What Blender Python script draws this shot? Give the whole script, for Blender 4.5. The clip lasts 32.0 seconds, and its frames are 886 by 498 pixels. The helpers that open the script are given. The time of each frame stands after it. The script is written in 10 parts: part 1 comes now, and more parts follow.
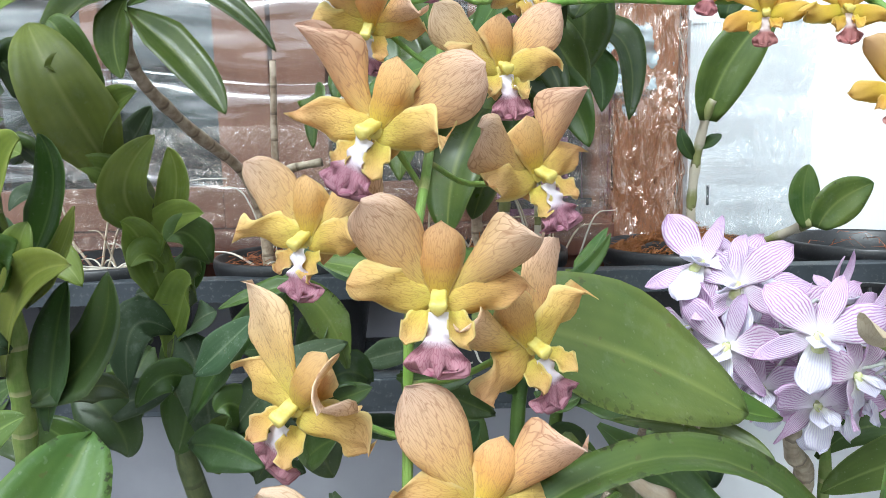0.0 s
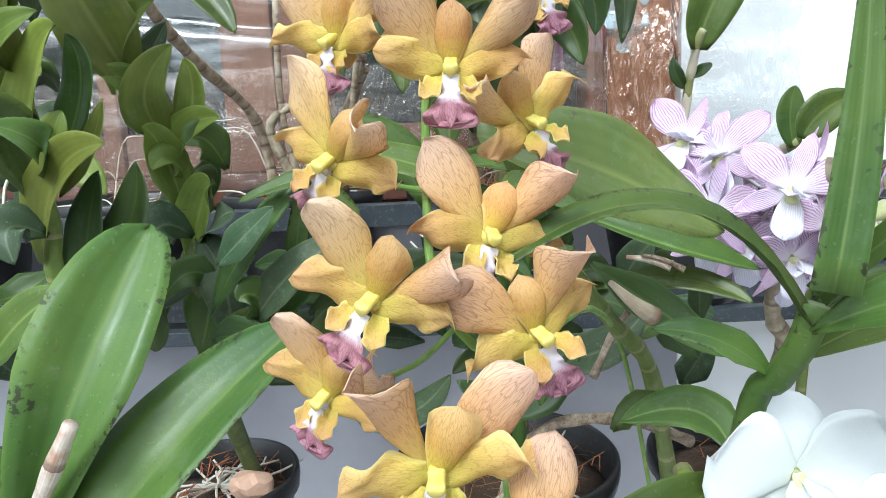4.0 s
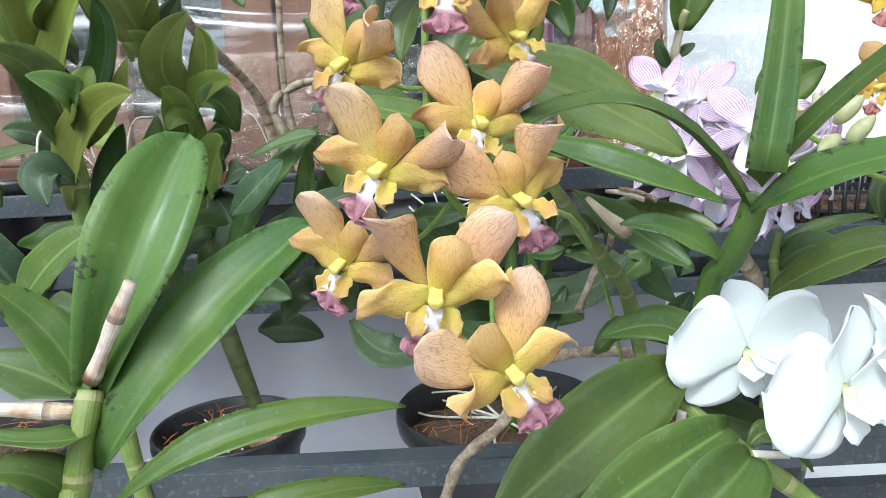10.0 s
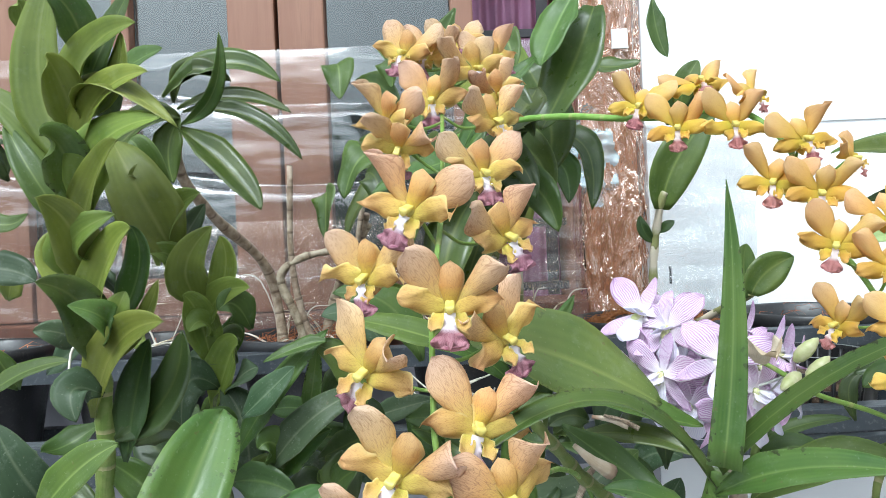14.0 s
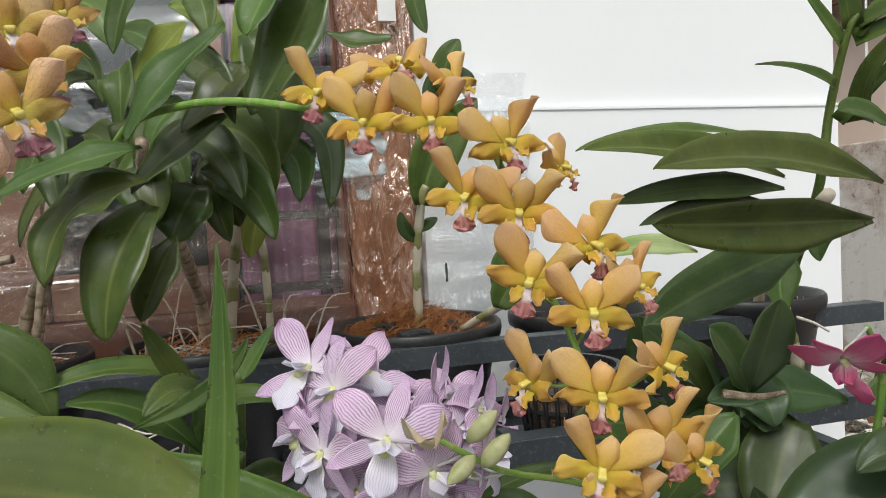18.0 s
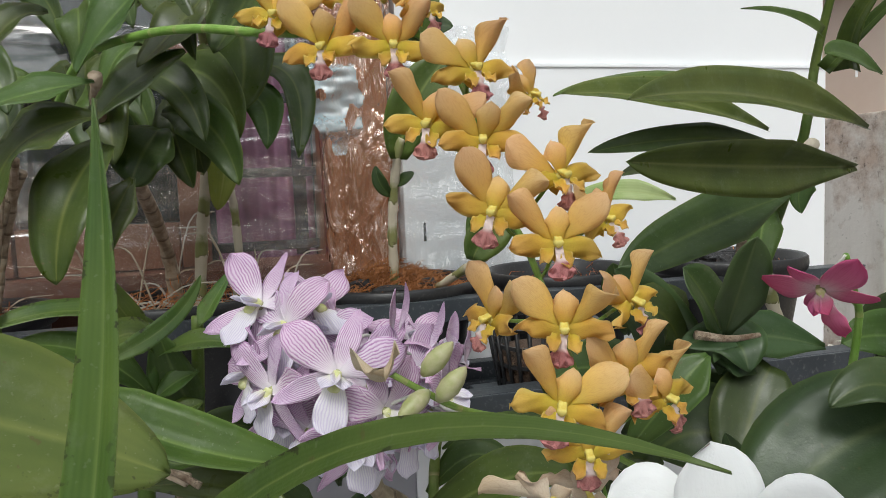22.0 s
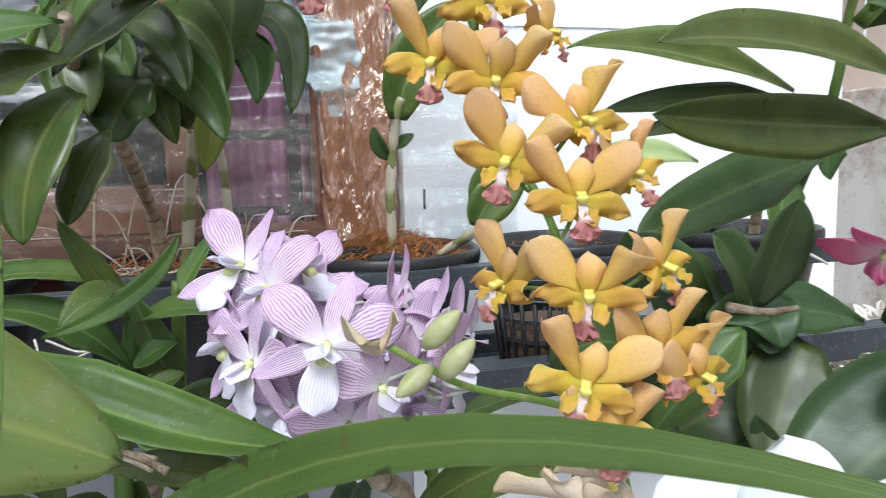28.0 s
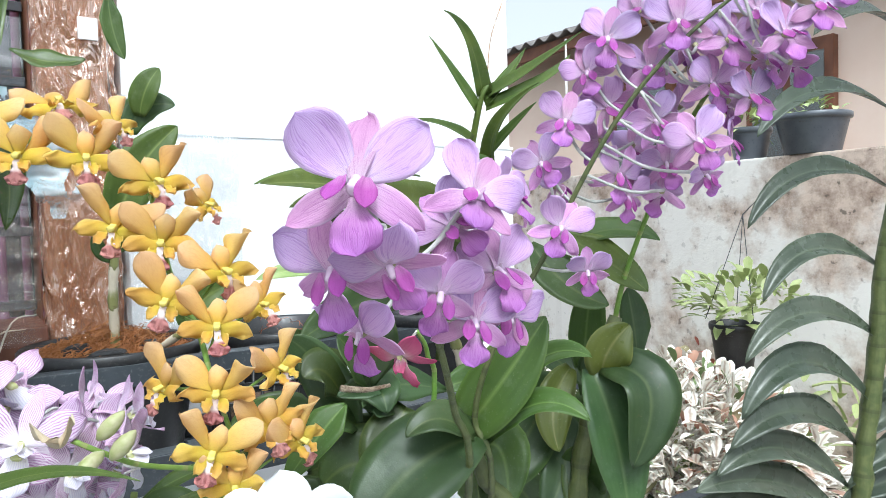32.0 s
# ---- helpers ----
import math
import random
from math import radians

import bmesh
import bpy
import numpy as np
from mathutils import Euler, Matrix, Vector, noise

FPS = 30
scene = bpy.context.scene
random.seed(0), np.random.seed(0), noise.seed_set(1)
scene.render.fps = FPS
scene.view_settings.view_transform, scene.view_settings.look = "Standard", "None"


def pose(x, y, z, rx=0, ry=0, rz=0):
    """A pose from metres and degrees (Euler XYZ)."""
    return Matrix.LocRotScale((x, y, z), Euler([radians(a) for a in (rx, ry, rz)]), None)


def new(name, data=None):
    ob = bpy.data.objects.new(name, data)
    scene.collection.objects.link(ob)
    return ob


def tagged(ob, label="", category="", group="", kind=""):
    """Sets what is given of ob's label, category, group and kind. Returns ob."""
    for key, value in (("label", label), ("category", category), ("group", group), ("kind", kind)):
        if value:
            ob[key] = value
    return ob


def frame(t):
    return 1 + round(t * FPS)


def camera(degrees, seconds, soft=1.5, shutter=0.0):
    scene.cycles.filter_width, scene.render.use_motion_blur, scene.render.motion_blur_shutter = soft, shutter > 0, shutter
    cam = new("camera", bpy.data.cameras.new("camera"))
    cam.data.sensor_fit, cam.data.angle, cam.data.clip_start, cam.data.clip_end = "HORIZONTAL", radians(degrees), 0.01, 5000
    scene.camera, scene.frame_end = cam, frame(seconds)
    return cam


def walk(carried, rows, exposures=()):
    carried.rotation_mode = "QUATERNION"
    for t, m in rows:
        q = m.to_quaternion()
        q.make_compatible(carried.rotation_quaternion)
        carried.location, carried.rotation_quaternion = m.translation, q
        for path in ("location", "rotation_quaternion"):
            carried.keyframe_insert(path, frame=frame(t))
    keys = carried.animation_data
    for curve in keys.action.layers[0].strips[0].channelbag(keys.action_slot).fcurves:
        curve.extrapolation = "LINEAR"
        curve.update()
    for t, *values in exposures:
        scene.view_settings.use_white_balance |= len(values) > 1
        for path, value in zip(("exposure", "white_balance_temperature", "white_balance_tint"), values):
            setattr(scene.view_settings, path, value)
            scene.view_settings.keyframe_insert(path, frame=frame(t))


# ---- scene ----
cam = camera(65.2, 32.0, soft=0.3, shutter=0.3)
METRES, EYE, TILT, LEAN, TURN = 0.85, 1.0, -8.0, 1.5, 0.0
ROWS = [
    (0.0, 0.0, 0.0, 0.0, 0.0, 0.0, -0.0),
    (0.5, -0.0009, -0.0068, -0.0084, 0.25, -0.0, 0.04),
    (1.0, 0.0007, -0.0123, -0.0172, 0.17, -0.09, 0.39),
    (1.5, -0.0035, -0.0168, -0.0246, 0.54, 0.01, 0.57),
    (2.0, -0.0027, -0.0223, -0.0324, 0.32, 0.27, 1.0),
    (2.5, -0.0026, -0.0263, -0.0438, 0.28, -0.23, 1.13),
    (4.5, -0.0071, -0.0459, -0.0812, -0.2, -2.16, 1.11),
    (5.0, -0.0082, -0.0508, -0.0906, 0.14, -2.41, 1.11),
    (5.5, -0.0086, -0.0554, -0.1002, -0.22, -2.99, 1.19),
    (6.0, -0.0059, -0.0598, -0.1088, -0.38, -3.2, 1.31),
    (6.5, -0.0071, -0.0653, -0.1161, -0.16, -3.36, 0.85),
    (7.0, -0.0028, -0.0745, -0.116, 0.38, -2.91, 1.4),
    (7.5, -0.0037, -0.0817, -0.1168, 0.31, -2.69, 1.13),
    (8.0, -0.0044, -0.0858, -0.1184, -0.2, -2.51, 1.25),
    (8.5, -0.0071, -0.0869, -0.1201, -0.02, -2.33, 1.39),
    (9.0, -0.0043, -0.0894, -0.1211, -0.29, -1.93, 1.62),
    (9.5, -0.007, -0.0903, -0.1229, -0.13, -1.71, 1.81),
    (10.0, -0.0073, -0.0921, -0.1211, -0.43, -1.61, 1.42),
    (10.5, -0.009, -0.1003, -0.108, -0.54, 0.9, 1.22),
    (11.0, -0.0085, -0.1157, -0.0951, -0.2, 3.75, 1.54),
    (11.5, -0.0066, -0.1272, -0.0824, -0.59, 5.96, 1.34),
    (12.0, -0.0062, -0.1333, -0.0717, -0.72, 7.32, 1.22),
    (12.5, -0.0044, -0.1391, -0.0584, -0.67, 7.81, 1.76),
    (13.0, -0.0078, -0.1458, -0.0449, -0.05, 8.6, 1.6),
    (13.5, -0.0115, -0.1517, -0.0396, -0.21, 8.16, 1.41),
    (15.5, 0.036, -0.1035, -0.0011, -6.76, 7.29, 1.7),
    (16.0, 0.0835, -0.0653, 0.0153, -10.03, 6.03, 2.04),
    (16.5, 0.1193, -0.0412, 0.0178, -12.93, 5.48, 2.47),
    (17.0, 0.1407, -0.0302, 0.0205, -13.48, 5.02, 3.08),
    (17.5, 0.1535, -0.0176, 0.0215, -13.03, 4.89, 3.25),
    (18.0, 0.1609, -0.0139, 0.0237, -13.79, 5.19, 3.45),
    (18.5, 0.164, -0.008, 0.0248, -14.06, 5.29, 3.11),
    (19.0, 0.1633, -0.0049, 0.023, -13.61, 5.53, 3.25),
    (19.5, 0.1644, -0.0027, 0.0203, -13.77, 5.68, 3.36),
    (20.0, 0.1632, -0.0001, 0.0186, -13.54, 5.53, 3.49),
    (20.5, 0.1648, 0.0015, 0.0159, -13.87, 5.41, 3.63),
    (21.0, 0.1695, 0.0026, 0.0092, -14.19, 4.85, 3.41),
    (21.5, 0.1766, 0.0035, -0.0009, -14.57, 4.0, 3.19),
    (22.0, 0.185, 0.0103, -0.0047, -14.79, 3.06, 2.96),
    (22.5, 0.1898, 0.0404, 0.0133, -13.31, 0.56, 2.81),
    (23.0, 0.1952, 0.0795, 0.0131, -12.05, -2.7, 2.23),
    (23.5, 0.1936, 0.0989, 0.0053, -10.64, -2.33, 2.46),
    (24.0, 0.1935, 0.1086, -0.0053, -10.01, -2.78, 2.39),
    (24.5, 0.1935, 0.1151, -0.0114, -9.69, -3.34, 2.58),
    (26.5, 0.1948, 0.1301, -0.0161, -10.16, -3.45, 2.2),
    (27.0, 0.1952, 0.1176, -0.0136, -10.19, -1.89, 2.21),
    (27.5, 0.1962, 0.0988, -0.0134, -11.09, -0.46, 2.34),
    (28.0, 0.1938, 0.0621, -0.0108, -15.04, 0.82, 2.22),
    (28.5, 0.1736, 0.0114, -0.0094, -19.45, 1.32, 2.28),
    (29.0, 0.1606, -0.0373, 0.0, -23.75, 2.13, 2.36),
    (29.5, 0.1586, -0.072, -0.0002, -27.5, 2.38, 2.84),
    (30.0, 0.1672, -0.093, 0.0035, -29.62, 3.43, 3.12),
    (30.5, 0.1831, -0.1204, 0.0102, -31.52, 4.49, 3.86),
    (31.0, 0.191, -0.139, 0.015, -31.98, 5.18, 4.74),
    (31.5, 0.1954, -0.1471, 0.0158, -33.02, 5.18, 4.91),
    (32.0, 0.201, -0.1522, 0.0139, -33.99, 5.18, 4.86),
]
walk(cam, [(t, pose(0, 0, EYE, TILT, LEAN, TURN) @ pose(METRES * x, METRES * y, METRES * z, 90 + pitch, roll, yaw)) for t, x, y, z, yaw, pitch, roll in ROWS], [(0.0, 0.37, 5680, 1), (1.5, 0.46, 5680, 1), (13.5, 0.47, 5680, 1), (15.5, 0.0, 5750, 3), (16.1, -0.10, 5800, 4), (17.0, -0.32, 6400, 6), (18.1, -0.36, 6450, 6), (18.9, -0.55, 6500, 6), (21.5, -0.53, 6500, 6), (23.0, -0.05, 5950, 6), (27.5, 0.07, 5850, 5), (28.6, 0.34, 5850, 5), (30.0, 0.50, 5850, 5), (31.0, 0.58, 5820, 3), (32.0, 0.48, 5780, 3)])

# ---- world, sun, exposure ----
world = bpy.data.worlds.new("world")
scene.world = world
world.use_nodes = True
wt = world.node_tree
sky = wt.nodes.new("ShaderNodeTexSky")
sky.sky_type = "NISHITA"
sky.sun_disc = False
SUN_UP, SUN_ROUND = 52.0, 205.0
sky.sun_elevation, sky.sun_rotation = radians(SUN_UP), radians(SUN_ROUND)
sky.air_density, sky.dust_density, sky.ozone_density = 0.6, 6.0, 0.5
wt.nodes["Background"].inputs["Strength"].default_value = 0.15
haze = wt.nodes.new("ShaderNodeHueSaturation")
haze.inputs["Saturation"].default_value = 0.2
wt.links.new(sky.outputs[0], haze.inputs["Color"])
veil = wt.nodes.new("ShaderNodeMix")
veil.data_type, veil.blend_type = "RGBA", "ADD"
veil.inputs[0].default_value = 1.0
veil.inputs[7].default_value = (2.1, 2.12, 2.14, 1)
wt.links.new(haze.outputs[0], veil.inputs[6])
wt.links.new(veil.outputs[2], wt.nodes["Background"].inputs["Color"])
sun = new("sun", bpy.data.lights.new("sun", "SUN"))
sun.data.energy, sun.data.angle, sun.data.color = 1.4, radians(14), (1.0, 0.97, 0.93)
sun.matrix_world = Matrix.Translation((0, 0, 5)) @ Vector((math.sin(radians(SUN_ROUND)) * math.cos(radians(SUN_UP)), math.cos(radians(SUN_ROUND)) * math.cos(radians(SUN_UP)), math.sin(radians(SUN_UP)))).to_track_quat("Z", "Y").to_matrix().to_4x4()
tagged(sun, kind="structure")


# ---- materials ----
class Mat:
    """A small builder of node materials."""

    def __init__(self, name, rough=0.5, metal=0.0, spec=0.5):
        self.m = bpy.data.materials.new(name)
        self.m.use_nodes = True
        self.t = self.m.node_tree
        self.b = self.t.nodes["Principled BSDF"]
        self.b.inputs["Roughness"].default_value = rough
        self.b.inputs["Metallic"].default_value = metal
        self.b.inputs["Specular IOR Level"].default_value = spec

    def n(self, kind, **kw):
        node = self.t.nodes.new("ShaderNode" + kind)
        for k, v in kw.items():
            k = k.replace("_", " ")
            sock = next(s for s in node.inputs if s.name == k and s.enabled)
            if isinstance(v, bpy.types.NodeSocket):
                self.t.links.new(v, sock)
            else:
                sock.default_value = v
        return node

    def link(self, a, b):
        self.t.links.new(a, b)

    def coords(self, which="Object", scale=(1, 1, 1)):
        tc = self.n("TexCoord")
        mp = self.n("Mapping", Vector=tc.outputs[which], Scale=scale)
        return mp.outputs[0]

    def noise(self, vec, scale, detail=4.0, rough=0.55):
        return self.n("TexNoise", Vector=vec, Scale=scale, Detail=detail, Roughness=rough).outputs["Fac"]

    def ramp(self, fac, *stops):
        r = self.n("ValToRGB", Fac=fac)
        e = r.color_ramp.elements
        while len(e) < len(stops):
            e.new(0.5)
        for el, (p, c) in zip(e, stops):
            el.position, el.color = p, (*c, 1) if len(c) == 3 else c
        return r.outputs[0]

    def mix(self, fac, a, b, mode="MIX"):
        x = self.t.nodes.new("ShaderNodeMix")
        x.data_type, x.blend_type = "RGBA", mode
        for i, v in ((0, fac), (6, a), (7, b)):
            if isinstance(v, bpy.types.NodeSocket):
                self.t.links.new(v, x.inputs[i])
            else:
                x.inputs[i].default_value = (*v, 1) if isinstance(v, tuple) and len(v) == 3 else v
        return x.outputs[2]

    def math(self, op, a, b=0.0, c=0.0):
        x = self.t.nodes.new("ShaderNodeMath")
        x.operation = op
        for i, v in enumerate((a, b, c)):
            if isinstance(v, bpy.types.NodeSocket):
                self.t.links.new(v, x.inputs[i])
            else:
                x.inputs[i].default_value = v
        return x.outputs[0]

    def vary(self, col, hue=0.02, val=0.25):
        """A small change of tone from object to object."""
        r = self.n("ObjectInfo").outputs["Random"]
        h = self.n("HueSaturation", Color=col)
        self.link(self.math("MULTIPLY_ADD", r, hue * 2, 0.5 - hue), h.inputs["Hue"])
        r2 = self.math("FRACT", self.math("MULTIPLY", r, 7.31))
        self.link(self.math("MULTIPLY_ADD", r2, val * 2, 1 - val), h.inputs["Value"])
        return h.outputs[0]

    def color(self, col):
        if isinstance(col, tuple):
            self.b.inputs["Base Color"].default_value = (*col, 1)
        else:
            self.link(col, self.b.inputs["Base Color"])
        return self

    def bump(self, height, strength=0.3, dist=0.001):
        x = self.n("Bump", Strength=strength, Distance=dist, Height=height)
        self.link(x.outputs[0], self.b.inputs["Normal"])
        return self

    def thin(self, col, amount):
        """Lets some light through a petal or leaf."""
        tr = self.n("BsdfTranslucent")
        if isinstance(col, tuple):
            tr.inputs[0].default_value = (*col, 1)
        else:
            self.link(col, tr.inputs[0])
        mx = self.n("MixShader", Fac=amount)
        self.link(self.b.outputs[0], mx.inputs[1])
        self.link(tr.outputs[0], mx.inputs[2])
        self.link(mx.outputs[0], self.t.nodes["Material Output"].inputs[0])
        return self

    def uv(self):
        s = self.n("SeparateXYZ", Vector=self.n("TexCoord").outputs["UV"])
        return s.outputs[0], s.outputs[1]


def petal_material(name, base, mid, tip, vein, vein_amount, stripes=0.0, rough=0.55, through_amount=0.3, hue=0.012, val=0.10, net=1.0, mid_at=0.42, rim=None, veins_from=0.0, relief=0.6):
    m = Mat(name, rough, spec=0.25)
    u, v = m.uv()
    col = m.ramp(v, (0.0, base), (mid_at, mid), (1.0, tip)) if mid_at < 0.5 else m.ramp(v, (0.0, base), (mid_at - 0.14, mid), (mid_at, tip), (1.0, tip))
    # fine veins that run along the petal and join
    rnd = m.math("MULTIPLY", m.n("ObjectInfo").outputs["Random"], 40.0)
    wander = m.noise(m.coords("Object"), 140.0, 3.0)
    c = m.n("CombineXYZ")
    m.link(m.math("MULTIPLY_ADD", u, 24.0, m.math("MULTIPLY", wander, 2.2)), c.inputs[0])
    m.link(m.math("MULTIPLY_ADD", v, 6.5 if net else 0.8, m.math("MULTIPLY", wander, 0.9)), c.inputs[1])
    m.link(rnd, c.inputs[2])
    vo = m.t.nodes.new("ShaderNodeTexVoronoi")
    vo.feature = "DISTANCE_TO_EDGE"
    m.link(c.outputs[0], vo.inputs["Vector"])
    vo.inputs["Scale"].default_value = 1.0
    line = m.ramp(vo.outputs["Distance"], (0.0, (1, 1, 1)), (0.04, (0.5, 0.5, 0.5)), (0.11, (0, 0, 0)))
    if net and not stripes:
        line = m.math("MULTIPLY", line, m.math("MULTIPLY_ADD", m.noise(m.coords("Object"), 110.0, 2.0), 1.1, 0.15))
    if stripes:
        wob = m.noise(m.coords("Object"), 110.0, 3.0)
        st = m.math("POWER", m.math("ABSOLUTE", m.math("SINE", m.math("MULTIPLY_ADD", u, 36.0, m.math("MULTIPLY", wob, 7.0)))), 3.6)
        st = m.math("MULTIPLY", st, m.math("MULTIPLY_ADD", m.noise(m.coords("Object"), 200.0, 2.0), 1.3, 0.25))
        fade = m.ramp(v, (0.08, (0, 0, 0)), (0.35, (1, 1, 1)), (1.0, (0.9, 0.9, 0.9)))
        line = m.math("MULTIPLY", m.math("MULTIPLY", st, fade), stripes)
    if veins_from:
        line = m.math("MULTIPLY", line, m.ramp(v, (veins_from - 0.08, (0.05, 0.05, 0.05)), (veins_from + 0.04, (1, 1, 1))))
    big = m.noise(m.coords("Object"), 90.0, 3.0)
    col = m.mix(m.math("MULTIPLY", line, vein_amount), col, vein)
    col = m.mix(m.math("MULTIPLY", big, 0.25), col, tuple(x * 0.75 for x in tip))
    if rim:
        ed = m.ramp(m.math("ABSOLUTE", m.math("SUBTRACT", u, 0.5)), (0.40, (0, 0, 0)), (0.49, (0.75, 0.75, 0.75)))
        col = m.mix(ed, col, rim)
    col = m.vary(col, hue, val)
    m.color(col)
    m.bump(m.math("ADD", m.math("MULTIPLY", line, -relief), m.math("MULTIPLY", m.noise(m.coords("Object"), 700.0, 2.0), 0.5)), 0.45, 0.0008)
    return m.thin(col, through_amount).m


def leaf_material(name, dark, light, rib, rough=0.34, spots=0.25, through_amount=0.12, bloom=0.12, spec=0.42, mould=0.0):
    m = Mat(name, rough, spec=spec)
    u, v = m.uv()
    obj = m.coords("Object")
    big = m.noise(obj, 26.0, 3.0)
    col = m.mix(m.ramp(big, (0.3, (0, 0, 0)), (0.7, (1, 1, 1))), dark, light)
    a = m.math("ABSOLUTE", m.math("SUBTRACT", u, 0.5))
    col = m.mix(m.ramp(a, (0.0, (1, 1, 1)), (0.05, (0, 0, 0))), col, rib)
    par = m.math("SINE", m.math("MULTIPLY", u, 56.0))
    streak = m.math("MULTIPLY", m.math("MULTIPLY_ADD", par, 0.5, 0.5), m.ramp(m.noise(obj, 70.0, 3.0), (0.35, (0.02, 0.02, 0.02)), (0.7, (0.22, 0.22, 0.22))))
    col = m.mix(streak, col, tuple(x * 1.35 for x in light))
    # yellowed rim, pale dust and dark specks
    col = m.mix(m.math("MULTIPLY", m.ramp(a, (0.455, (0, 0, 0)), (0.495, (1, 1, 1))), 0.35), col, tuple(x * 1.5 for x in rib))
    dust = m.ramp(m.noise(obj, 60.0, 6.0, 0.7), (0.55, (0, 0, 0)), (0.75, (1, 1, 1)))
    col = m.mix(m.math("MULTIPLY", dust, bloom), col, (0.42, 0.46, 0.38))
    fleck = m.ramp(m.noise(obj, 520.0, 2.0, 0.5), (0.66, (0, 0, 0)), (0.72, (1, 1, 1)))
    col = m.mix(m.math("MULTIPLY", fleck, bloom * 1.2), col, (0.36, 0.40, 0.28))
    sp = m.ramp(m.noise(obj, 260.0, 2.0, 0.4), (0.70 - 0.07 * (spots > 0.6), (0, 0, 0)), (0.74 - 0.06 * (spots > 0.6), (1, 1, 1)))
    col = m.mix(m.math("MULTIPLY", sp, spots), col, (0.10, 0.075, 0.03))
    if mould:
        # black mould that grows in from the rim in uneven dots
        near = m.ramp(a, (0.22, (0, 0, 0)), (0.50, (0.20, 0.20, 0.20)))
        dots = m.ramp(m.math("ADD", m.noise(obj, 330.0, 3.0, 0.55), near), (0.715, (0, 0, 0)), (0.75, (1, 1, 1)))
        col = m.mix(m.math("MULTIPLY", m.math("MULTIPLY", dots, m.ramp(m.noise(obj, 45.0, 2.0), (0.46, (0, 0, 0)), (0.58, (1, 1, 1)))), mould), col, (0.020, 0.016, 0.010))
    col = m.vary(col, 0.018, 0.22)
    m.color(col)
    r = m.ramp(m.noise(obj, 45.0, 4.0), (0.3, (rough - 0.08,) * 3), (0.7, (rough + 0.16,) * 3))
    m.link(r, m.b.inputs["Roughness"])
    m.bump(m.math("ADD", m.math("MULTIPLY", par, 0.025), m.math("ADD", m.noise(obj, 120.0, 4.0), m.math("MULTIPLY", m.noise(obj, 900.0, 3.0), 0.35))), 0.26, 0.0010)
    return m.thin(m.mix(0.5, col, (0.25, 0.42, 0.04)), through_amount).m


def speckled(name, a, b, scale, rough=0.5, metal=0.0, bump=0.3, dist=0.001, fine=8.0, third=None, spec=0.5, vary=0.0):
    m = Mat(name, rough, metal, spec)
    o = m.coords("Object")
    n1, n2 = m.noise(o, scale, 5.0, 0.6), m.noise(o, scale * fine, 4.0, 0.6)
    col = m.mix(m.ramp(n1, (0.32, (0, 0, 0)), (0.68, (1, 1, 1))), a, b)
    if third:
        col = m.mix(m.ramp(n2, (0.56, (0, 0, 0)), (0.70, (1, 1, 1))), col, third)
    if vary:
        col = m.vary(col, 0.01, vary)
    m.color(col)
    m.link(m.ramp(n2, (0.3, (max(rough - 0.1, 0.02),) * 3), (0.7, (min(rough + 0.12, 1),) * 3)), m.b.inputs["Roughness"])
    return m.bump(m.math("ADD", n1, n2), bump, dist).m


def cane_material(name, a, b, node, every=60.0, rough=0.5):
    """Jointed cane: long fibres along it, a dark ring at each joint. V runs in metres along the cane."""
    m = Mat(name, rough)
    u, v = m.uv()
    c = m.n("CombineXYZ")
    m.link(m.math("MULTIPLY", u, 30.0), c.inputs[0])
    m.link(m.math("MULTIPLY", v, 40.0), c.inputs[1])
    fib = m.n("TexNoise", Vector=c.outputs[0], Scale=1.0, Detail=4.0).outputs["Fac"]
    patch = m.noise(m.coords("Object"), 95.0, 4.0)
    col = m.mix(m.ramp(patch, (0.38, (0, 0, 0)), (0.62, (1, 1, 1))), a, b)
    col = m.mix(m.math("MULTIPLY", fib, 0.45), col, tuple(x * 0.55 for x in a))
    fr = m.math("FRACT", m.math("MULTIPLY", v, every))
    ring = m.ramp(fr, (0.0, (1, 1, 1)), (0.09, (0.6, 0.6, 0.6)), (0.13, (0, 0, 0)))
    col = m.mix(m.math("MULTIPLY", ring, 0.8), col, node)
    m.color(m.vary(col, 0.01, 0.12))
    return m.bump(m.math("ADD", fib, m.math("MULTIPLY", ring, -0.8)), 0.5, 0.0012).m


PETAL_PEACH = petal_material("peach_petal", (0.78, 0.64, 0.10), (0.77, 0.50, 0.18), (0.83, 0.62, 0.47), (0.40, 0.16, 0.07), 0.90, mid_at=0.40, through_amount=0.36)
DORSAL_PEACH = petal_material("brown_peach_sepal", (0.78, 0.64, 0.08), (0.68, 0.38, 0.10), (0.76, 0.50, 0.25), (0.42, 0.18, 0.07), 0.8, rim=(0.82, 0.66, 0.30), through_amount=0.36)
SEPAL_PEACH = petal_material("yellow_sepal", (0.76, 0.67, 0.13), (0.75, 0.55, 0.14), (0.75, 0.49, 0.22), (0.44, 0.21, 0.06), 0.8, mid_at=0.40, rim=(0.83, 0.71, 0.32), through_amount=0.40)
LIP_PEACH = petal_material("magenta_lip", (0.88, 0.86, 0.87), (0.84, 0.76, 0.82), (0.50, 0.25, 0.30), (0.24, 0.04, 0.10), 1.0, hue=0.01, mid_at=0.60, veins_from=0.50)
COLUMN = speckled("yellow_column", (0.56, 0.42, 0.06), (0.66, 0.60, 0.18), 420.0, 0.4, bump=0.1)
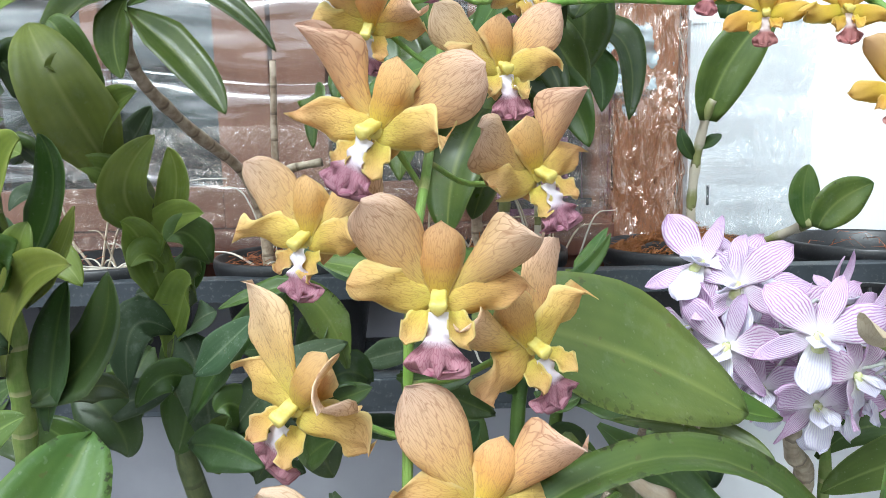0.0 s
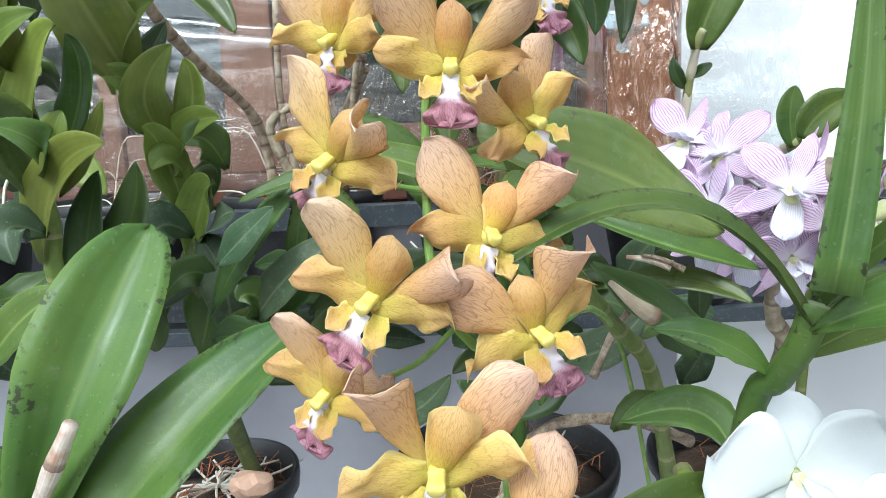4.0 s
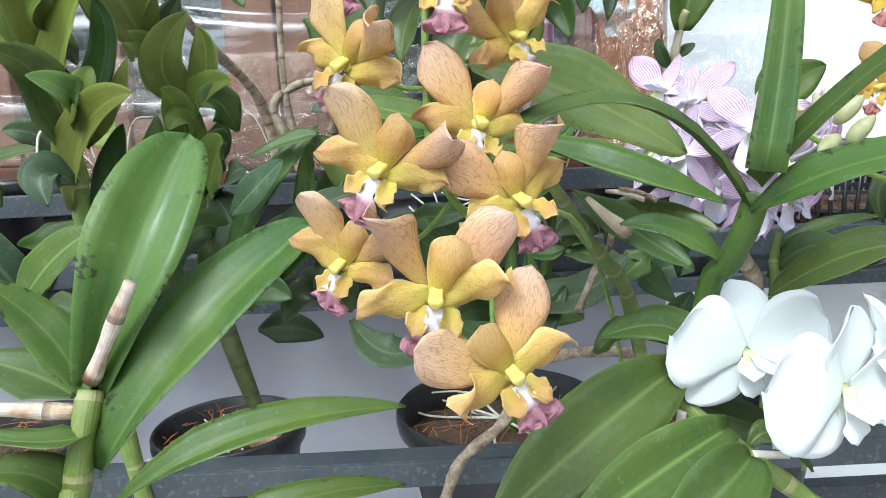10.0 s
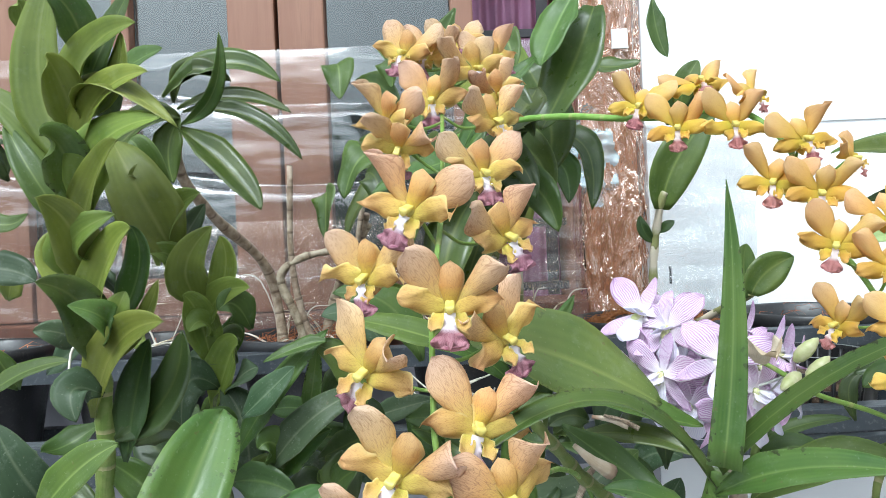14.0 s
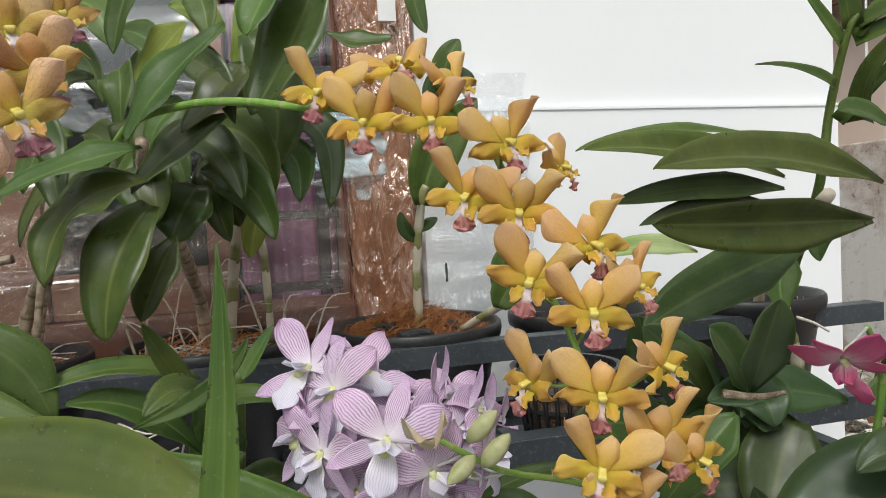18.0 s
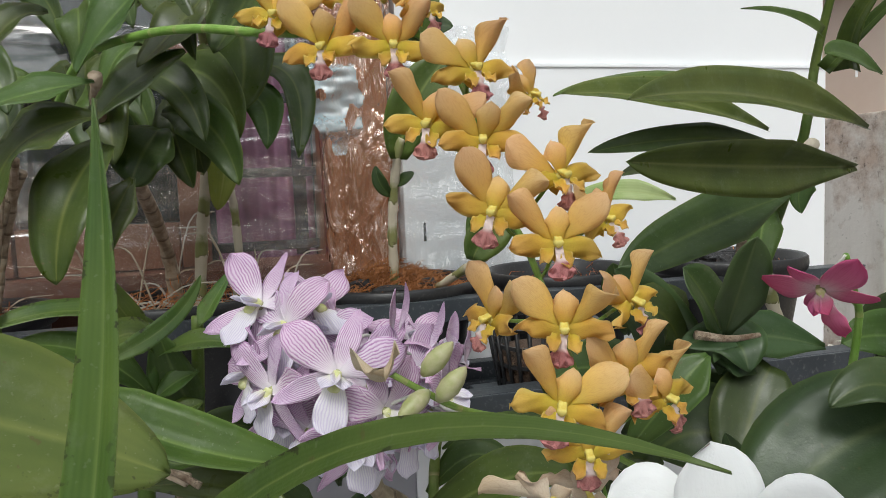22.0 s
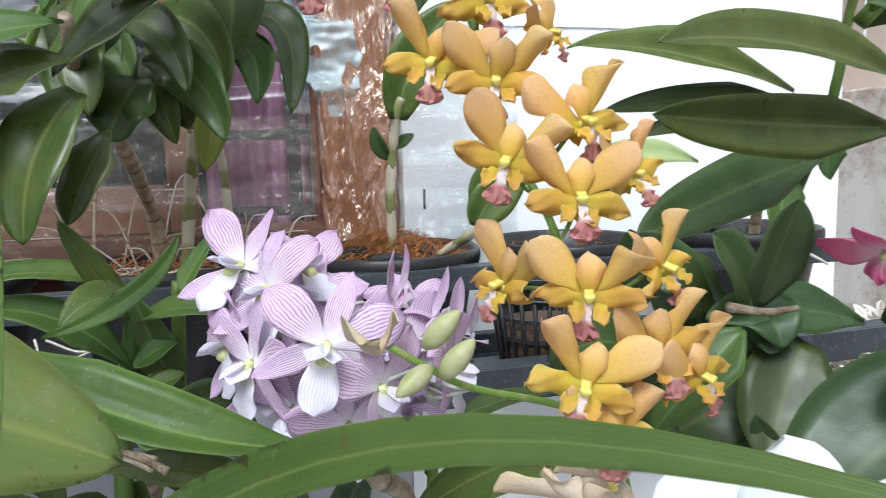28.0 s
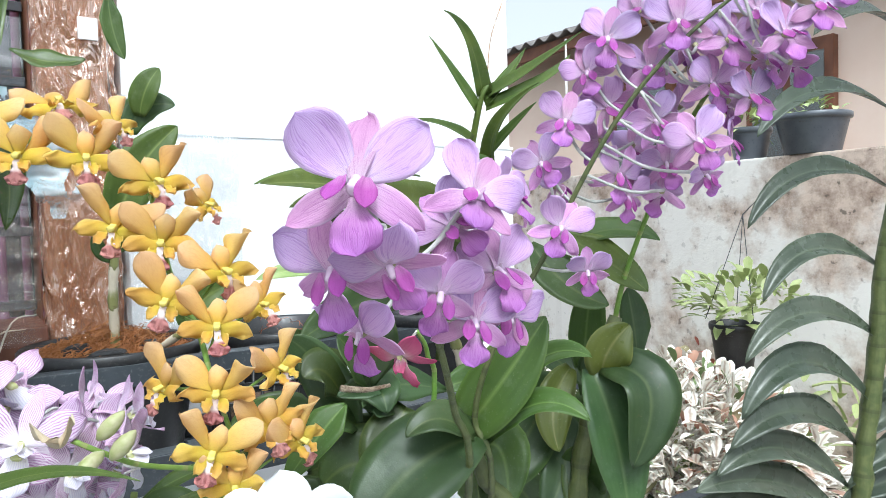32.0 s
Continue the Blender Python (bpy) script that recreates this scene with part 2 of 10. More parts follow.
PETAL_GOLD = petal_material("golden_petal", (0.79, 0.62, 0.06), (0.83, 0.57, 0.14), (0.85, 0.63, 0.37), (0.58, 0.29, 0.09), 0.50, mid_at=0.38, through_amount=0.50)
SEPAL_GOLD = petal_material("golden_sepal", (0.74, 0.63, 0.07), (0.79, 0.56, 0.08), (0.81, 0.54, 0.16), (0.58, 0.30, 0.07), 0.45, mid_at=0.38, rim=(0.85, 0.70, 0.24), through_amount=0.48)
LIP_GOLD = petal_material("dusky_pink_lip", (0.86, 0.76, 0.72), (0.84, 0.74, 0.72), (0.58, 0.26, 0.25), (0.36, 0.08, 0.09), 0.8, mid_at=0.56, veins_from=0.54)
PETAL_LILAC = petal_material("striped_lilac_petal", (0.88, 0.84, 0.89), (0.84, 0.74, 0.84), (0.77, 0.60, 0.78), (0.42, 0.12, 0.42), 0.85, stripes=1.0, through_amount=0.28, net=0.0, val=0.06, hue=0.02)
LIP_LILAC = petal_material("white_lilac_lip", (0.80, 0.78, 0.66), (0.88, 0.87, 0.90), (0.84, 0.82, 0.92), (0.40, 0.26, 0.64), 0.6, stripes=0.6, net=0.0, val=0.03)
PETAL_WHITE = petal_material("white_petal", (0.80, 0.84, 0.78), (0.86, 0.88, 0.88), (0.87, 0.89, 0.90), (0.70, 0.76, 0.74), 0.06, through_amount=0.2, hue=0.0, val=0.03, net=0.0, relief=0.08)
PETAL_VIOLET = petal_material("violet_petal", (0.80, 0.68, 0.80), (0.68, 0.45, 0.71), (0.61, 0.43, 0.72), (0.46, 0.24, 0.57), 0.8, through_amount=0.3, net=0.0, hue=0.025, val=0.14, mid_at=0.40, rim=(0.70, 0.54, 0.77))
SEPAL_VIOLET = petal_material("pinkish_violet_sepal", (0.76, 0.62, 0.74), (0.68, 0.40, 0.64), (0.64, 0.33, 0.60), (0.46, 0.17, 0.46), 0.8, through_amount=0.3, net=0.0, hue=0.025, val=0.14, rim=(0.74, 0.54, 0.76))
LIP_VIOLET = petal_material("violet_lip", (0.76, 0.58, 0.70), (0.60, 0.28, 0.60), (0.50, 0.20, 0.60), (0.36, 0.08, 0.42), 0.6, net=0.0)
LOBE_VIOLET = petal_material("deep_magenta_lobe", (0.62, 0.30, 0.56), (0.48, 0.12, 0.44), (0.44, 0.10, 0.42), (0.34, 0.03, 0.30), 0.5, net=0.0)
PETAL_PINK = petal_material("crimson_petal", (0.86, 0.74, 0.78), (0.72, 0.24, 0.40), (0.62, 0.10, 0.26), (0.48, 0.05, 0.18), 0.4, net=0.0)
PETAL_FADED = petal_material("withered_petal", (0.66, 0.57, 0.42), (0.72, 0.63, 0.50), (0.64, 0.50, 0.34), (0.42, 0.27, 0.14), 0.5)
BUD_GREEN = speckled("green_bud", (0.26, 0.30, 0.10), (0.44, 0.40, 0.27), 110.0, 0.45, bump=0.15)
LEAF_BRIGHT = leaf_material("fresh_leaf", (0.046, 0.094, 0.019), (0.106, 0.158, 0.032), (0.14, 0.19, 0.05), rough=0.36, spots=0.5, spec=0.34, through_amount=0.20, mould=0.85)
LEAF_MID = leaf_material("green_leaf", (0.042, 0.080, 0.014), (0.074, 0.120, 0.022), (0.14, 0.20, 0.05), rough=0.40, spec=0.34)
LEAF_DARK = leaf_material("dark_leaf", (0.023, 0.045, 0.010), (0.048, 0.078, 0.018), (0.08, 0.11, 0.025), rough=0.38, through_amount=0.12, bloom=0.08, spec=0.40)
LEAF_BROAD = leaf_material("broad_olive_leaf", (0.052, 0.074, 0.012), (0.105, 0.128, 0.024), (0.17, 0.18, 0.06), rough=0.34, spots=0.3, spec=0.36)
LEAF_CROWN = leaf_material("crown_leaf", (0.028, 0.054, 0.008), (0.066, 0.098, 0.017), (0.12, 0.15, 0.035), rough=0.33, through_amount=0.16, bloom=0.08, spots=0.6, spec=0.46)
LEAF_OLIVE = leaf_material("olive_leaf", (0.115, 0.158, 0.022), (0.215, 0.262, 0.046), (0.25, 0.29, 0.07), rough=0.44, through_amount=0.24)
LEAF_SPOT = leaf_material("spotted_leaf", (0.062, 0.108, 0.022), (0.112, 0.160, 0.036), (0.15, 0.20, 0.05), rough=0.34, spots=0.55, spec=0.40, mould=0.6)
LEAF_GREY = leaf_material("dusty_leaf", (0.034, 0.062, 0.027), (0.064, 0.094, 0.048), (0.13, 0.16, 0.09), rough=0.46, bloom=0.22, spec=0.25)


def variegated_material():
    m = Mat("variegated_leaf", 0.55, spec=0.3)
    u, v = m.uv()
    r = m.n("NewGeometry").outputs["Random Per Island"]
    side = m.math("ABSOLUTE", m.math("SUBTRACT", u, 0.5))
    edge = m.math("ADD", side, m.math("MULTIPLY_ADD", m.noise(m.coords("Object"), 60.0), 0.4, -0.2))
    pale = m.mix(m.ramp(edge, (0.04, (0, 0, 0)), (0.22, (1, 1, 1))), (0.50, 0.40, 0.32), (0.82, 0.79, 0.72))
    brown = m.mix(v, (0.30, 0.14, 0.09), (0.46, 0.28, 0.20))
    col = m.mix(m.ramp(r, (0.80, (0, 0, 0)), (0.84, (1, 1, 1))), pale, brown)
    col = m.mix(m.ramp(r, (0.90, (0, 0, 0)), (0.92, (1, 1, 1))), col, (0.16, 0.22, 0.09))
    m.color(col)
    return m.thin(col, 0.15).m


LEAF_PALE = variegated_material()
LEAF_LIME = leaf_material("lime_leaf", (0.28, 0.37, 0.12), (0.46, 0.52, 0.26), (0.4, 0.45, 0.2), rough=0.45)
LEAF_RED = leaf_material("dull_red_leaf", (0.22, 0.050, 0.035), (0.36, 0.10, 0.07), (0.40, 0.16, 0.10), rough=0.45)
STEM_GREEN = cane_material("green_stem", (0.16, 0.30, 0.04), (0.22, 0.36, 0.07), (0.30, 0.32, 0.12), 28.0)
# leaf green darkened so that its colour carries the shade among the foliage
LEAF_SHADED = leaf_material("shaded_green_leaf", (0.019, 0.042, 0.012), (0.048, 0.080, 0.027), (0.08, 0.11, 0.04), rough=0.36, bloom=0.05, spec=0.38)
LEAF_GLOSS = leaf_material("grey_gloss_leaf", (0.036, 0.050, 0.032), (0.072, 0.088, 0.062), (0.10, 0.12, 0.08), rough=0.26, bloom=0.10, spots=0.1)
STEM_DARK = cane_material("dark_stem", (0.075, 0.10, 0.03), (0.13, 0.15, 0.05), (0.05, 0.06, 0.02), 28.0)
CANE_GREEN = cane_material("green_cane", (0.13, 0.19, 0.03), (0.20, 0.24, 0.06), (0.34, 0.30, 0.16), 34.0)
CANE_DRY = cane_material("dry_cane", (0.40, 0.20, 0.09), (0.78, 0.73, 0.64), (0.10, 0.04, 0.015), 36.0)
CANE_PALE = cane_material("pale_cane", (0.27, 0.20, 0.13), (0.52, 0.43, 0.32), (0.09, 0.055, 0.03), 30.0)


def banded_cane(name, a, b, every):
    """Old cane in pale papery sleeves with green showing between."""
    m = Mat(name, 0.55)
    u, v = m.uv()
    fr = m.math("FRACT", m.math("ADD", m.math("MULTIPLY", v, every), m.math("MULTIPLY", m.noise(m.coords("Object"), 90.0), 0.5)))
    col = m.mix(m.ramp(fr, (0.30, (0, 0, 0)), (0.52, (1, 1, 1))), a, b)
    fib = m.noise(m.coords("Object", (260, 260, 20)), 1.0)
    col = m.mix(m.math("MULTIPLY", fib, 0.4), col, tuple(x * 0.6 for x in b))
    col = m.mix(m.ramp(fr, (0.0, (0.8, 0.8, 0.8)), (0.06, (0, 0, 0))), col, (0.10, 0.08, 0.03))
    m.color(col)
    return m.bump(m.math("ADD", fib, fr), 0.4, 0.0012).m


CANE_BAND = banded_cane("sleeved_cane", (0.19, 0.21, 0.045), (0.60, 0.54, 0.42), 17.0)
WITHERED = speckled("withered_cane", (0.14, 0.085, 0.05), (0.46, 0.38, 0.28), 130.0, 0.8, bump=0.9, dist=0.002, third=(0.07, 0.04, 0.025))
SHEATH = cane_material("papery_sheath", (0.50, 0.40, 0.28), (0.62, 0.54, 0.42), (0.2, 0.1, 0.05), 20.0, 0.7)
ROOT = speckled("pale_root", (0.52, 0.48, 0.40), (0.66, 0.62, 0.54), 120.0, 0.7)
POT_BLACK = speckled("black_plastic", (0.012, 0.012, 0.013), (0.022, 0.022, 0.024), 30.0, 0.38, bump=0.1, third=(0.045, 0.043, 0.04))
POT_GREY = speckled("blue_grey_plastic", (0.075, 0.085, 0.10), (0.11, 0.12, 0.14), 20.0, 0.35, bump=0.1)
RAIL = speckled("grey_painted_steel", (0.034, 0.041, 0.049), (0.054, 0.063, 0.073), 22.0, 0.38, bump=0.15, third=(0.11, 0.115, 0.12))
COCO = speckled("coconut_fibre", (0.42, 0.13, 0.045), (0.62, 0.24, 0.09), 160.0, 0.85, bump=0.6, vary=0.3)
BARK = speckled("bark_chips", (0.045, 0.026, 0.016), (0.11, 0.065, 0.04), 60.0, 0.9, bump=0.7, dist=0.004, third=(0.2, 0.14, 0.09))
CHARCOAL = speckled("charcoal", (0.010, 0.010, 0.011), (0.03, 0.03, 0.032), 90.0, 0.6, bump=0.8, dist=0.002)
WALL_WHITE = speckled("white_wall_paint", (0.82, 0.84, 0.86), (0.86, 0.87, 0.88), 1.8, 0.6, bump=0.12, dist=0.002, fine=30.0)
WALL_LOW = speckled("grey_lilac_paint", (0.30, 0.30, 0.335), (0.36, 0.36, 0.39), 5.0, 0.5, bump=0.15, dist=0.002, fine=20.0)
# grey-green darkened to hold the dimness of the room behind the panes
ROOM_WALL = speckled("shade_darkened_grey_green", (0.08, 0.10, 0.105), (0.12, 0.14, 0.145), 3.0, 0.75, bump=0.2, fine=14.0)
HOUSE_WALL = speckled("peach_house_paint", (0.78, 0.61, 0.50), (0.84, 0.69, 0.59), 2.0, 0.8, bump=0.2, fine=14.0)
SHED_WALL = speckled("salmon_paint", (0.62, 0.38, 0.26), (0.70, 0.46, 0.33), 3.0, 0.75, bump=0.2, fine=14.0)
ROOF_MAT = speckled("weathered_roofing", (0.13, 0.12, 0.115), (0.24, 0.22, 0.21), 4.0, 0.85, bump=0.4, dist=0.01)
DARK_WOOD = speckled("dark_wood", (0.10, 0.035, 0.018), (0.18, 0.07, 0.035), 9.0, 0.55, bump=0.25)
CURTAIN = speckled("mauve_curtain", (0.28, 0.13, 0.22), (0.37, 0.19, 0.30), 14.0, 0.8, bump=0.2)
IRON = speckled("dark_iron", (0.02, 0.02, 0.024), (0.035, 0.034, 0.04), 40.0, 0.5, bump=0.2)
SOIL = speckled("garden_soil", (0.06, 0.042, 0.03), (0.13, 0.095, 0.07), 5.0, 0.95, bump=0.8, dist=0.02, fine=12.0)
TILE = speckled("grey_floor_tile", (0.34, 0.33, 0.34), (0.44, 0.43, 0.44), 4.0, 0.35, bump=0.05, fine=30.0, vary=0.08)
WHITE_PLASTIC = speckled("white_plastic", (0.74, 0.74, 0.74), (0.8, 0.8, 0.8), 40.0, 0.4, bump=0.05)


def wood_material(name, a, b, dark, rough):
    m = Mat(name, rough)
    o = m.coords("Object", (34.0, 34.0, 2.2))
    g = m.n("TexNoise", Vector=o, Scale=1.0, Detail=7.0, Roughness=0.65, Distortion=0.6).outputs["Fac"]
    big = m.noise(m.coords("Object"), 5.0, 3.0)
    col = m.mix(m.ramp(g, (0.3, (0, 0, 0)), (0.72, (1, 1, 1))), a, b)
    col = m.mix(m.ramp(g, (0.60, (0, 0, 0)), (0.75, (0.7, 0.7, 0.7))), col, dark)
    col = m.mix(m.math("MULTIPLY", big, 0.35), col, tuple(x * 0.6 for x in a))
    m.color(col)
    return m.bump(g, 0.35, 0.0015).m


WOOD = wood_material("brown_window_wood", (0.23, 0.108, 0.066), (0.33, 0.170, 0.110), (0.12, 0.05, 0.028), 0.46)
WOOD_SILL = wood_material("dull_sill_wood", (0.17, 0.070, 0.045), (0.25, 0.11, 0.07), (0.09, 0.03, 0.02), 0.5)
WOOD_POST = wood_material("reddish_post_wood", (0.38, 0.165, 0.080), (0.54, 0.27, 0.140), (0.13, 0.045, 0.022), 0.30)


def old_wall_material():
    m = Mat("stained_plaster", 0.9)
    o = m.coords("Object")
    base = m.mix(m.noise(o, 2.0, 5.0), (0.72, 0.68, 0.64), (0.82, 0.79, 0.75))
    patch = m.ramp(m.noise(o, 2.1, 7.0, 0.66), (0.43, (0, 0, 0)), (0.56, (1, 1, 1)))
    fine = m.ramp(m.noise(o, 17.0, 6.0, 0.7), (0.40, (0, 0, 0)), (0.66, (1, 1, 1)))
    col = m.mix(m.math("MULTIPLY", patch, 0.75), base, (0.52, 0.38, 0.29))
    col = m.mix(m.math("MULTIPLY", m.math("MULTIPLY", patch, fine), 0.85), col, (0.20, 0.13, 0.095))
    dots = m.ramp(m.noise(o, 34.0, 3.0, 0.5), (0.64, (0, 0, 0)), (0.70, (1, 1, 1)))
    col = m.mix(m.math("MULTIPLY", dots, m.math("MULTIPLY_ADD", patch, 0.5, 0.25)), col, (0.12, 0.10, 0.085))
    streak = m.n("TexNoise", Vector=m.coords("Object", (9.0, 9.0, 0.9)), Scale=1.0, Detail=4.0).outputs["Fac"]
    col = m.mix(m.math("MULTIPLY", m.ramp(streak, (0.55, (0, 0, 0)), (0.72, (1, 1, 1))), 0.3), col, (0.40, 0.35, 0.30))
    m.color(col)
    return m.bump(m.math("ADD", m.noise(o, 26.0, 6.0), m.math("MULTIPLY", patch, -0.6)), 0.5, 0.006).m


OLD_WALL = old_wall_material()


def film_material(name, cover, rough, grain=(14, 14, 34), dist=0.006, dust=0.0, tint=(0.80, 0.82, 0.85), gloss=(1, 1, 1)):
    """Clear plastic film: mostly see-through, with a wrinkled shine."""
    m = Mat(name, rough)
    o = m.coords("Object")
    wr = m.n("TexNoise", Vector=m.coords("Object", grain), Scale=1.0, Detail=4.0, Roughness=0.5, Distortion=1.5).outputs["Fac"]
    bp = m.n("Bump", Strength=0.8, Distance=dist, Height=wr)
    clear = m.n("BsdfTransparent")
    shine = m.n("BsdfGlossy", Roughness=rough, Color=(*gloss, 1))
    m.link(bp.outputs[0], shine.inputs["Normal"])
    fr = m.n("Fresnel", IOR=1.5)
    m.link(bp.outputs[0], fr.inputs["Normal"])
    mx = m.n("MixShader", Fac=m.math("MULTIPLY_ADD", fr.outputs[0], 1.0, cover))
    veil_of_dust = m.n("MixShader", Fac=m.math("MULTIPLY", m.noise(o, 7.0, 4.0), dust * 2.0))
    m.link(clear.outputs[0], veil_of_dust.inputs[1])
    m.link(m.n("BsdfDiffuse", Color=(*tint, 1)).outputs[0], veil_of_dust.inputs[2])
    m.link(veil_of_dust.outputs[0], mx.inputs[1])
    m.link(shine.outputs[0], mx.inputs[2])
    m.link(mx.outputs[0], m.t.nodes["Material Output"].inputs[0])
    return m.m


FILM = film_material("clear_plastic_film", 0.04, 0.06, (10, 10, 26), 0.0022, 0.03)
FILM_CLEAR = film_material("thin_plastic_film", 0.10, 0.04, (24, 24, 4), 0.050, 0.10, (0.55, 0.72, 0.78))
FILM_BLUE = film_material("bluish_film", 0.10, 0.10, (60, 24, 26), 0.016, 0.42, (0.48, 0.68, 0.76))
FILM_TIGHT = film_material("crumpled_plastic_film", 0.25, 0.05, (18, 18, 4.2), 0.095, 0.03, (0.80, 0.74, 0.70), (1.0, 0.88, 0.80))
FILM_CRUMPLE = film_material("loose_plastic_film", 0.03, 0.06, (42, 42, 30), 0.020, 0.02, (0.80, 0.78, 0.74), (1.0, 0.90, 0.80))


def pane_material():
    m = Mat("window_glass", 0.03)
    clear = m.n("BsdfTransparent", Color=(0.72, 0.78, 0.78, 1))
    shine = m.n("BsdfGlossy", Roughness=0.03)
    mx = m.n("MixShader", Fac=m.math("MULTIPLY_ADD", m.n("Fresnel", IOR=1.5).outputs[0], 1.0, 0.08))
    m.link(clear.outputs[0], mx.inputs[1])
    m.link(shine.outputs[0], mx.inputs[2])
    m.link(mx.outputs[0], m.t.nodes["Material Output"].inputs[0])
    return m.m


GLASS = pane_material()


# ---- builders ----
def mesh_from(name, verts, faces, uvs=None, smooth=True):
    me = bpy.data.meshes.new(name)
    me.from_pydata([tuple(v) for v in verts], [], faces)
    if uvs is not None:
        layer = me.uv_layers.new(name="UVMap")
        idx = np.empty(len(me.loops), dtype=np.int32)
        me.loops.foreach_get("vertex_index", idx)
        layer.data.foreach_set("uv", np.asarray(uvs, dtype=np.float32)[idx].ravel())
    if smooth:
        me.polygons.foreach_set("use_smooth", [True] * len(me.polygons))
    return me


def thing(name, at, label, category, group="", kind=""):
    e = new(name)
    e.empty_display_size = 0.02
    e.location = at
    e.matrix_world = Matrix.Translation(at)
    return tagged(e, label, category, group, kind)


def part(name, me, material, parent, label="", matrix=None):
    """Links a mesh, given in world places, as one part of a thing."""
    if isinstance(me, bmesh.types.BMesh):
        data = bpy.data.meshes.new(name)
        me.to_mesh(data)
        me.free()
        me = data
    if material is not None and not me.materials:
        me.materials.append(material)
    ob = new(name, me)
    if parent is not None:
        ob.parent = parent
        if parent.parent is None:
            ob.matrix_parent_inverse = Matrix.Translation(parent.location).inverted()
    if matrix is not None:
        ob.matrix_basis = matrix
    if label:
        ob["label"] = label
    return ob


def lone(name, me, material, label, category, group="", kind="", matrix=None):
    return tagged(part(name, me, material, None, "", matrix), label, category, group, kind)


def box(bm, x0, x1, y0, y1, z0, z1, bevel=0.0):
    r = bmesh.ops.create_cube(bm, size=1.0, matrix=Matrix.Translation(((x0 + x1) / 2, (y0 + y1) / 2, (z0 + z1) / 2)) @ Matrix.Diagonal((x1 - x0, y1 - y0, z1 - z0, 1)))
    if bevel:
        es = list({e for v in r["verts"] for e in v.link_edges})
        bmesh.ops.bevel(bm, geom=es, offset=bevel, segments=2, profile=0.6, affect="EDGES")
    return bm


def block(x0, x1, y0, y1, z0, z1, bevel=0.0):
    return box(bmesh.new(), x0, x1, y0, y1, z0, z1, bevel)


def lathe(profile, segs=40, center=(0, 0, 0)):
    """A turned shape from (radius, height) pairs, open at neither end."""
    v, f = [], []
    for r, z in profile:
        for i in range(segs):
            a = 2 * math.pi * i / segs
            v.append((center[0] + r * math.cos(a), center[1] + r * math.sin(a), center[2] + z))
    n = len(profile)
    for j in range(n - 1):
        for i in range(segs):
            k = (i + 1) % segs
            f.append((j * segs + i, j * segs + k, (j + 1) * segs + k, (j + 1) * segs + i))
    f.append(tuple(range(segs))[::-1])
    f.append(tuple((n - 1) * segs + i for i in range(segs)))
    return v, f


def smooth_path(pts, steps):
    """A curve through the points (Catmull-Rom)."""
    p = [Vector(q) for q in pts]
    p = [p[0] * 2 - p[1], *p, p[-1] * 2 - p[-2]]
    out = []
    for i in range(1, len(p) - 2):
        a, b, c, d = p[i - 1 : i + 3]
        for k in range(steps):
            s = k / steps
            out.append(0.5 * (2 * b + (c - a) * s + (2 * a - 5 * b + 4 * c - d) * s * s + (3 * b - a - 3 * c + d) * s ** 3))
    out.append(p[-2].copy())
    return out


def tube_mesh(name, pts, r0, r1, steps=5, sides=9, joint=0.0, swell=0.12):
    path = smooth_path(pts, steps)
    v, f, uv = [], [], []
    ref = Vector((0.31, 0.77, 0.21)).normalized()
    dist, last = 0.0, path[0]
    for i, c in enumerate(path):
        t = (path[min(i + 1, len(path) - 1)] - path[max(i - 1, 0)]).normalized()
        dist += (c - last).length
        last = c
        a = t.cross(ref).normalized()
        b = t.cross(a)
        s = i / (len(path) - 1)
        r = r0 + (r1 - r0) * s
        if joint:
            r *= 1 + swell * math.cos(2 * math.pi * dist * joint)
        for k in range(sides):
            ang = 2 * math.pi * k / sides
            v.append(c + (a * math.cos(ang) + b * math.sin(ang)) * r)
            uv.append((k / sides, dist))
    for i in range(len(path) - 1):
        for k in range(sides):
            k2 = (k + 1) % sides
            f.append((i * sides + k, i * sides + k2, (i + 1) * sides + k2, (i + 1) * sides + k))
    f.append(tuple(range(sides))[::-1])
    f.append(tuple((len(path) - 1) * sides + k for k in range(sides)))
    return mesh_from(name, v, f, uv)


def tube(parent, name, material, r0, r1, *pts, label="", joint=0.0, steps=5, sides=9):
    return part(name, tube_mesh(name, pts, r0, r1, steps, sides, joint), material, parent, label)


PROFILES = {
    "lance": lambda s: (min(1.0, 0.12 + 2.7 * s) * (1 - s ** 3.2) ** 0.75),
    "oval": lambda s: max(math.sin(math.pi * min(1, 0.06 + s * 0.94)) ** 0.62, 0.0),
    "strap": lambda s: min(1.0, 0.75 + s) * (1 - s ** 6) ** 0.8,
    "spoon": lambda s: min(1.0, 0.34 + 1.25 * s) * (1 - s ** 5.5) ** 0.55,
    "blade": lambda s: (1 - s ** 1.8) ** 0.9,
}
leaf_rng = random.Random(7)


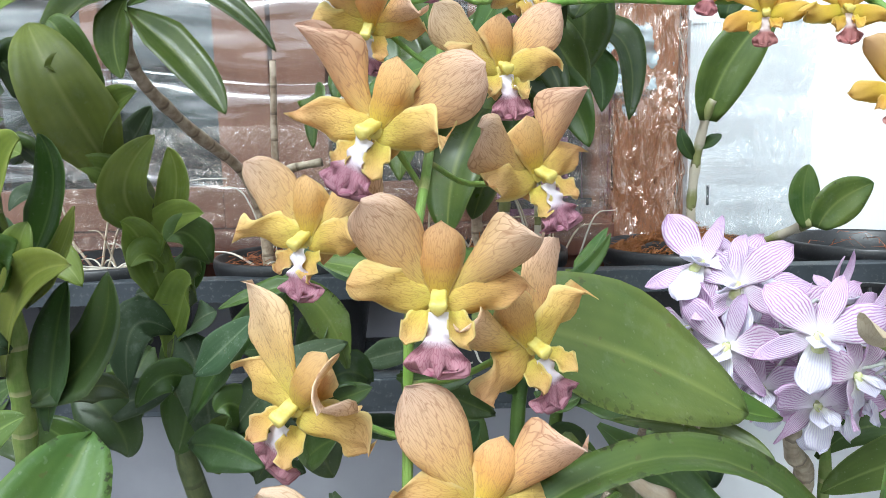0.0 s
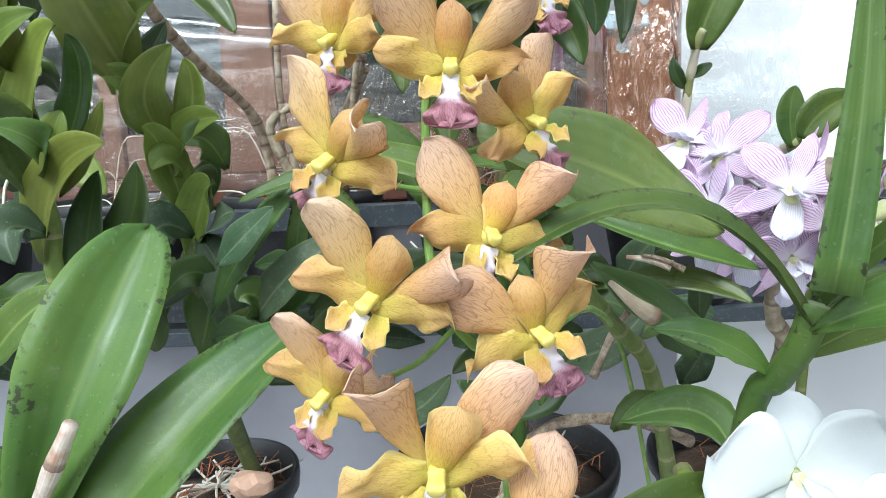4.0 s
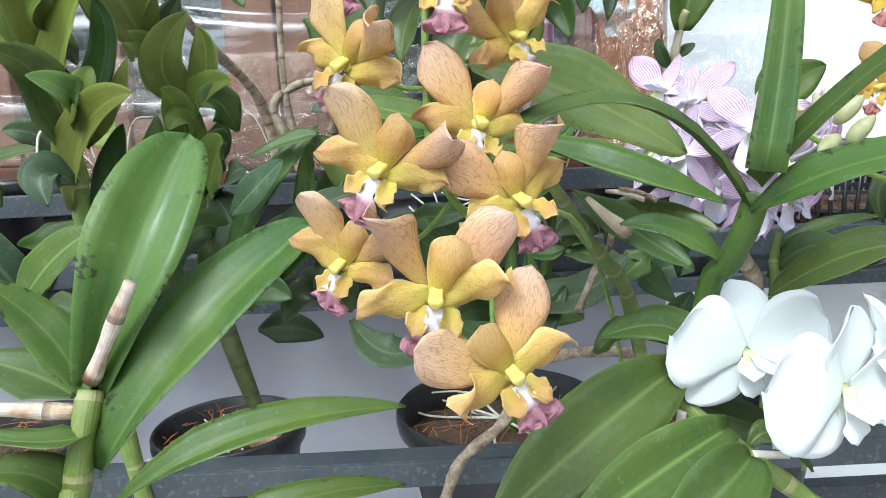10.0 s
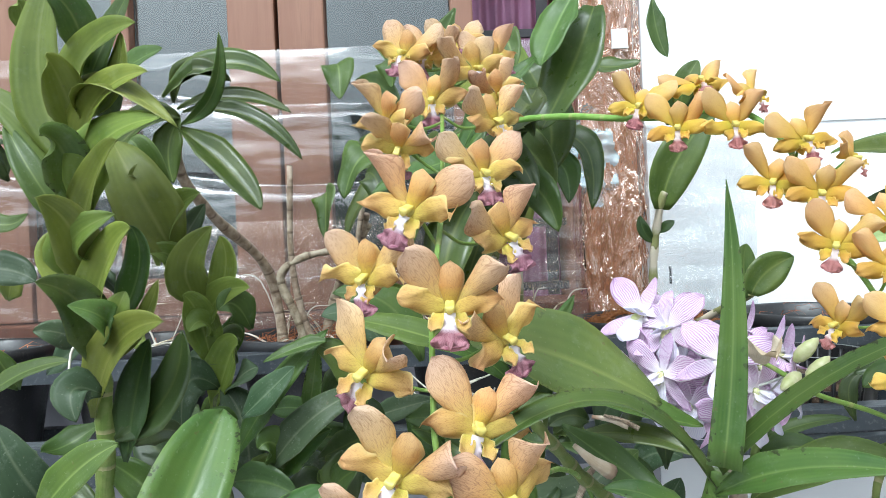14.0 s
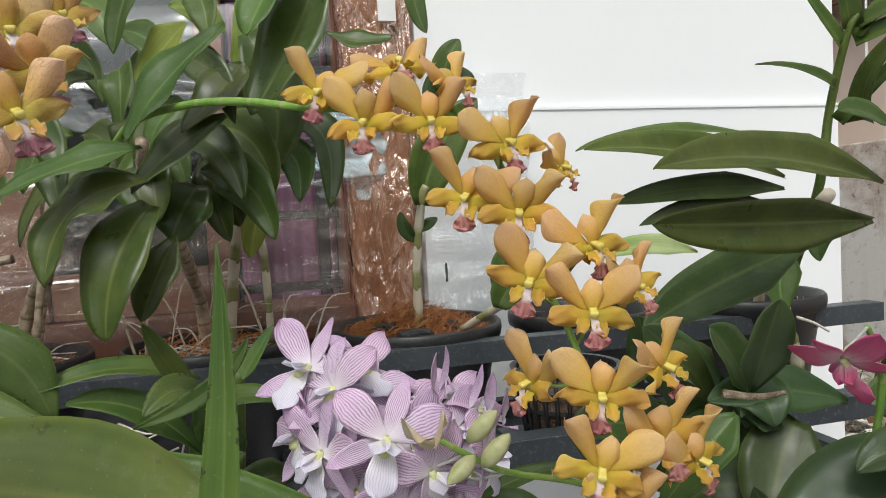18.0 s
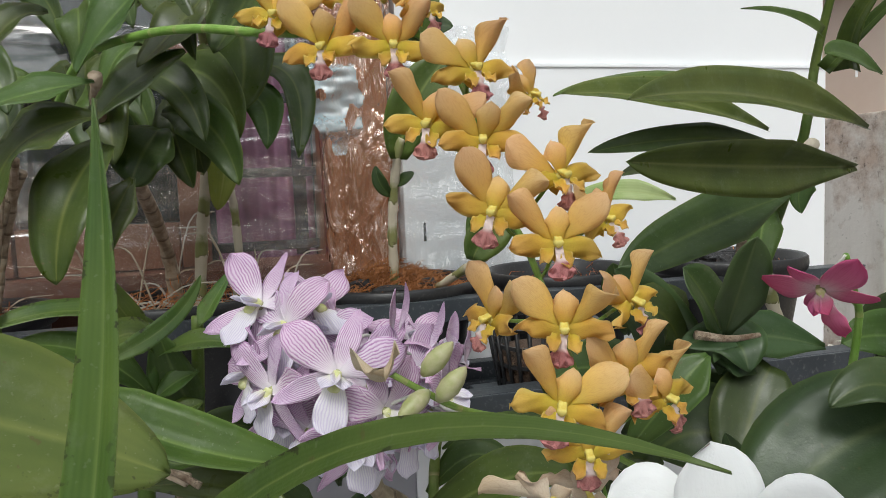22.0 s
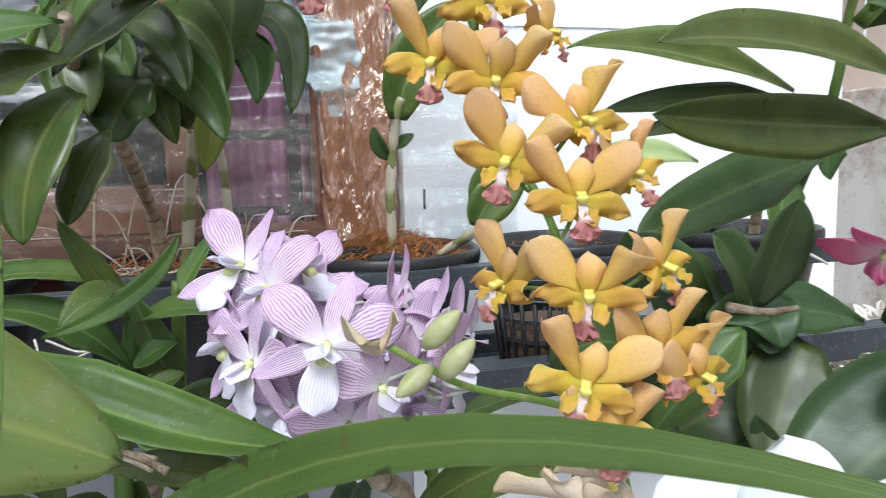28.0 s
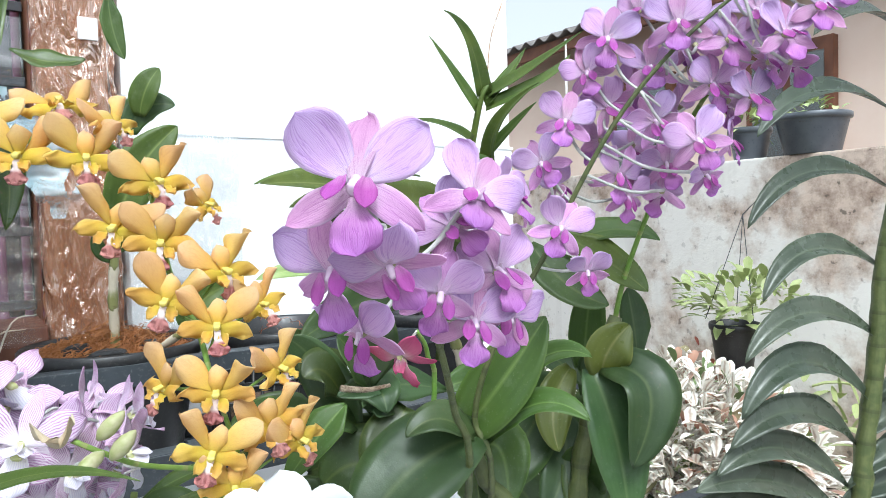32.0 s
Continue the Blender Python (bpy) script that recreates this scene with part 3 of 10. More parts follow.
def leaf_mesh(name, p0, p1, p2, w, face, fold=0.22, shape="lance", twist=0.0, wave=0.06, rows=15, cols=6, thick=0.0006):
    """A leaf along the curve p0, p1, p2, w wide, whose upper side looks along face; folded along its rib."""
    p0, p1, p2, face = Vector(p0), Vector(p1), Vector(p2), Vector(face)
    c = p1 * 2 - (p0 + p2) * 0.5
    prof = PROFILES[shape]
    ph, amp = leaf_rng.uniform(0, 6.3), wave * leaf_rng.uniform(0.5, 1.3)
    v, f, uv = [], [], []
    for side in (0, 1):
        for j in range(rows + 1):
            s = 0.5 * (j / rows + math.sin(math.pi / 2 * j / rows))
            q = p0 * (1 - s) ** 2 + c * 2 * s * (1 - s) + p2 * s * s
            t = ((c - p0) * (1 - s) + (p2 - c) * s).normalized()
            n = (face - t * face.dot(t)).normalized()
            if twist:
                n = Matrix.Rotation(radians(twist) * (s - 0.5), 3, t) @ n
            a = t.cross(n)
            h = w * 0.5 * max(prof(s), 0.02)
            fl = fold * (1 - 0.5 * s)
            for i in range(cols + 1):
                u = i / cols * 2 - 1
                lift = abs(u) ** 1.25 * h * math.sin(fl) + math.sin(ph + s * 11 + u * 2.2) * amp * h * abs(u)
                rib = -0.0009 * math.exp(-((u * 5) ** 2)) if w > 0.012 else 0
                off = -thick if side else 0.0
                edge = 0.35 if abs(u) > 0.99 else 1.0
                v.append(q + a * (u * h * math.cos(fl)) + n * (lift + rib + off * edge))
                uv.append((i / cols, s))
    m = (rows + 1) * (cols + 1)
    for j in range(rows):
        for i in range(cols):
            k = j * (cols + 1) + i
            f.append((k, k + cols + 1, k + cols + 2, k + 1))
            f.append((m + k, m + k + 1, m + k + cols + 2, m + k + cols + 1))
        for i in (0, cols):
            k = j * (cols + 1) + i
            q = (k, m + k, m + k + cols + 1, k + cols + 1)
            f.append(q if i == 0 else q[::-1])
    for j in (0, rows):
        for i in range(cols):
            k = j * (cols + 1) + i
            q = (k, k + 1, m + k + 1, m + k)
            f.append(q if j == 0 else q[::-1])
    return mesh_from(name, v, f, uv)


def leaf(parent, material, p0, p1, p2, w, face, fold=0.22, shape="lance", twist=0.0, wave=0.06, name="leaf", label=""):
    return part(name, leaf_mesh(name, p0, p1, p2, w, face, fold, shape, twist, wave), material, parent, label)


# ---- flowers ----
def petal_mesh(name, length, width, widest=0.6, blunt=2.0, bend=0.0, cup=0.0, ruffle=0.0, twist=0.0, seed=0, rows=12, cols=8, thick=0.0004, waist=0.25, frill=7.0, notch=0.0, neck=1.2, jag=0.0, roll=0.0):
    """A petal that grows along +Y with its face to +Z. bend: radians by which it curls back along its length."""
    rng = random.Random(seed)
    ph = rng.uniform(0, 6.3)
    v, f, uv = [], [], []
    ys, zs, ang = [0.0], [0.0], 0.0
    for j in range(rows):
        ang = -bend * ((j + 0.5) / rows) ** 1.3
        ys.append(ys[-1] + math.cos(ang) * length / rows)
        zs.append(zs[-1] + math.sin(ang) * length / rows)
    for side in (0, 1):
        for j in range(rows + 1):
            s = j / rows
            if s < widest:
                h = waist + (1 - waist) * math.sin(math.pi / 2 * s / widest) ** neck
            else:
                h = max(1 - ((s - widest) / (1 - widest)) ** blunt, 0) ** 0.6
            h = max(h, 0.03) * width * 0.5
            a = -bend * s ** 1.3
            n = Vector((0, -math.sin(a), math.cos(a)))
            tw = twist * s
            for i in range(cols + 1):
                u = i / cols * 2 - 1
                x, up = u * h, cup * (abs(u) ** 1.6) * h + ruffle * width * math.sin(ph + s * frill + u * 1.7) * abs(u) ** 2 * (0.3 + s)
                if roll:
                    up -= roll * h * max(abs(u) - 0.5, 0) ** 2 * 4 * min(1, s * 2.5) * (1 + 0.6 * math.sin(s * 9 + ph + u))
                if notch and s > 0.5:
                    up += notch * math.sin(u * 10.0 + ph) * width * (s - 0.5) ** 1.3
                x, up = x * math.cos(tw) - up * math.sin(tw), x * math.sin(tw) + up * math.cos(tw)
                jy = jag * length * max(s - 0.6, 0) * (0.6 * math.sin(u * 13.0 + ph) + 0.5 * math.sin(u * 29.0 + 2.3 * ph)) if jag else 0.0
                p = Vector((x, ys[j] + jy, zs[j])) + n * (up - (thick if side else 0.0))
                v.append(p)
                uv.append((i / cols, s))
    m = (rows + 1) * (cols + 1)
    for j in range(rows):
        for i in range(cols):
            k = j * (cols + 1) + i
            f.append((k, k + 1, k + cols + 2, k + cols + 1))
            f.append((m + k, m + k + cols + 1, m + k + cols + 2, m + k + 1))
        for i in (0, cols):
            k = j * (cols + 1) + i
            q = (k, k + cols + 1, m + k + cols + 1, m + k)
            f.append(q if i == 0 else q[::-1])
    return mesh_from(name, v, f, uv)


def column_mesh(length, r):
    v, f = lathe([(r * 0.75, -0.002), (r, 0.0), (r * 1.05, length * 0.4), (r * 1.25, length * 0.75), (r * 1.1, length * 0.95), (r * 0.6, length * 1.05)], 12)
    return mesh_from("column", v, f, [(0.5, 0.5)] * len(v))


def set_part(name, material, angle, tilt, me, push=0.0, spin=0.0, lift=0.0):
    """One piece of a flower: turned by angle about the face (0 is up, plus is to the flower's own left as one looks at it), then leaned forward by tilt."""
    me.materials.append(material)
    mx = Matrix.Rotation(radians(angle), 4, "Z") @ Matrix.Translation((0, push, lift)) @ Matrix.Rotation(radians(tilt), 4, "X") @ Matrix.Rotation(radians(spin), 4, "Y")
    return name, me, mx


def piece(name, material, x, y, z, angle, tilt, me, spin=0.0):
    """One piece of a flower whose root stands at x, y, z on the face."""
    me.materials.append(material)
    return name, me, Matrix.Translation((x, y, z)) @ Matrix.Rotation(radians(angle), 4, "Z") @ Matrix.Rotation(radians(tilt), 4, "X") @ Matrix.Rotation(radians(spin), 4, "Y")


def hood_mesh(length, r):
    """A short column with a square, hooded end."""
    v, f = lathe([(r * 0.9, -0.002), (r * 1.0, 0.0), (r * 0.95, length * 0.35), (r * 1.12, length * 0.8), (r * 1.0, length * 0.97), (r * 0.45, length * 1.0)], 12)
    v = [(x, y * 0.8 + 0.0005 * math.cos(x / r * 3), z) for x, y, z in v]
    return mesh_from("column", v, f, [(0.5, 0.5)] * len(v))


def antelope(seed, petal, dorsal, sepal, lip, fan=0.0175, slim=1.0, wild=1.0, reach=1.0, droop=86):
    """Upright eared petals with round ends, a recurved top sepal, wavy side sepals and a lip with a white claw and a ragged fan."""
    r = random.Random(seed)
    j = lambda a: r.uniform(-a, a)
    out = []
    curled = r.choice((0, 1, -1, 1, -1))
    for side in (1, -1):
        if side == curled:
            ear = petal_mesh("petal", 0.0325 * reach + j(0.0015), 0.0138 * slim, 0.62, 2.2, -0.35 + j(0.3), -0.35, 0.06, side * (1.1 + j(0.3)), seed + side, rows=16, cols=10, waist=0.20, neck=1.4, frill=6.0, roll=0.75)
        else:
            ear = petal_mesh("petal", 0.0330 * reach + j(0.0015), 0.0188 * slim + j(0.0010), 0.64, 2.15, 0.20 + j(0.40 * wild), -0.12 + j(0.20), 0.06, side * (0.30 + j(0.35 * wild)), seed + side, rows=16, cols=10, waist=0.17, neck=1.45, frill=6.0, roll=0.30)
        out.append(set_part("petal", petal, side * (46 + j(8)), 8 + j(12), ear, 0.002, side * 10, -0.0010))
    out.append(set_part("dorsal_sepal", dorsal, j(9), 30 + j(8), petal_mesh("dorsal_sepal", 0.0200, 0.0134, 0.62, 3.0, 1.25 + j(0.5), -0.30, 0.07, j(0.25), seed + 3, rows=14, cols=10, waist=0.40, roll=0.6), 0.001, 0, 0.0012))
    for side in (1, -1):
        out.append(set_part("lateral_sepal", sepal, side * (droop + j(10)), 14 + j(10), petal_mesh("lateral_sepal", 0.0235, 0.0126 * slim, 0.48, 1.8, 0.45 + j(0.6 * wild), -0.25, 0.34, side * (0.9 + j(0.6)), seed + 4 * side, rows=18, cols=10, waist=0.55, frill=10.0, roll=0.5), 0.001, side * 12))
        out.append(piece("lip_lobe", sepal, side * -0.0034, -0.0030, 0.0010, side * (160 + j(8)), 30, petal_mesh("lip_lobe", 0.0110, 0.0072, 0.55, 1.9, -0.2, 0.5, 0.22, side * 0.8, seed + 7 * side, rows=10, cols=8, waist=0.6, frill=14.0), side * 40))
    me = petal_mesh("lip", 0.0158, fan, 0.84, 4.0, 0.45, -0.12, 0.10, 0.0, seed + 6, rows=24, cols=30, waist=0.30, frill=21.0, notch=0.13, neck=7.0, jag=0.22)
    out.append(piece("lip", lip, 0, -0.0028, 0.0042, 180 + j(6), 14 + j(8), me))
    out.append(set_part("spur", sepal, 180, -14, petal_mesh("spur", 0.011, 0.010, 0.4, 1.5, 0.6, -0.8, 0.05, 0.0, seed + 9, rows=6, cols=6, waist=0.8), 0.0, 0, -0.002))
    out.append(piece("column", COLUMN, 0, 0.0012, 0.0022, 180, -30, hood_mesh(0.0056, 0.0022)))
    return out


def moth(seed, petal, sepal, lip, scale=1.0, point=1.9, spread=78, side=0.034, lip_len=0.026, lip_w=0.016, lobes=None, curl=0.4, wavy=0.05, slim=0.58, open_lip=False, low=134, lip_tilt=44):
    """Flat open flower with two broad petals, three sepals and a lip with raised side lobes."""
    r = random.Random(seed)
    j = lambda a: r.uniform(-a, a)
    s = scale
    out = [
        set_part("petal", petal, spread - 12 + j(6), 10 + j(10), petal_mesh("petal", 0.036 * s, side * s, 0.60, point + 0.4, 0.35 + j(curl), 0.10 + j(0.25), wavy, 0.15, seed + 1, waist=0.22), 0.002, 6),
        set_part("petal", petal, -spread + 12 + j(6), 10 + j(10), petal_mesh("petal", 0.036 * s, side * s, 0.60, point + 0.4, 0.35 + j(curl), 0.10 + j(0.25), wavy, -0.15, seed + 2, waist=0.22), 0.002, -6, 0.0004),
        set_part("dorsal_sepal", sepal, j(5), 4 + j(8), petal_mesh("dorsal_sepal", 0.034 * s, side * slim * (1.18 if open_lip else 1.0) * s, 0.55, point, 0.3 + j(curl * (0.5 if open_lip else 1.2)), 0.15, wavy, j(0.3), seed + 3, waist=0.4), 0.001, 0, 0.0012 if open_lip else -0.001),
    ]
    for k in (1, -1):
        out.append(set_part("lateral_sepal", sepal, k * (low + j(6)), 2 + j(8), petal_mesh("lateral_sepal", 0.034 * s, side * slim * s, 0.50, point - 0.15, 0.35 + j(curl * 1.2), 0.15, wavy, k * (0.1 + j(0.3)), seed + 4 * k, waist=0.55), 0.001, 0, -0.001))
        if open_lip:
            out.append(piece("lip_lobe", lobes or lip, k * -0.0050 * s, 0.0010 * s, 0.0050 * s, 180 - k * 4, 30 + j(6), petal_mesh("lip_lobe", 0.0185 * s, 0.0100 * s, 0.52, 2.2, -0.3, 0.35, 0.0, k * 0.3, seed + 7 * k, rows=8, cols=6, waist=0.35), k * 30))
        else:
            out.append(set_part("lip_lobe", lobes or lip, k * (158 + j(6)), 52, petal_mesh("lip_lobe", 0.0150 * s, 0.0125 * s, 0.55, 1.7, -0.6, 0.5, 0.0, k * 0.4, seed + 7 * k, rows=7, cols=5, waist=0.5), 0.0005, k * 50, 0.003))
    if open_lip:
        out.append(piece("lip", lip, 0, -0.0070 * s, 0.0050 * s, 180 + j(4), 34 + j(6), petal_mesh("lip", lip_len * 1.05 * s, lip_w * s, 0.64, 3.0, 0.75, -0.12, 0.09, 0.0, seed + 6, rows=16, cols=12, waist=0.30, frill=12.0, neck=3.0, jag=0.06)))
    else:
        out.append(set_part("lip", lip, 180 + j(4), lip_tilt + j(6), petal_mesh("lip", lip_len * 1.25 * s, lip_w * s, 0.66, 2.6, 0.85 if lip_tilt > 30 else 0.45, -0.15, 0.07, 0.0, seed + 6, rows=16, cols=14, waist=0.42, frill=14.0, jag=0.05), 0.002, 0, 0.003))
    out.append(set_part("column", WHITE_COLUMN if lip is not LIP_VIOLET else COLUMN_VIOLET, 180 if open_lip else 0, -50 if open_lip else 72, column_mesh((0.0065 if open_lip else 0.0085) * s, 0.0027 * s), 0.0, 0, 0.002))
    return out


WHITE_COLUMN = speckled("cream_column", (0.52, 0.55, 0.20), (0.70, 0.70, 0.46), 200.0, 0.45, bump=0.1)
COLUMN_VIOLET = speckled("pale_violet_column", (0.66, 0.54, 0.64), (0.58, 0.42, 0.58), 200.0, 0.45, bump=0.1)
KINDS = {
    "peach": [antelope(s, PETAL_PEACH, DORSAL_PEACH, SEPAL_PEACH, LIP_PEACH, 0.0172, 0.97) for s in (10, 30, 50, 70, 90, 95)],
    "gold": [antelope(s, PETAL_GOLD, PETAL_GOLD, SEPAL_GOLD, LIP_GOLD, 0.0136, 0.93, 1.5, 0.98, 98) for s in (110, 130, 150, 170, 180, 190)],
    "lilac": [moth(s, PETAL_LILAC, PETAL_LILAC, LIP_LILAC, 0.98, 1.35, 66, 0.0208, 0.0225, 0.0178, curl=0.9, wavy=0.10, slim=0.60, lip_tilt=16) for s in (210, 230, 250, 270, 290)],
    "white": [moth(s, PETAL_WHITE, PETAL_WHITE, PETAL_WHITE, 1.0, 2.2, 84, 0.046, 0.014, 0.012) for s in (310, 330)],
    "violet": [moth(s, PETAL_VIOLET, SEPAL_VIOLET, LIP_VIOLET, 0.70, 2.0, 64, 0.0272, 0.025, 0.0230, LOBE_VIOLET, 0.7, 0.09, 0.54, True, 118) for s in (410, 430, 450, 470)],
    "pink": [moth(s, PETAL_PINK, PETAL_PINK, PETAL_PINK, 0.7, 1.7, 76, 0.024) for s in (510,)],
    "faded": [antelope(s, PETAL_FADED, PETAL_FADED, PETAL_FADED, PETAL_FADED) for s in (610,)],
}
RECEPTACLE = {}
flower_rng = random.Random(3)


def flower(parent, kind, at, yaw, pitch=0.0, roll=0.0, size=1.0, variant=0, stalk=None, label=""):
    """A flower at a place. yaw: degrees by which its face turns to the viewer's right from facing -Y; pitch: up; roll: about its face."""
    m = Matrix.Translation(at) @ Matrix.Rotation(radians(yaw), 4, "Z") @ Matrix.Rotation(radians(90 - pitch), 4, "X") @ Matrix.Rotation(radians(roll), 4, "Z") @ Matrix.Diagonal((size, size, size, 1))
    pieces = KINDS[kind][variant % len(KINDS[kind])]
    if kind not in RECEPTACLE:
        v, f = lathe([(0.0012, -0.007), (0.0020, -0.004), (0.0028, -0.001), (0.0022, 0.001)], 10)
        RECEPTACLE[kind] = mesh_from("flower", v, f, [(0.5, 0.3)] * len(v))
        RECEPTACLE[kind].materials.append(COLUMN if kind in ("peach", "gold", "faded") else BUD_GREEN)
    base = part("flower", RECEPTACLE[kind], None, parent, label, m)
    for name, me, mx in pieces:
        wob = Matrix.Rotation(radians(flower_rng.uniform(-7, 7)), 4, "Z") @ Matrix.Rotation(radians(flower_rng.uniform(-7, 7)), 4, "X")
        part(name, me, None, base, "", (wob if name not in ("column", "spur") else Matrix()) @ mx)
    if stalk is not None:
        back = m @ Vector((0, 0, -0.006))
        s = Vector(stalk)
        mid = (back + s) * 0.5 + Vector((0, 0, -0.12 * (back - s).length)) + (m.to_3x3() @ Vector((0, 0, -0.15))) * (back - s).length
        tube(parent, "flower_stalk", STALK[kind], 0.0009, 0.0012, s, mid, back, steps=4, sides=6)
    return base


STALK = {k: STEM_GREEN for k in KINDS}
STALK["violet"] = speckled("whitish_stalk", (0.36, 0.38, 0.34), (0.56, 0.55, 0.53), 80.0, 0.5)
STALK["pink"] = STALK["lilac"] = STALK["violet"]


def bud(parent, p0, p1, r, material=None):
    p0, p1 = Vector(p0), Vector(p1)
    v, f = lathe([(r * 0.25, 0.0), (r * 0.8, 0.18), (r, 0.42), (r * 0.85, 0.68), (r * 0.45, 0.9), (r * 0.08, 1.0)], 12)
    d = p1 - p0
    v = [(x, y, z * d.length) for x, y, z in v]
    me = mesh_from("bud", v, f, [(0.5, 0.5)] * len(v))
    return part("bud", me, material or BUD_GREEN, parent, "", Matrix.Translation(p0) @ d.to_track_quat("Z", "Y").to_matrix().to_4x4())


def pot(at, r, height, label, fill=BARK, name="flower_pot", group="black plant pots", charcoal=0, fibre=0, seed=1, shell=None):
    """A round black pot with a thick rolled rim, and its filling. at: the middle of the rim's top."""
    x, y, z = at
    b = z - height
    e = thing(name, (x, y, b), label, "plant pot", group)
    v, f = lathe([(r * 0.70, 0), (r * 0.72, 0.003), (r * 0.93, height - 0.026), (r * 0.94, height - 0.024), (r * 1.0, height - 0.021), (r * 1.015, height - 0.012), (r * 1.01, height - 0.003), (r * 0.985, height), (r * 0.955, height - 0.003), (r * 0.90, height - 0.03), (r * 0.70, 0.02)], 56, (x, y, b))
    part("pot_body", mesh_from("pot_body", v, f), shell or POT_BLACK, e)
    rng = random.Random(seed)
    v, f = lathe([(r * 0.92, height - 0.034), (r * 0.6, height - 0.026), (r * 0.3, height - 0.022), (0.004, height - 0.020)], 30, (x, y, b))
    v = [(p[0], p[1], p[2] + rng.uniform(-0.003, 0.003)) for p in v]
    part("potting_mix", mesh_from("potting_mix", v, f), fill, e, "bark and fibre filling")
    if fibre:
        bm_v, bm_f = [], []
        for i in range(fibre):
            a, rr = rng.uniform(0, 6.28), r * 0.85 * math.sqrt(rng.random())
            p = Vector((x + rr * math.cos(a), y + rr * math.sin(a), b + height - 0.022 + rng.uniform(0, 0.054 if fibre > 500 else 0.046) * (1 - rr / r)))
            d = Vector((rng.uniform(-1, 1), rng.uniform(-1, 1), rng.uniform(-0.25, 0.35))).normalized() * rng.uniform(0.015, 0.045)
            bend = Vector((rng.uniform(-1, 1), rng.uniform(-1, 1), rng.uniform(0, 1))) * 0.010
            k = len(bm_v)
            for q in (p - d * 0.5, p + bend, p + d * 0.5):
                for o in ((0.0006, 0, 0), (0, 0.0006, 0.0002), (-0.0004, 0, 0.0005)):
                    bm_v.append(q + Vector(o))
            for g in (0, 3):
                for h in range(3):
                    bm_f.append((k + g + h, k + g + (h + 1) % 3, k + g + 3 + (h + 1) % 3, k + g + 3 + h))
        tagged(part("fibre", mesh_from("fibre", bm_v, bm_f), COCO, e, "loose reddish coconut fibre"), kind="stuff")
    for i in range(charcoal):
        a, rr = rng.uniform(0, 6.28), r * 0.75 * math.sqrt(rng.random())
        bm = bmesh.new()
        bmesh.ops.create_icosphere(bm, subdivisions=2, radius=1.0)
        for q in bm.verts:
            q.co *= rng.uniform(0.75, 1.1)
        m = Matrix.Translation((x + rr * math.cos(a), y + rr * math.sin(a), b + height - 0.006)) @ Matrix.Rotation(rng.uniform(0, 6.3), 4, "Z") @ Matrix.Rotation(rng.uniform(-0.4, 0.4), 4, "X") @ Matrix.Diagonal((rng.uniform(0.02, 0.035), rng.uniform(0.010, 0.016), rng.uniform(0.008, 0.013), 1))
        bm.transform(m)
        part("charcoal", bm, CHARCOAL, e, "lump of charcoal")
    return e


def roots(parent, at, n, spread, drop, seed, material=None):
    rng = random.Random(seed)
    c = Vector(at)
    for i in range(n):
        a = rng.uniform(0, 6.28)
        d = Vector((math.cos(a), math.sin(a), 0)) * spread * rng.uniform(0.4, 1.2)
        q = c + d * 0.5 + Vector((rng.uniform(-1, 1), rng.uniform(-1, 1), rng.uniform(-0.3, 0.5))) * spread * 0.25
        tube(parent, "root", material or ROOT, 0.0016, 0.0010, c, q, c + d + Vector((0, 0, drop * rng.uniform(-1, 0.4))), steps=4, sides=6)

# ---- ground and walls ----
def grid_sheet(x0, x1, y0, y1, z, n, bump, seed):
    rng = random.Random(seed)
    v = [(x0 + (x1 - x0) * i / n, y0 + (y1 - y0) * k / n, z + rng.uniform(-bump, bump)) for k in range(n + 1) for i in range(n + 1)]
    f = [(k * (n + 1) + i, k * (n + 1) + i + 1, (k + 1) * (n + 1) + i + 1, (k + 1) * (n + 1) + i) for k in range(n) for i in range(n)]
    return mesh_from("sheet", v, f)


lone("ground", grid_sheet(-60, 60, -60, 60, -0.03, 40, 0.012, 4), SOIL, "bare brown garden soil that reaches the horizon", "ground", kind="structure")
floor = thing("floor", (0, 0.4, 0), "light grey floor tiles under the plant rack", "floor", kind="structure")
part("tile_bed", block(-1.95, 1.55, -1.75, 1.1, -0.02, -0.004), WALL_LOW, floor)
tile_me = bpy.data.meshes.new("tile")
tb = block(-0.148, 0.148, -0.148, 0.148, -0.010, 0.0, 0.002)
tb.to_mesh(tile_me)
tb.free()
for i in range(11):
    for k in range(9):
        part("tile", tile_me, TILE, floor, "", pose(-1.75 + 0.3 * i, -1.55 + 0.3 * k, 0.0))

WALL_Y = 1.10
# wall under the window, then the pale wall to its right with a shallow ledge line
lone("wall_under_window", block(-2.2, 0.384, WALL_Y + 0.0, WALL_Y + 0.23, 0, 0.795), WALL_LOW, "smooth grey-lilac painted wall under a window", "wall", kind="structure")
wall = thing("wall_white", (0.8, WALL_Y, 0), "plain white painted wall with one thin ledge", "wall", kind="structure")
part("wall_lower", block(0.385, 1.205, WALL_Y, WALL_Y + 0.20, 0, 1.187, 0.002), WALL_WHITE, wall)
part("wall_upper", block(0.385, 1.205, WALL_Y + 0.008, WALL_Y + 0.20, 1.1905, 2.9, 0.002), WALL_WHITE, wall)
part("wall_ledge", block(0.385, 1.206, WALL_Y - 0.003, WALL_Y + 0.01, 1.184, 1.1895, 0.001), WALL_WHITE, wall)
part("wall_mark", block(0.4155, 0.4195, WALL_Y - 0.001, WALL_Y + 0.002, 0.905, 0.936), IRON, wall, "short dark slot in the paint")

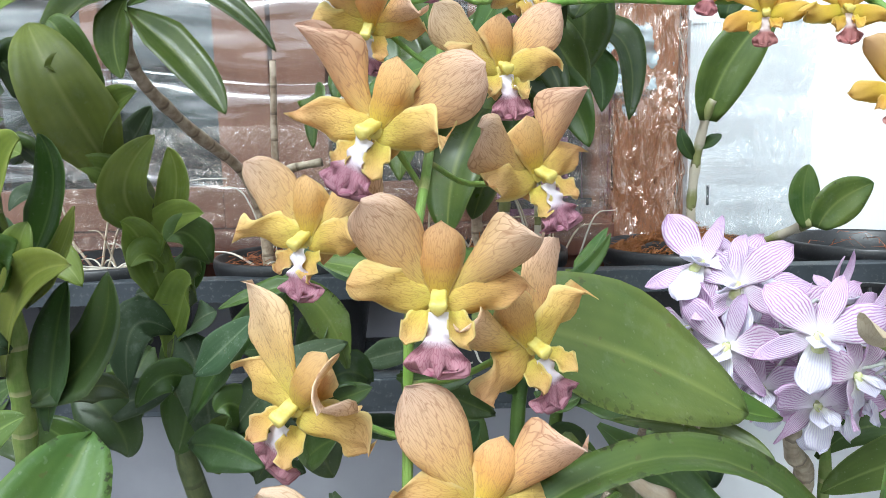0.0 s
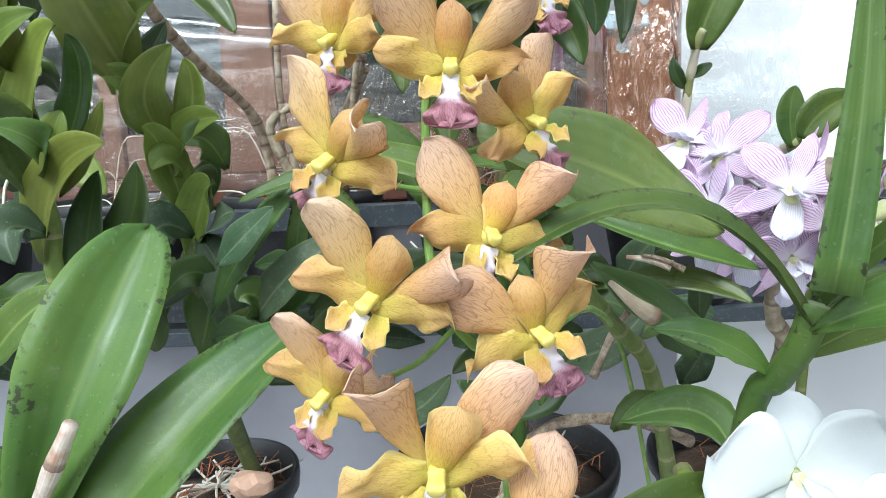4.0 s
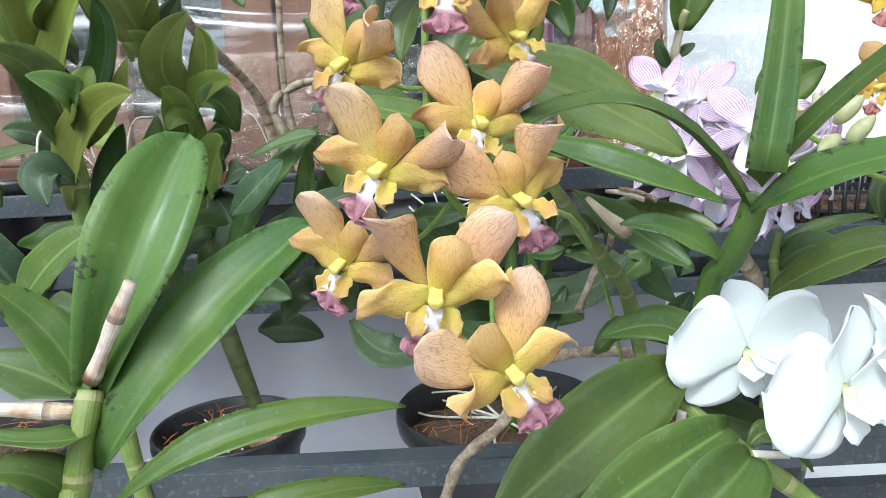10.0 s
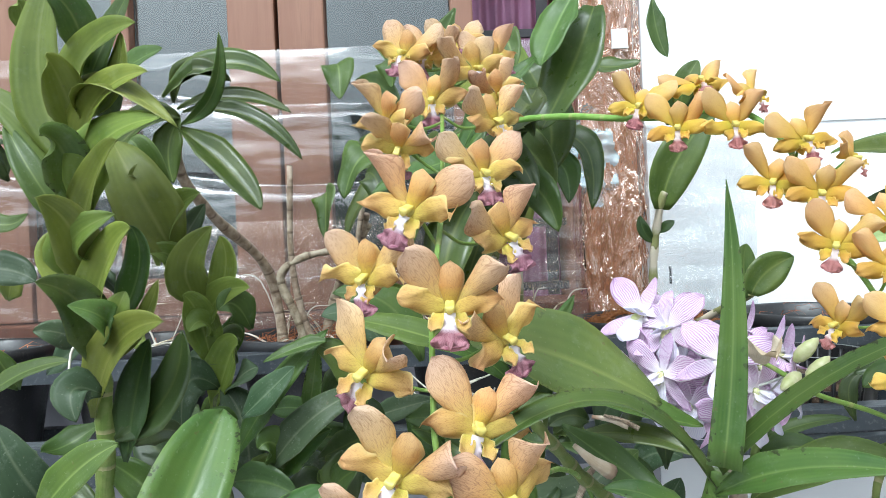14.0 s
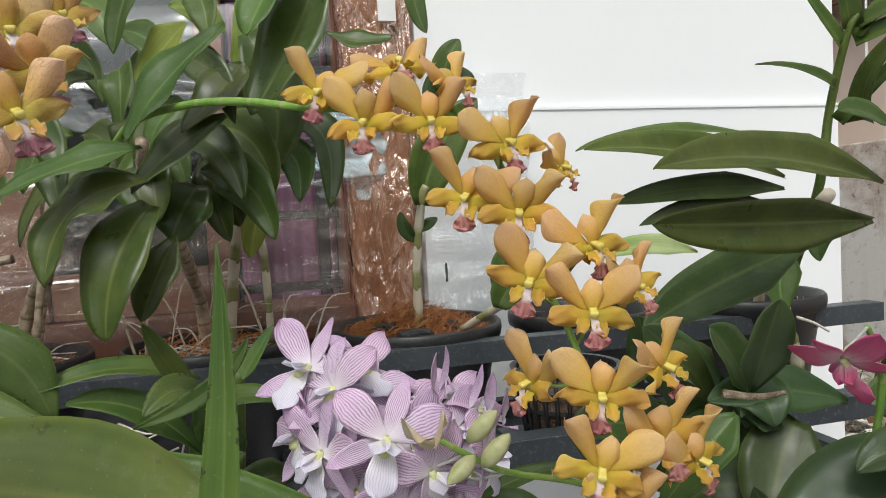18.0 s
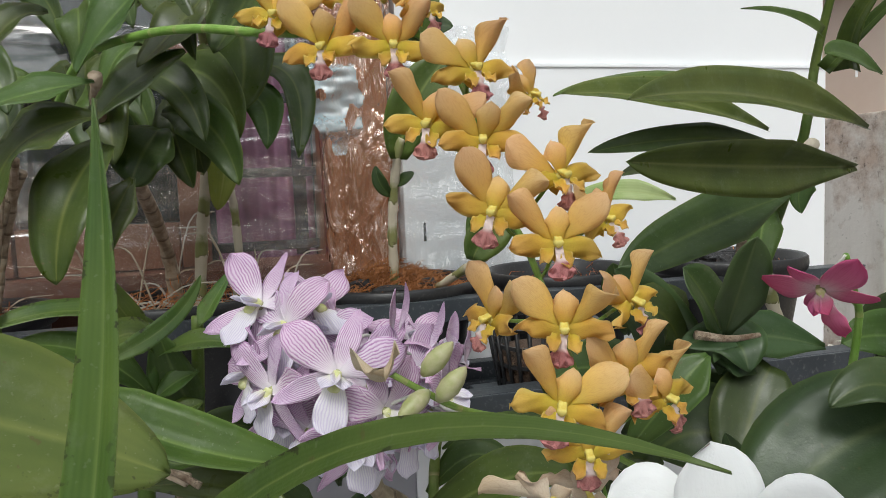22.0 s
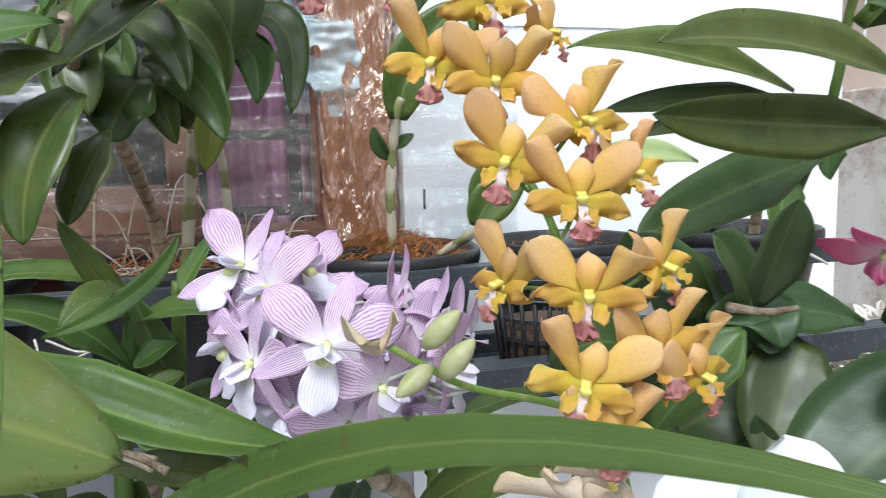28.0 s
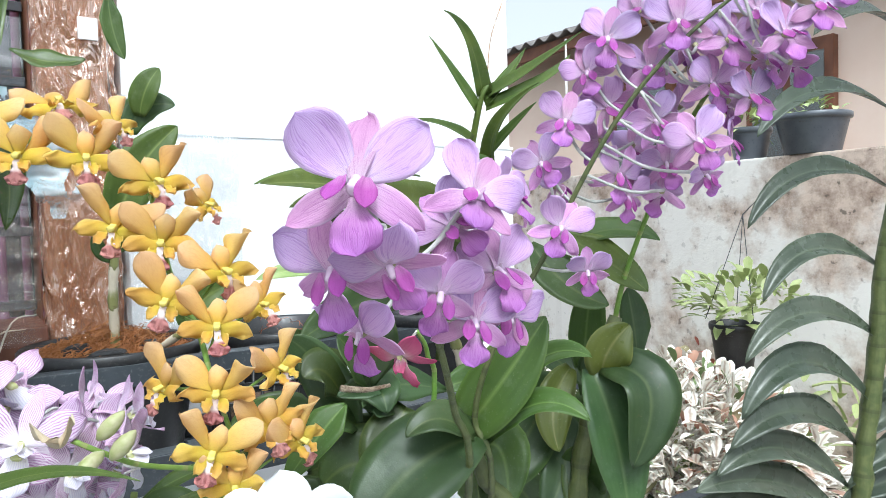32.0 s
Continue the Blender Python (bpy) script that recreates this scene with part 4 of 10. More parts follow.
# ---- window wall ----
win = thing("window_1", (-0.4, WALL_Y, 0.85), "brown wooden window frames with reflecting panes", "window", kind="structure")
part("window_sill", block(-2.2, 0.262, WALL_Y - 0.035, WALL_Y + 0.12, 0.835, 0.885, 0.004), WOOD_SILL, win, "dull reddish wooden sill")
part("sill_board", block(-2.2, 0.262, WALL_Y - 0.012, WALL_Y + 0.10, 0.797, 0.833, 0.003), WOOD_SILL, win)
for a, b in ((-1.38, -1.29), (-1.28, -1.19), (-0.80, -0.715), (-0.555, -0.525), (-0.352, -0.268), (-0.262, -0.180), (0.045, 0.085)):
    part("window_stile", block(a, b, WALL_Y + 0.004, WALL_Y + 0.052, 0.887, 2.35, 0.004), WOOD, win)
part("window_rail", block(-2.2, 0.262, WALL_Y + 0.010, WALL_Y + 0.048, 2.352, 2.45, 0.004), WOOD, win)
for a, b in ((-2.2, -1.382), (-1.188, -0.802), (-0.713, -0.557), (-0.523, -0.354), (-0.178, 0.043)):
    part("window_bottom_rail", block(a, b, WALL_Y + 0.012, WALL_Y + 0.044, 0.887, 0.955, 0.003), WOOD, win)
    p = part("pane", block(a, b, WALL_Y + 0.026, WALL_Y + 0.030, 0.957, 2.350), GLASS, win)
    p.visible_shadow = False
# dim room behind the panes; its shade is put into the wall colour
lone("room_floor", block(-2.6, 0.30, WALL_Y + 0.24, 3.4, 0.62, 0.64), DARK_WOOD, "dark wooden floor of a dim room", "floor", kind="structure")
lone("room_back_wall", block(-2.6, 0.40, 3.4, 3.5, 0.6, 2.6), ROOM_WALL, "grey-green back wall of the room, darkened in colour for its shade", "wall", kind="structure")
lone("room_side_wall", block(0.31, 0.385, WALL_Y + 0.25, 3.4, 0.0, 2.6), ROOM_WALL, "grey-green side wall of the room, darkened in colour for its shade", "wall", kind="structure")
lone("room_end_wall", block(-2.7, -2.6, WALL_Y + 0.05, 3.5, 0.0, 2.6), ROOM_WALL, "grey-green end wall of the room, darkened in colour for its shade", "wall", kind="structure")
lone("wall_over_window", block(-2.2, 0.384, WALL_Y + 0.02, WALL_Y + 0.2, 2.452, 2.9), WALL_WHITE, "white wall above the window", "wall", kind="structure")
lone("room_ceiling", block(-2.7, 0.40, WALL_Y + 0.21, 3.5, 2.62, 2.70), WALL_WHITE, "white ceiling of the dim room", "ceiling", kind="structure")

# mauve curtain behind an iron grille
def curtain(x0, x1, y, z0, z1, folds, depth):
    v, f = [], []
    n, m = folds * 10, 8
    for k in range(m + 1):
        for i in range(n + 1):
            s = i / n
            v.append((x0 + (x1 - x0) * s, y + depth * math.sin(s * folds * 6.283 + 0.5 * math.sin(k * 0.7)) * (0.7 + 0.3 * k / m), z0 + (z1 - z0) * k / m))
    for k in range(m):
        for i in range(n):
            a = k * (n + 1) + i
            f.append((a, a + 1, a + n + 2, a + n + 1))
    me = mesh_from("curtain", v, f)
    return me


cur = lone("curtain", curtain(0.088, 0.258, WALL_Y + 0.19, 0.645, 2.2, 5, 0.012), CURTAIN, "mauve cloth curtain with soft folds behind an iron grille", "curtain")
cm = cur.modifiers.new("thickness", "SOLIDIFY")
cm.thickness = 0.002
gr = thing("iron_grille", (0.17, WALL_Y + 0.12, 0.9), "dark iron window grille in front of a mauve curtain", "grille")
for z in (0.905, 1.028, 1.151, 1.274, 1.397, 1.52):
    part("bar", block(0.088, 0.258, WALL_Y + 0.112, WALL_Y + 0.120, z - 0.008, z + 0.008, 0.001), IRON, gr)
for x in (0.230,):
    part("upright_bar", block(x - 0.011, x + 0.011, WALL_Y + 0.122, WALL_Y + 0.130, 0.886, 1.75, 0.001), IRON, gr)

# post wrapped in film
post = thing("wooden_post", (0.312, WALL_Y, 0.805), "reddish wooden post wrapped in shiny clear plastic", "post")
part("post_timber", block(0.264, 0.362, WALL_Y - 0.022, WALL_Y + 0.24, 0.805, 2.9, 0.006), WOOD_POST, post)


def film(x0, x1, y, z0, z1, nx, nz, amp, seed, sag=0.0, crease=1.5):
    """A hanging sheet of film with crumpled folds."""
    v, f = [], []
    for k in range(nz + 1):
        for i in range(nx + 1):
            x, z = x0 + (x1 - x0) * i / nx, z0 + (z1 - z0) * k / nz
            q = noise.noise(Vector((x * 9 + seed, z * 26, seed * 1.7))) * amp + noise.noise(Vector((x * 34 + seed, z * 70, seed))) * amp * 0.35
            q += amp * crease * abs(math.sin(z * 23 + 0.6 * math.sin(x * 3.1 + seed) + 0.12 * math.sin(x * 17) + seed)) ** 18
            v.append((x, y + q - sag * math.sin(math.pi * k / nz), z))
    for k in range(nz):
        for i in range(nx):
            a = k * (nx + 1) + i
            f.append((a, a + 1, a + nx + 2, a + nx + 1))
    return mesh_from("film", v, f)


def wrap(x0, x1, y0, z0, z1, n, m, amp, seed):
    """Film round the three open sides of a post."""
    v, f = [], []
    path = [(x0, y0 + 0.10), (x0 - 0.004, y0 + 0.004), (x0 + 0.006, y0 - 0.005), (x1 - 0.006, y0 - 0.005), (x1 + 0.004, y0 + 0.004), (x1, y0 + 0.02)]
    pts = smooth_path([(a, b, 0) for a, b in path], n)
    for k in range(m + 1):
        z = z0 + (z1 - z0) * k / m
        for i, p in enumerate(pts):
            x = p.x + p.y
            bend_ = 0.25 * noise.noise(Vector((x * 8, z * 9, seed + 4)))
            ridge = (1 - abs(noise.noise(Vector((x * 30 + bend_ * 9 + seed, z * 6, seed))))) ** 7
            fine = (1 - abs(noise.noise(Vector((x * 75 + seed, z * 18 + bend_ * 6, seed + 2))))) ** 6
            q = ridge * amp * 0.8 + fine * amp * 0.35 + noise.noise(Vector((x * 20, z * 12, seed))) * amp * 0.4
            v.append((p.x + q * 0.25, p.y - abs(q), z))
    w = len(pts)
    for k in range(m):
        for i in range(w - 1):
            f.append((k * w + i, k * w + i + 1, (k + 1) * w + i + 1, (k + 1) * w + i))
    return mesh_from("plastic_wrap", v, f)


pw = part("plastic_wrap", wrap(0.262, 0.364, WALL_Y - 0.022, 0.80, 1.60, 26, 260, 0.011, 3.0), FILM_TIGHT, post, "crumpled clear plastic wrap")
pw.visible_shadow = False
part("paper_tag", block(0.320, 0.348, WALL_Y - 0.040, WALL_Y - 0.034, 1.318, 1.352, 0.001), WHITE_PLASTIC, post, "small white tag")
fs = lone("plastic_sheet", film(-2.1, 0.245, WALL_Y - 0.055, 0.86, 1.335, 90, 170, 0.006, 1.0, 0.01, 3.4), FILM, "clear plastic sheet hung in folds before a window", "plastic sheet")
fs.visible_shadow = False
f2 = lone("plastic_sheet", film(0.372, 0.56, WALL_Y - 0.035, 0.855, 1.24, 40, 44, 0.014, 5.0), FILM_CLEAR, "clear plastic sheet hung over a white wall", "plastic sheet")
f2.visible_shadow = False

f3 = lone("plastic_sheet", film(-0.62, 0.250, WALL_Y - 0.070, 0.868, 1.045, 120, 60, 0.010, 7.0, 0.006, 0.4), FILM_CRUMPLE, "loose crumpled end of a clear plastic sheet over a sill", "plastic sheet")
f3.visible_shadow = False

scrap_me = film(0.185, 0.345, WALL_Y - 0.058, 1.045, 1.235, 70, 80, 0.022, 9.0)
sb = bmesh.new()
sb.from_mesh(scrap_me)


def torn_away(c):
    """Outside the ragged, drooping outline of the scrap."""
    lean = 0.262 + (1.14 - c.z) * 0.35
    return ((c.x - lean) / 0.060) ** 2 + ((c.z - 1.140) / 0.086) ** 2 + 1.5 * noise.noise(Vector((c.x * 48, c.z * 26, 3.1))) > 0.80


torn = [q for q in sb.faces if torn_away(q.calc_center_median())]
bmesh.ops.delete(sb, geom=torn, context="FACES")
sb.to_mesh(scrap_me)
sb.free()
scrap = lone("film_scrap", scrap_me, FILM_BLUE, "crumpled scrap of pale blue plastic tied to a post", "plastic scrap")
scrap.visible_shadow = False

# ---- plant rack of painted steel ----
rack = thing("plant_rack", (0.2, 0.7, 0), "stepped grey steel rack that carries rows of pots", "plant rack")


def channel(x0, x1, y, z_top, h, d, tilt=0.0):
    bm = block(x0, x1, y, y + 0.004, z_top - h, z_top, 0.001)
    box(bm, x0, x1, y + 0.0045, y + d, z_top - 0.004, z_top, 0.001)
    box(bm, x0, x1, y + 0.0045, y + d, z_top - h, z_top - h + 0.004, 0.001)
    return bm


part("front_rail", channel(-1.4, 1.02, 0.83, 0.852, 0.028, 0.03), RAIL, rack)
part("back_rail", channel(-1.4, 1.02, 1.03, 0.715, 0.028, 0.025), RAIL, rack)
part("middle_rail", channel(-1.4, 1.02, 0.62, 0.792, 0.026, 0.03), RAIL, rack)
part("lower_rail", channel(-1.4, 1.02, 0.45, 0.637, 0.022, 0.03), RAIL, rack)
for y, z in ((0.86, 0.688), (0.95, 0.688), (1.02, 0.688)):
    part("shelf_bar", block(-1.4, 1.02, y, y + 0.022, z - 0.02, z, 0.002), RAIL, rack)
for y, z in ((0.50, 0.47), (0.58, 0.47), (0.67, 0.47)):
    part("shelf_bar", block(-1.4, 1.02, y, y + 0.022, z - 0.02, z, 0.002), RAIL, rack)
for x in (-1.36, -0.75, 0.90):
    part("upright", block(x - 0.015, x + 0.015, 0.862, 0.888, 0.0, 0.823, 0.002), RAIL, rack)
    part("upright", block(x - 0.015, x + 0.015, 0.482, 0.50, 0.0, 0.614, 0.002), RAIL, rack)
    part("cross_bar", block(x - 0.012, x + 0.012, 0.502, 0.860, 0.425, 0.449, 0.002), RAIL, rack)
    part("cross_bar", block(x - 0.012, x + 0.012, 0.502, 1.03, 0.64, 0.664, 0.002), RAIL, rack)

# ---- yard on the right ----
yard = lone("garden_wall", block(2.75, 2.90, -2.5, 3.2, 0, 1.24, 0.008), OLD_WALL, "weathered plaster garden wall with brown stains", "wall", kind="structure")
house = thing("neighbour_house", (4.6, 2.6, 0), "salmon house with a low weathered roof beyond a wall", "house")
part("house_wall", block(4.4, 4.6, -2.5, 6.4, 0, 2.56), HOUSE_WALL, house)


def corrugated(x0, x1, y0, y1, z0, z1, waves):
    v, f = [], []
    n = waves * 8
    for i in range(n + 1):
        s = i / n
        y = y0 + (y1 - y0) * s
        for x, z, d in ((x0, z0, 0.0), (x1, z1, 0.0), (x0, z0, -0.012), (x1, z1, -0.012)):
            v.append((x, y, z + d + 0.022 * math.sin(s * waves * 6.283)))
    for i in range(n):
        a, b = i * 4, i * 4 + 4
        f += [(a, b, b + 1, a + 1), (a + 2, a + 3, b + 3, b + 2), (a, a + 2, b + 2, b), (a + 1, b + 1, b + 3, a + 3)]
    return mesh_from("roof", v, f)


part("roof", corrugated(4.10, 6.9, 0.70, 6.0, 2.49, 3.33, 34), ROOF_MAT, house, "grey corrugated roofing sheets")
part("fascia", block(4.14, 4.18, 0.70, 6.0, 2.36, 2.46, 0.004), DARK_WOOD, house)
for y in (1.93, 3.05):
    wf = part("window", block(4.34, 4.40, y, y + 0.55, 1.2, 2.05, 0.006), DARK_WOOD, house, "brown wooden window")
    for q in (0.05, 0.30):
        part("pane", block(4.328, 4.338, y + q, y + q + 0.20, 1.28, 1.97), GLASS, wf)

# ---- plants ----
peach_orchid = thing('antelope_orchid', (0.1400, 0.3600, 0.5000), 'orchid with peach eared flowers and magenta lips on a spike', 'orchid', 'potted orchids')
tube(peach_orchid, 'flower_stem', STEM_GREEN, 0.0015, 0.0014, (0.1300, 0.4000, 0.6800), (0.1000, 0.3600, 0.8000), (0.0550, 0.2450, 0.8650), (0.0120, 0.1650, 0.8720), (-0.0090, 0.1600, 0.8950), (-0.0110, 0.1760, 0.9320), (-0.0090, 0.1850, 0.9700), (-0.0040, 0.2050, 1.0000), (-0.0001, 0.2713, 1.0394), (0.0034, 0.3408, 1.0919), (0.0089, 0.3902, 1.1461))
flower(peach_orchid, 'peach', (-0.0020, 0.1760, 0.9620), -2, 4, -3, 1.00, 0, stalk=(-0.0101, 0.1801, 0.9493))
flower(peach_orchid, 'peach', (0.0070, 0.1630, 0.9110), 14, 12, -16, 1.00, 1, stalk=(-0.0033, 0.1614, 0.8887))
flower(peach_orchid, 'peach', (-0.0180, 0.1900, 1.0060), -26, 6, -20, 1.00, 2, stalk=(-0.0058, 0.1977, 0.9891))
flower(peach_orchid, 'peach', (-0.0410, 0.2060, 0.9750), -35, 0, -8, 0.95, 3, stalk=(-0.0085, 0.1868, 0.9727))
flower(peach_orchid, 'peach', (-0.0400, 0.1720, 0.9350), -31, 0, -22, 1.00, 1, stalk=(-0.0106, 0.1731, 0.9253))
flower(peach_orchid, 'peach', (0.0240, 0.1920, 0.9440), 26, 8, 22, 0.95, 2, stalk=(-0.0106, 0.1776, 0.9389))
flower(peach_orchid, 'peach', (0.0290, 0.2160, 0.9920), 33, 4, 20, 0.95, 0, stalk=(-0.0045, 0.2032, 0.9973))
flower(peach_orchid, 'peach', (0.0224, 0.2617, 1.0290), 16, 10, -4, 1.00, 3, stalk=(-0.0008, 0.2593, 1.0322))
flower(peach_orchid, 'peach', (-0.0270, 0.1460, 0.8970), -23, 4, -20, 1.00, 0, stalk=(-0.0090, 0.1600, 0.8950))
flower(peach_orchid, 'peach', (-0.0110, 0.1180, 0.8590), 0, 2, -9, 1.02, 2, stalk=(0.0120, 0.1650, 0.8720))
flower(peach_orchid, 'peach', (0.0110, 0.1140, 0.8340), 15, 8, 20, 0.98, 3, stalk=(0.0120, 0.1650, 0.8720))
flower(peach_orchid, 'peach', (0.0190, 0.1500, 0.8840), 20, 6, 22, 0.98, 1, stalk=(0.0120, 0.1650, 0.8720))
flower(peach_orchid, 'peach', (-0.0460, 0.1680, 0.8610), -30, 0, -18, 0.95, 0, stalk=(-0.0014, 0.1618, 0.8866))
flower(peach_orchid, 'peach', (-0.0038, 0.3259, 1.0850), -8, 5, 4, 1.00, 1, stalk=(0.0025, 0.3218, 1.0776))
flower(peach_orchid, 'peach', (-0.0340, 0.3112, 1.0705), -41, -1, -16, 0.95, 2, stalk=(0.0018, 0.3092, 1.0680))
flower(peach_orchid, 'peach', (0.0369, 0.3208, 1.0688), 27, 3, 18, 0.95, 0, stalk=(0.0021, 0.3155, 1.0728))
flower(peach_orchid, 'peach', (0.0280, 0.3505, 1.1106), 20, 13, 10, 1.00, 2, stalk=(0.0044, 0.3498, 1.1018))
flower(peach_orchid, 'peach', (-0.0218, 0.3606, 1.1261), -27, 19, -14, 0.95, 3, stalk=(0.0059, 0.3632, 1.1165))
flower(peach_orchid, 'peach', (0.0442, 0.3702, 1.1235), 31, 19, 18, 0.90, 1, stalk=(0.0064, 0.3677, 1.1215))
flower(peach_orchid, 'peach', (-0.0243, 0.2514, 1.0439), -20, -31, -14, 0.85, 0, stalk=(-0.0012, 0.2532, 1.0286))
flower(peach_orchid, 'peach', (0.0193, 0.3902, 1.1413), 5, 29, 4, 0.90, 3, stalk=(0.0084, 0.3857, 1.1412))
flower(peach_orchid, 'peach', (-0.0067, 0.3705, 1.1262), -10, 19, -8, 0.95, 1, stalk=(0.0064, 0.3677, 1.1215))
flower(peach_orchid, 'peach', (0.0417, 0.3406, 1.0899), 34, -1, 18, 0.90, 2, stalk=(0.0034, 0.3408, 1.0919))

front_orchid = thing('leafy_orchid', (-0.1500, 0.1650, 0.5500), 'orchid with broad glossy bright green leaves and a cut dry cane', 'orchid', 'potted orchids')
tube(front_orchid, 'cane', CANE_GREEN, 0.0055, 0.0048, (-0.1650, 0.1900, 0.5600), (-0.1536, 0.1474, 0.7549), (-0.1505, 0.1525, 0.7840), (-0.1474, 0.1557, 0.8027), (-0.1459, 0.1634, 0.8174), joint=34)
tube(front_orchid, 'cut_cane', CANE_DRY, 0.0032, 0.0027, (-0.1441, 0.1612, 0.8223), (-0.1331, 0.1585, 0.8417), (-0.1222, 0.1557, 0.8606), joint=36, label='cut dry cane with a dark tip')
tube(front_orchid, 'dry_cane', CANE_DRY, 0.0027, 0.0032, (-0.1872, 0.1484, 0.8188), (-0.1699, 0.1557, 0.8143), (-0.1501, 0.1611, 0.8102), joint=36)
leaf(front_orchid, LEAF_BRIGHT, (-0.1476, 0.1659, 0.8143), (-0.1299, 0.1770, 0.8658), (-0.1152, 0.2128, 0.9138), 0.0440, (0.30, -0.84, 0.46), 0.70, 'spoon')
leaf(front_orchid, LEAF_BRIGHT, (-0.1428, 0.1553, 0.7885), (-0.1089, 0.1714, 0.8342), (-0.0631, 0.2089, 0.8741), 0.0410, (-0.29, -0.76, 0.58), 0.55, 'spoon')
leaf(front_orchid, LEAF_BRIGHT, (-0.1362, 0.1492, 0.7770), (-0.0854, 0.1574, 0.8001), (-0.0263, 0.1804, 0.7981), 0.0203, (0.04, -0.48, 0.88), 0.6, 'lance')
leaf(front_orchid, LEAF_BRIGHT, (-0.1043, 0.1393, 0.7665), (-0.0659, 0.1464, 0.7779), (-0.0273, 0.1655, 0.7713), 0.0156, (0.04, -0.42, 0.91), 0.3, 'lance')
leaf(front_orchid, LEAF_BRIGHT, (-0.1467, 0.1598, 0.8140), (-0.1592, 0.1644, 0.8404), (-0.1786, 0.1565, 0.8650), 0.0214, (0.53, -0.68, 0.50), 0.3, 'lance')
leaf(front_orchid, LEAF_MID, (-0.1553, 0.1679, 0.8139), (-0.1793, 0.1839, 0.8187), (-0.2079, 0.1902, 0.8254), 0.0256, (0.24, -0.65, 0.72), 0.2, 'lance')
leaf(front_orchid, LEAF_MID, (-0.1430, 0.1560, 0.8041), (-0.1573, 0.1462, 0.8059), (-0.1836, 0.1469, 0.8100), 0.0143, (0.15, -0.20, 0.97), 0.3, 'lance')
leaf(front_orchid, LEAF_BRIGHT, (-0.1520, 0.1510, 0.7757), (-0.1580, 0.1439, 0.7931), (-0.1753, 0.1349, 0.7998), 0.0204, (0.35, -0.49, 0.80), 0.25, 'lance')

spotted_orchid = thing('leafy_orchid', (0.1000, 0.4200, 0.5000), 'orchid with long spotted green leaves and dry flower stubs', 'orchid', 'potted orchids')
leaf(spotted_orchid, LEAF_SPOT, (0.0093, 0.2453, 0.9409), (0.0639, 0.2586, 0.9235), (0.1210, 0.2680, 0.8920), 0.0581, (0.11, -0.69, 0.72), 0.2, 'oval')
tube(spotted_orchid, 'dry_tip', SHEATH, 0.0011, 0.0005, (0.1134, 0.2743, 0.8948), (0.1153, 0.2738, 0.8940), (0.1175, 0.2742, 0.8925), label='brown withered leaf tip')
leaf(spotted_orchid, LEAF_MID, (0.0394, 0.3924, 0.9047), (0.1121, 0.3504, 0.8759), (0.1770, 0.3520, 0.8550), 0.0374, (-0.06, -0.53, 0.85), 0.75, 'lance')
leaf(spotted_orchid, LEAF_SPOT, (0.0913, 0.3675, 0.8499), (0.1349, 0.3499, 0.8509), (0.1645, 0.3323, 0.8398), 0.0187, (-0.01, -0.76, 0.65), 0.3, 'lance')
tube(spotted_orchid, 'dry_sheath', SHEATH, 0.0012, 0.0033, (0.0966, 0.3441, 0.8671), (0.1090, 0.3387, 0.8659), (0.1191, 0.3342, 0.8628), label='frayed papery dry stub')
tube(spotted_orchid, 'dry_sheath', WITHERED, 0.0010, 0.0018, (0.1035, 0.3382, 0.8691), (0.1138, 0.3339, 0.8669), (0.1246, 0.3289, 0.8614))
tube(spotted_orchid, 'dry_cane', WITHERED, 0.0030, 0.0022, (0.0902, 0.4044, 0.7734), (0.1021, 0.3982, 0.8049), (0.1099, 0.3900, 0.8225), (0.1096, 0.3736, 0.8444), joint=30)
leaf(spotted_orchid, LEAF_MID, (0.0694, 0.3100, 0.8715), (0.0999, 0.2909, 0.8494), (0.1263, 0.2724, 0.8307), 0.0251, (0.03, -0.74, 0.67), 0.2, 'lance')
tube(spotted_orchid, 'dry_sheath', SHEATH, 0.0048, 0.0014, (0.0912, 0.2760, 0.8514), (0.0787, 0.2676, 0.8613), (0.0679, 0.2643, 0.8716), label='frayed papery dry stub')
leaf(spotted_orchid, LEAF_MID, (0.0171, 0.4176, 0.9062), (-0.0349, 0.4209, 0.9251), (-0.0793, 0.4227, 0.9355), 0.0286, (0.03, -0.68, 0.73), 0.2, 'lance')
leaf(spotted_orchid, LEAF_MID, (-0.1015, 0.4694, 0.9124), (-0.1241, 0.4688, 0.9092), (-0.1576, 0.4666, 0.8968), 0.0157, (0.03, -0.74, 0.67), 0.3, 'lance')
tube(spotted_orchid, 'cane', CANE_GREEN, 0.0059, 0.0034, (0.1423, 0.4009, 0.6944), (0.1143, 0.3573, 0.7937), (0.0776, 0.3049, 0.8421), (0.0462, 0.2617, 0.8853), joint=34)
tube(spotted_orchid, 'dry_cane', WITHERED, 0.0050, 0.0040, (-0.0195, 0.4259, 0.6061), (-0.0013, 0.4329, 0.6456), (0.0339, 0.4286, 0.6794), (0.0588, 0.4362, 0.7224), (0.1130, 0.4088, 0.7399), (0.1444, 0.3684, 0.7411), joint=30)
leaf(spotted_orchid, LEAF_MID, (0.0919, 0.3606, 0.7548), (0.1105, 0.3439, 0.7753), (0.1296, 0.3132, 0.7736), 0.0294, (0.04, -0.57, 0.82), 0.2, 'lance')
leaf(spotted_orchid, LEAF_MID, (0.0535, 0.4032, 0.8238), (0.0555, 0.3968, 0.7874), (0.0520, 0.3919, 0.7595), 0.0184, (0.22, -0.86, 0.45), 0.2, 'lance')
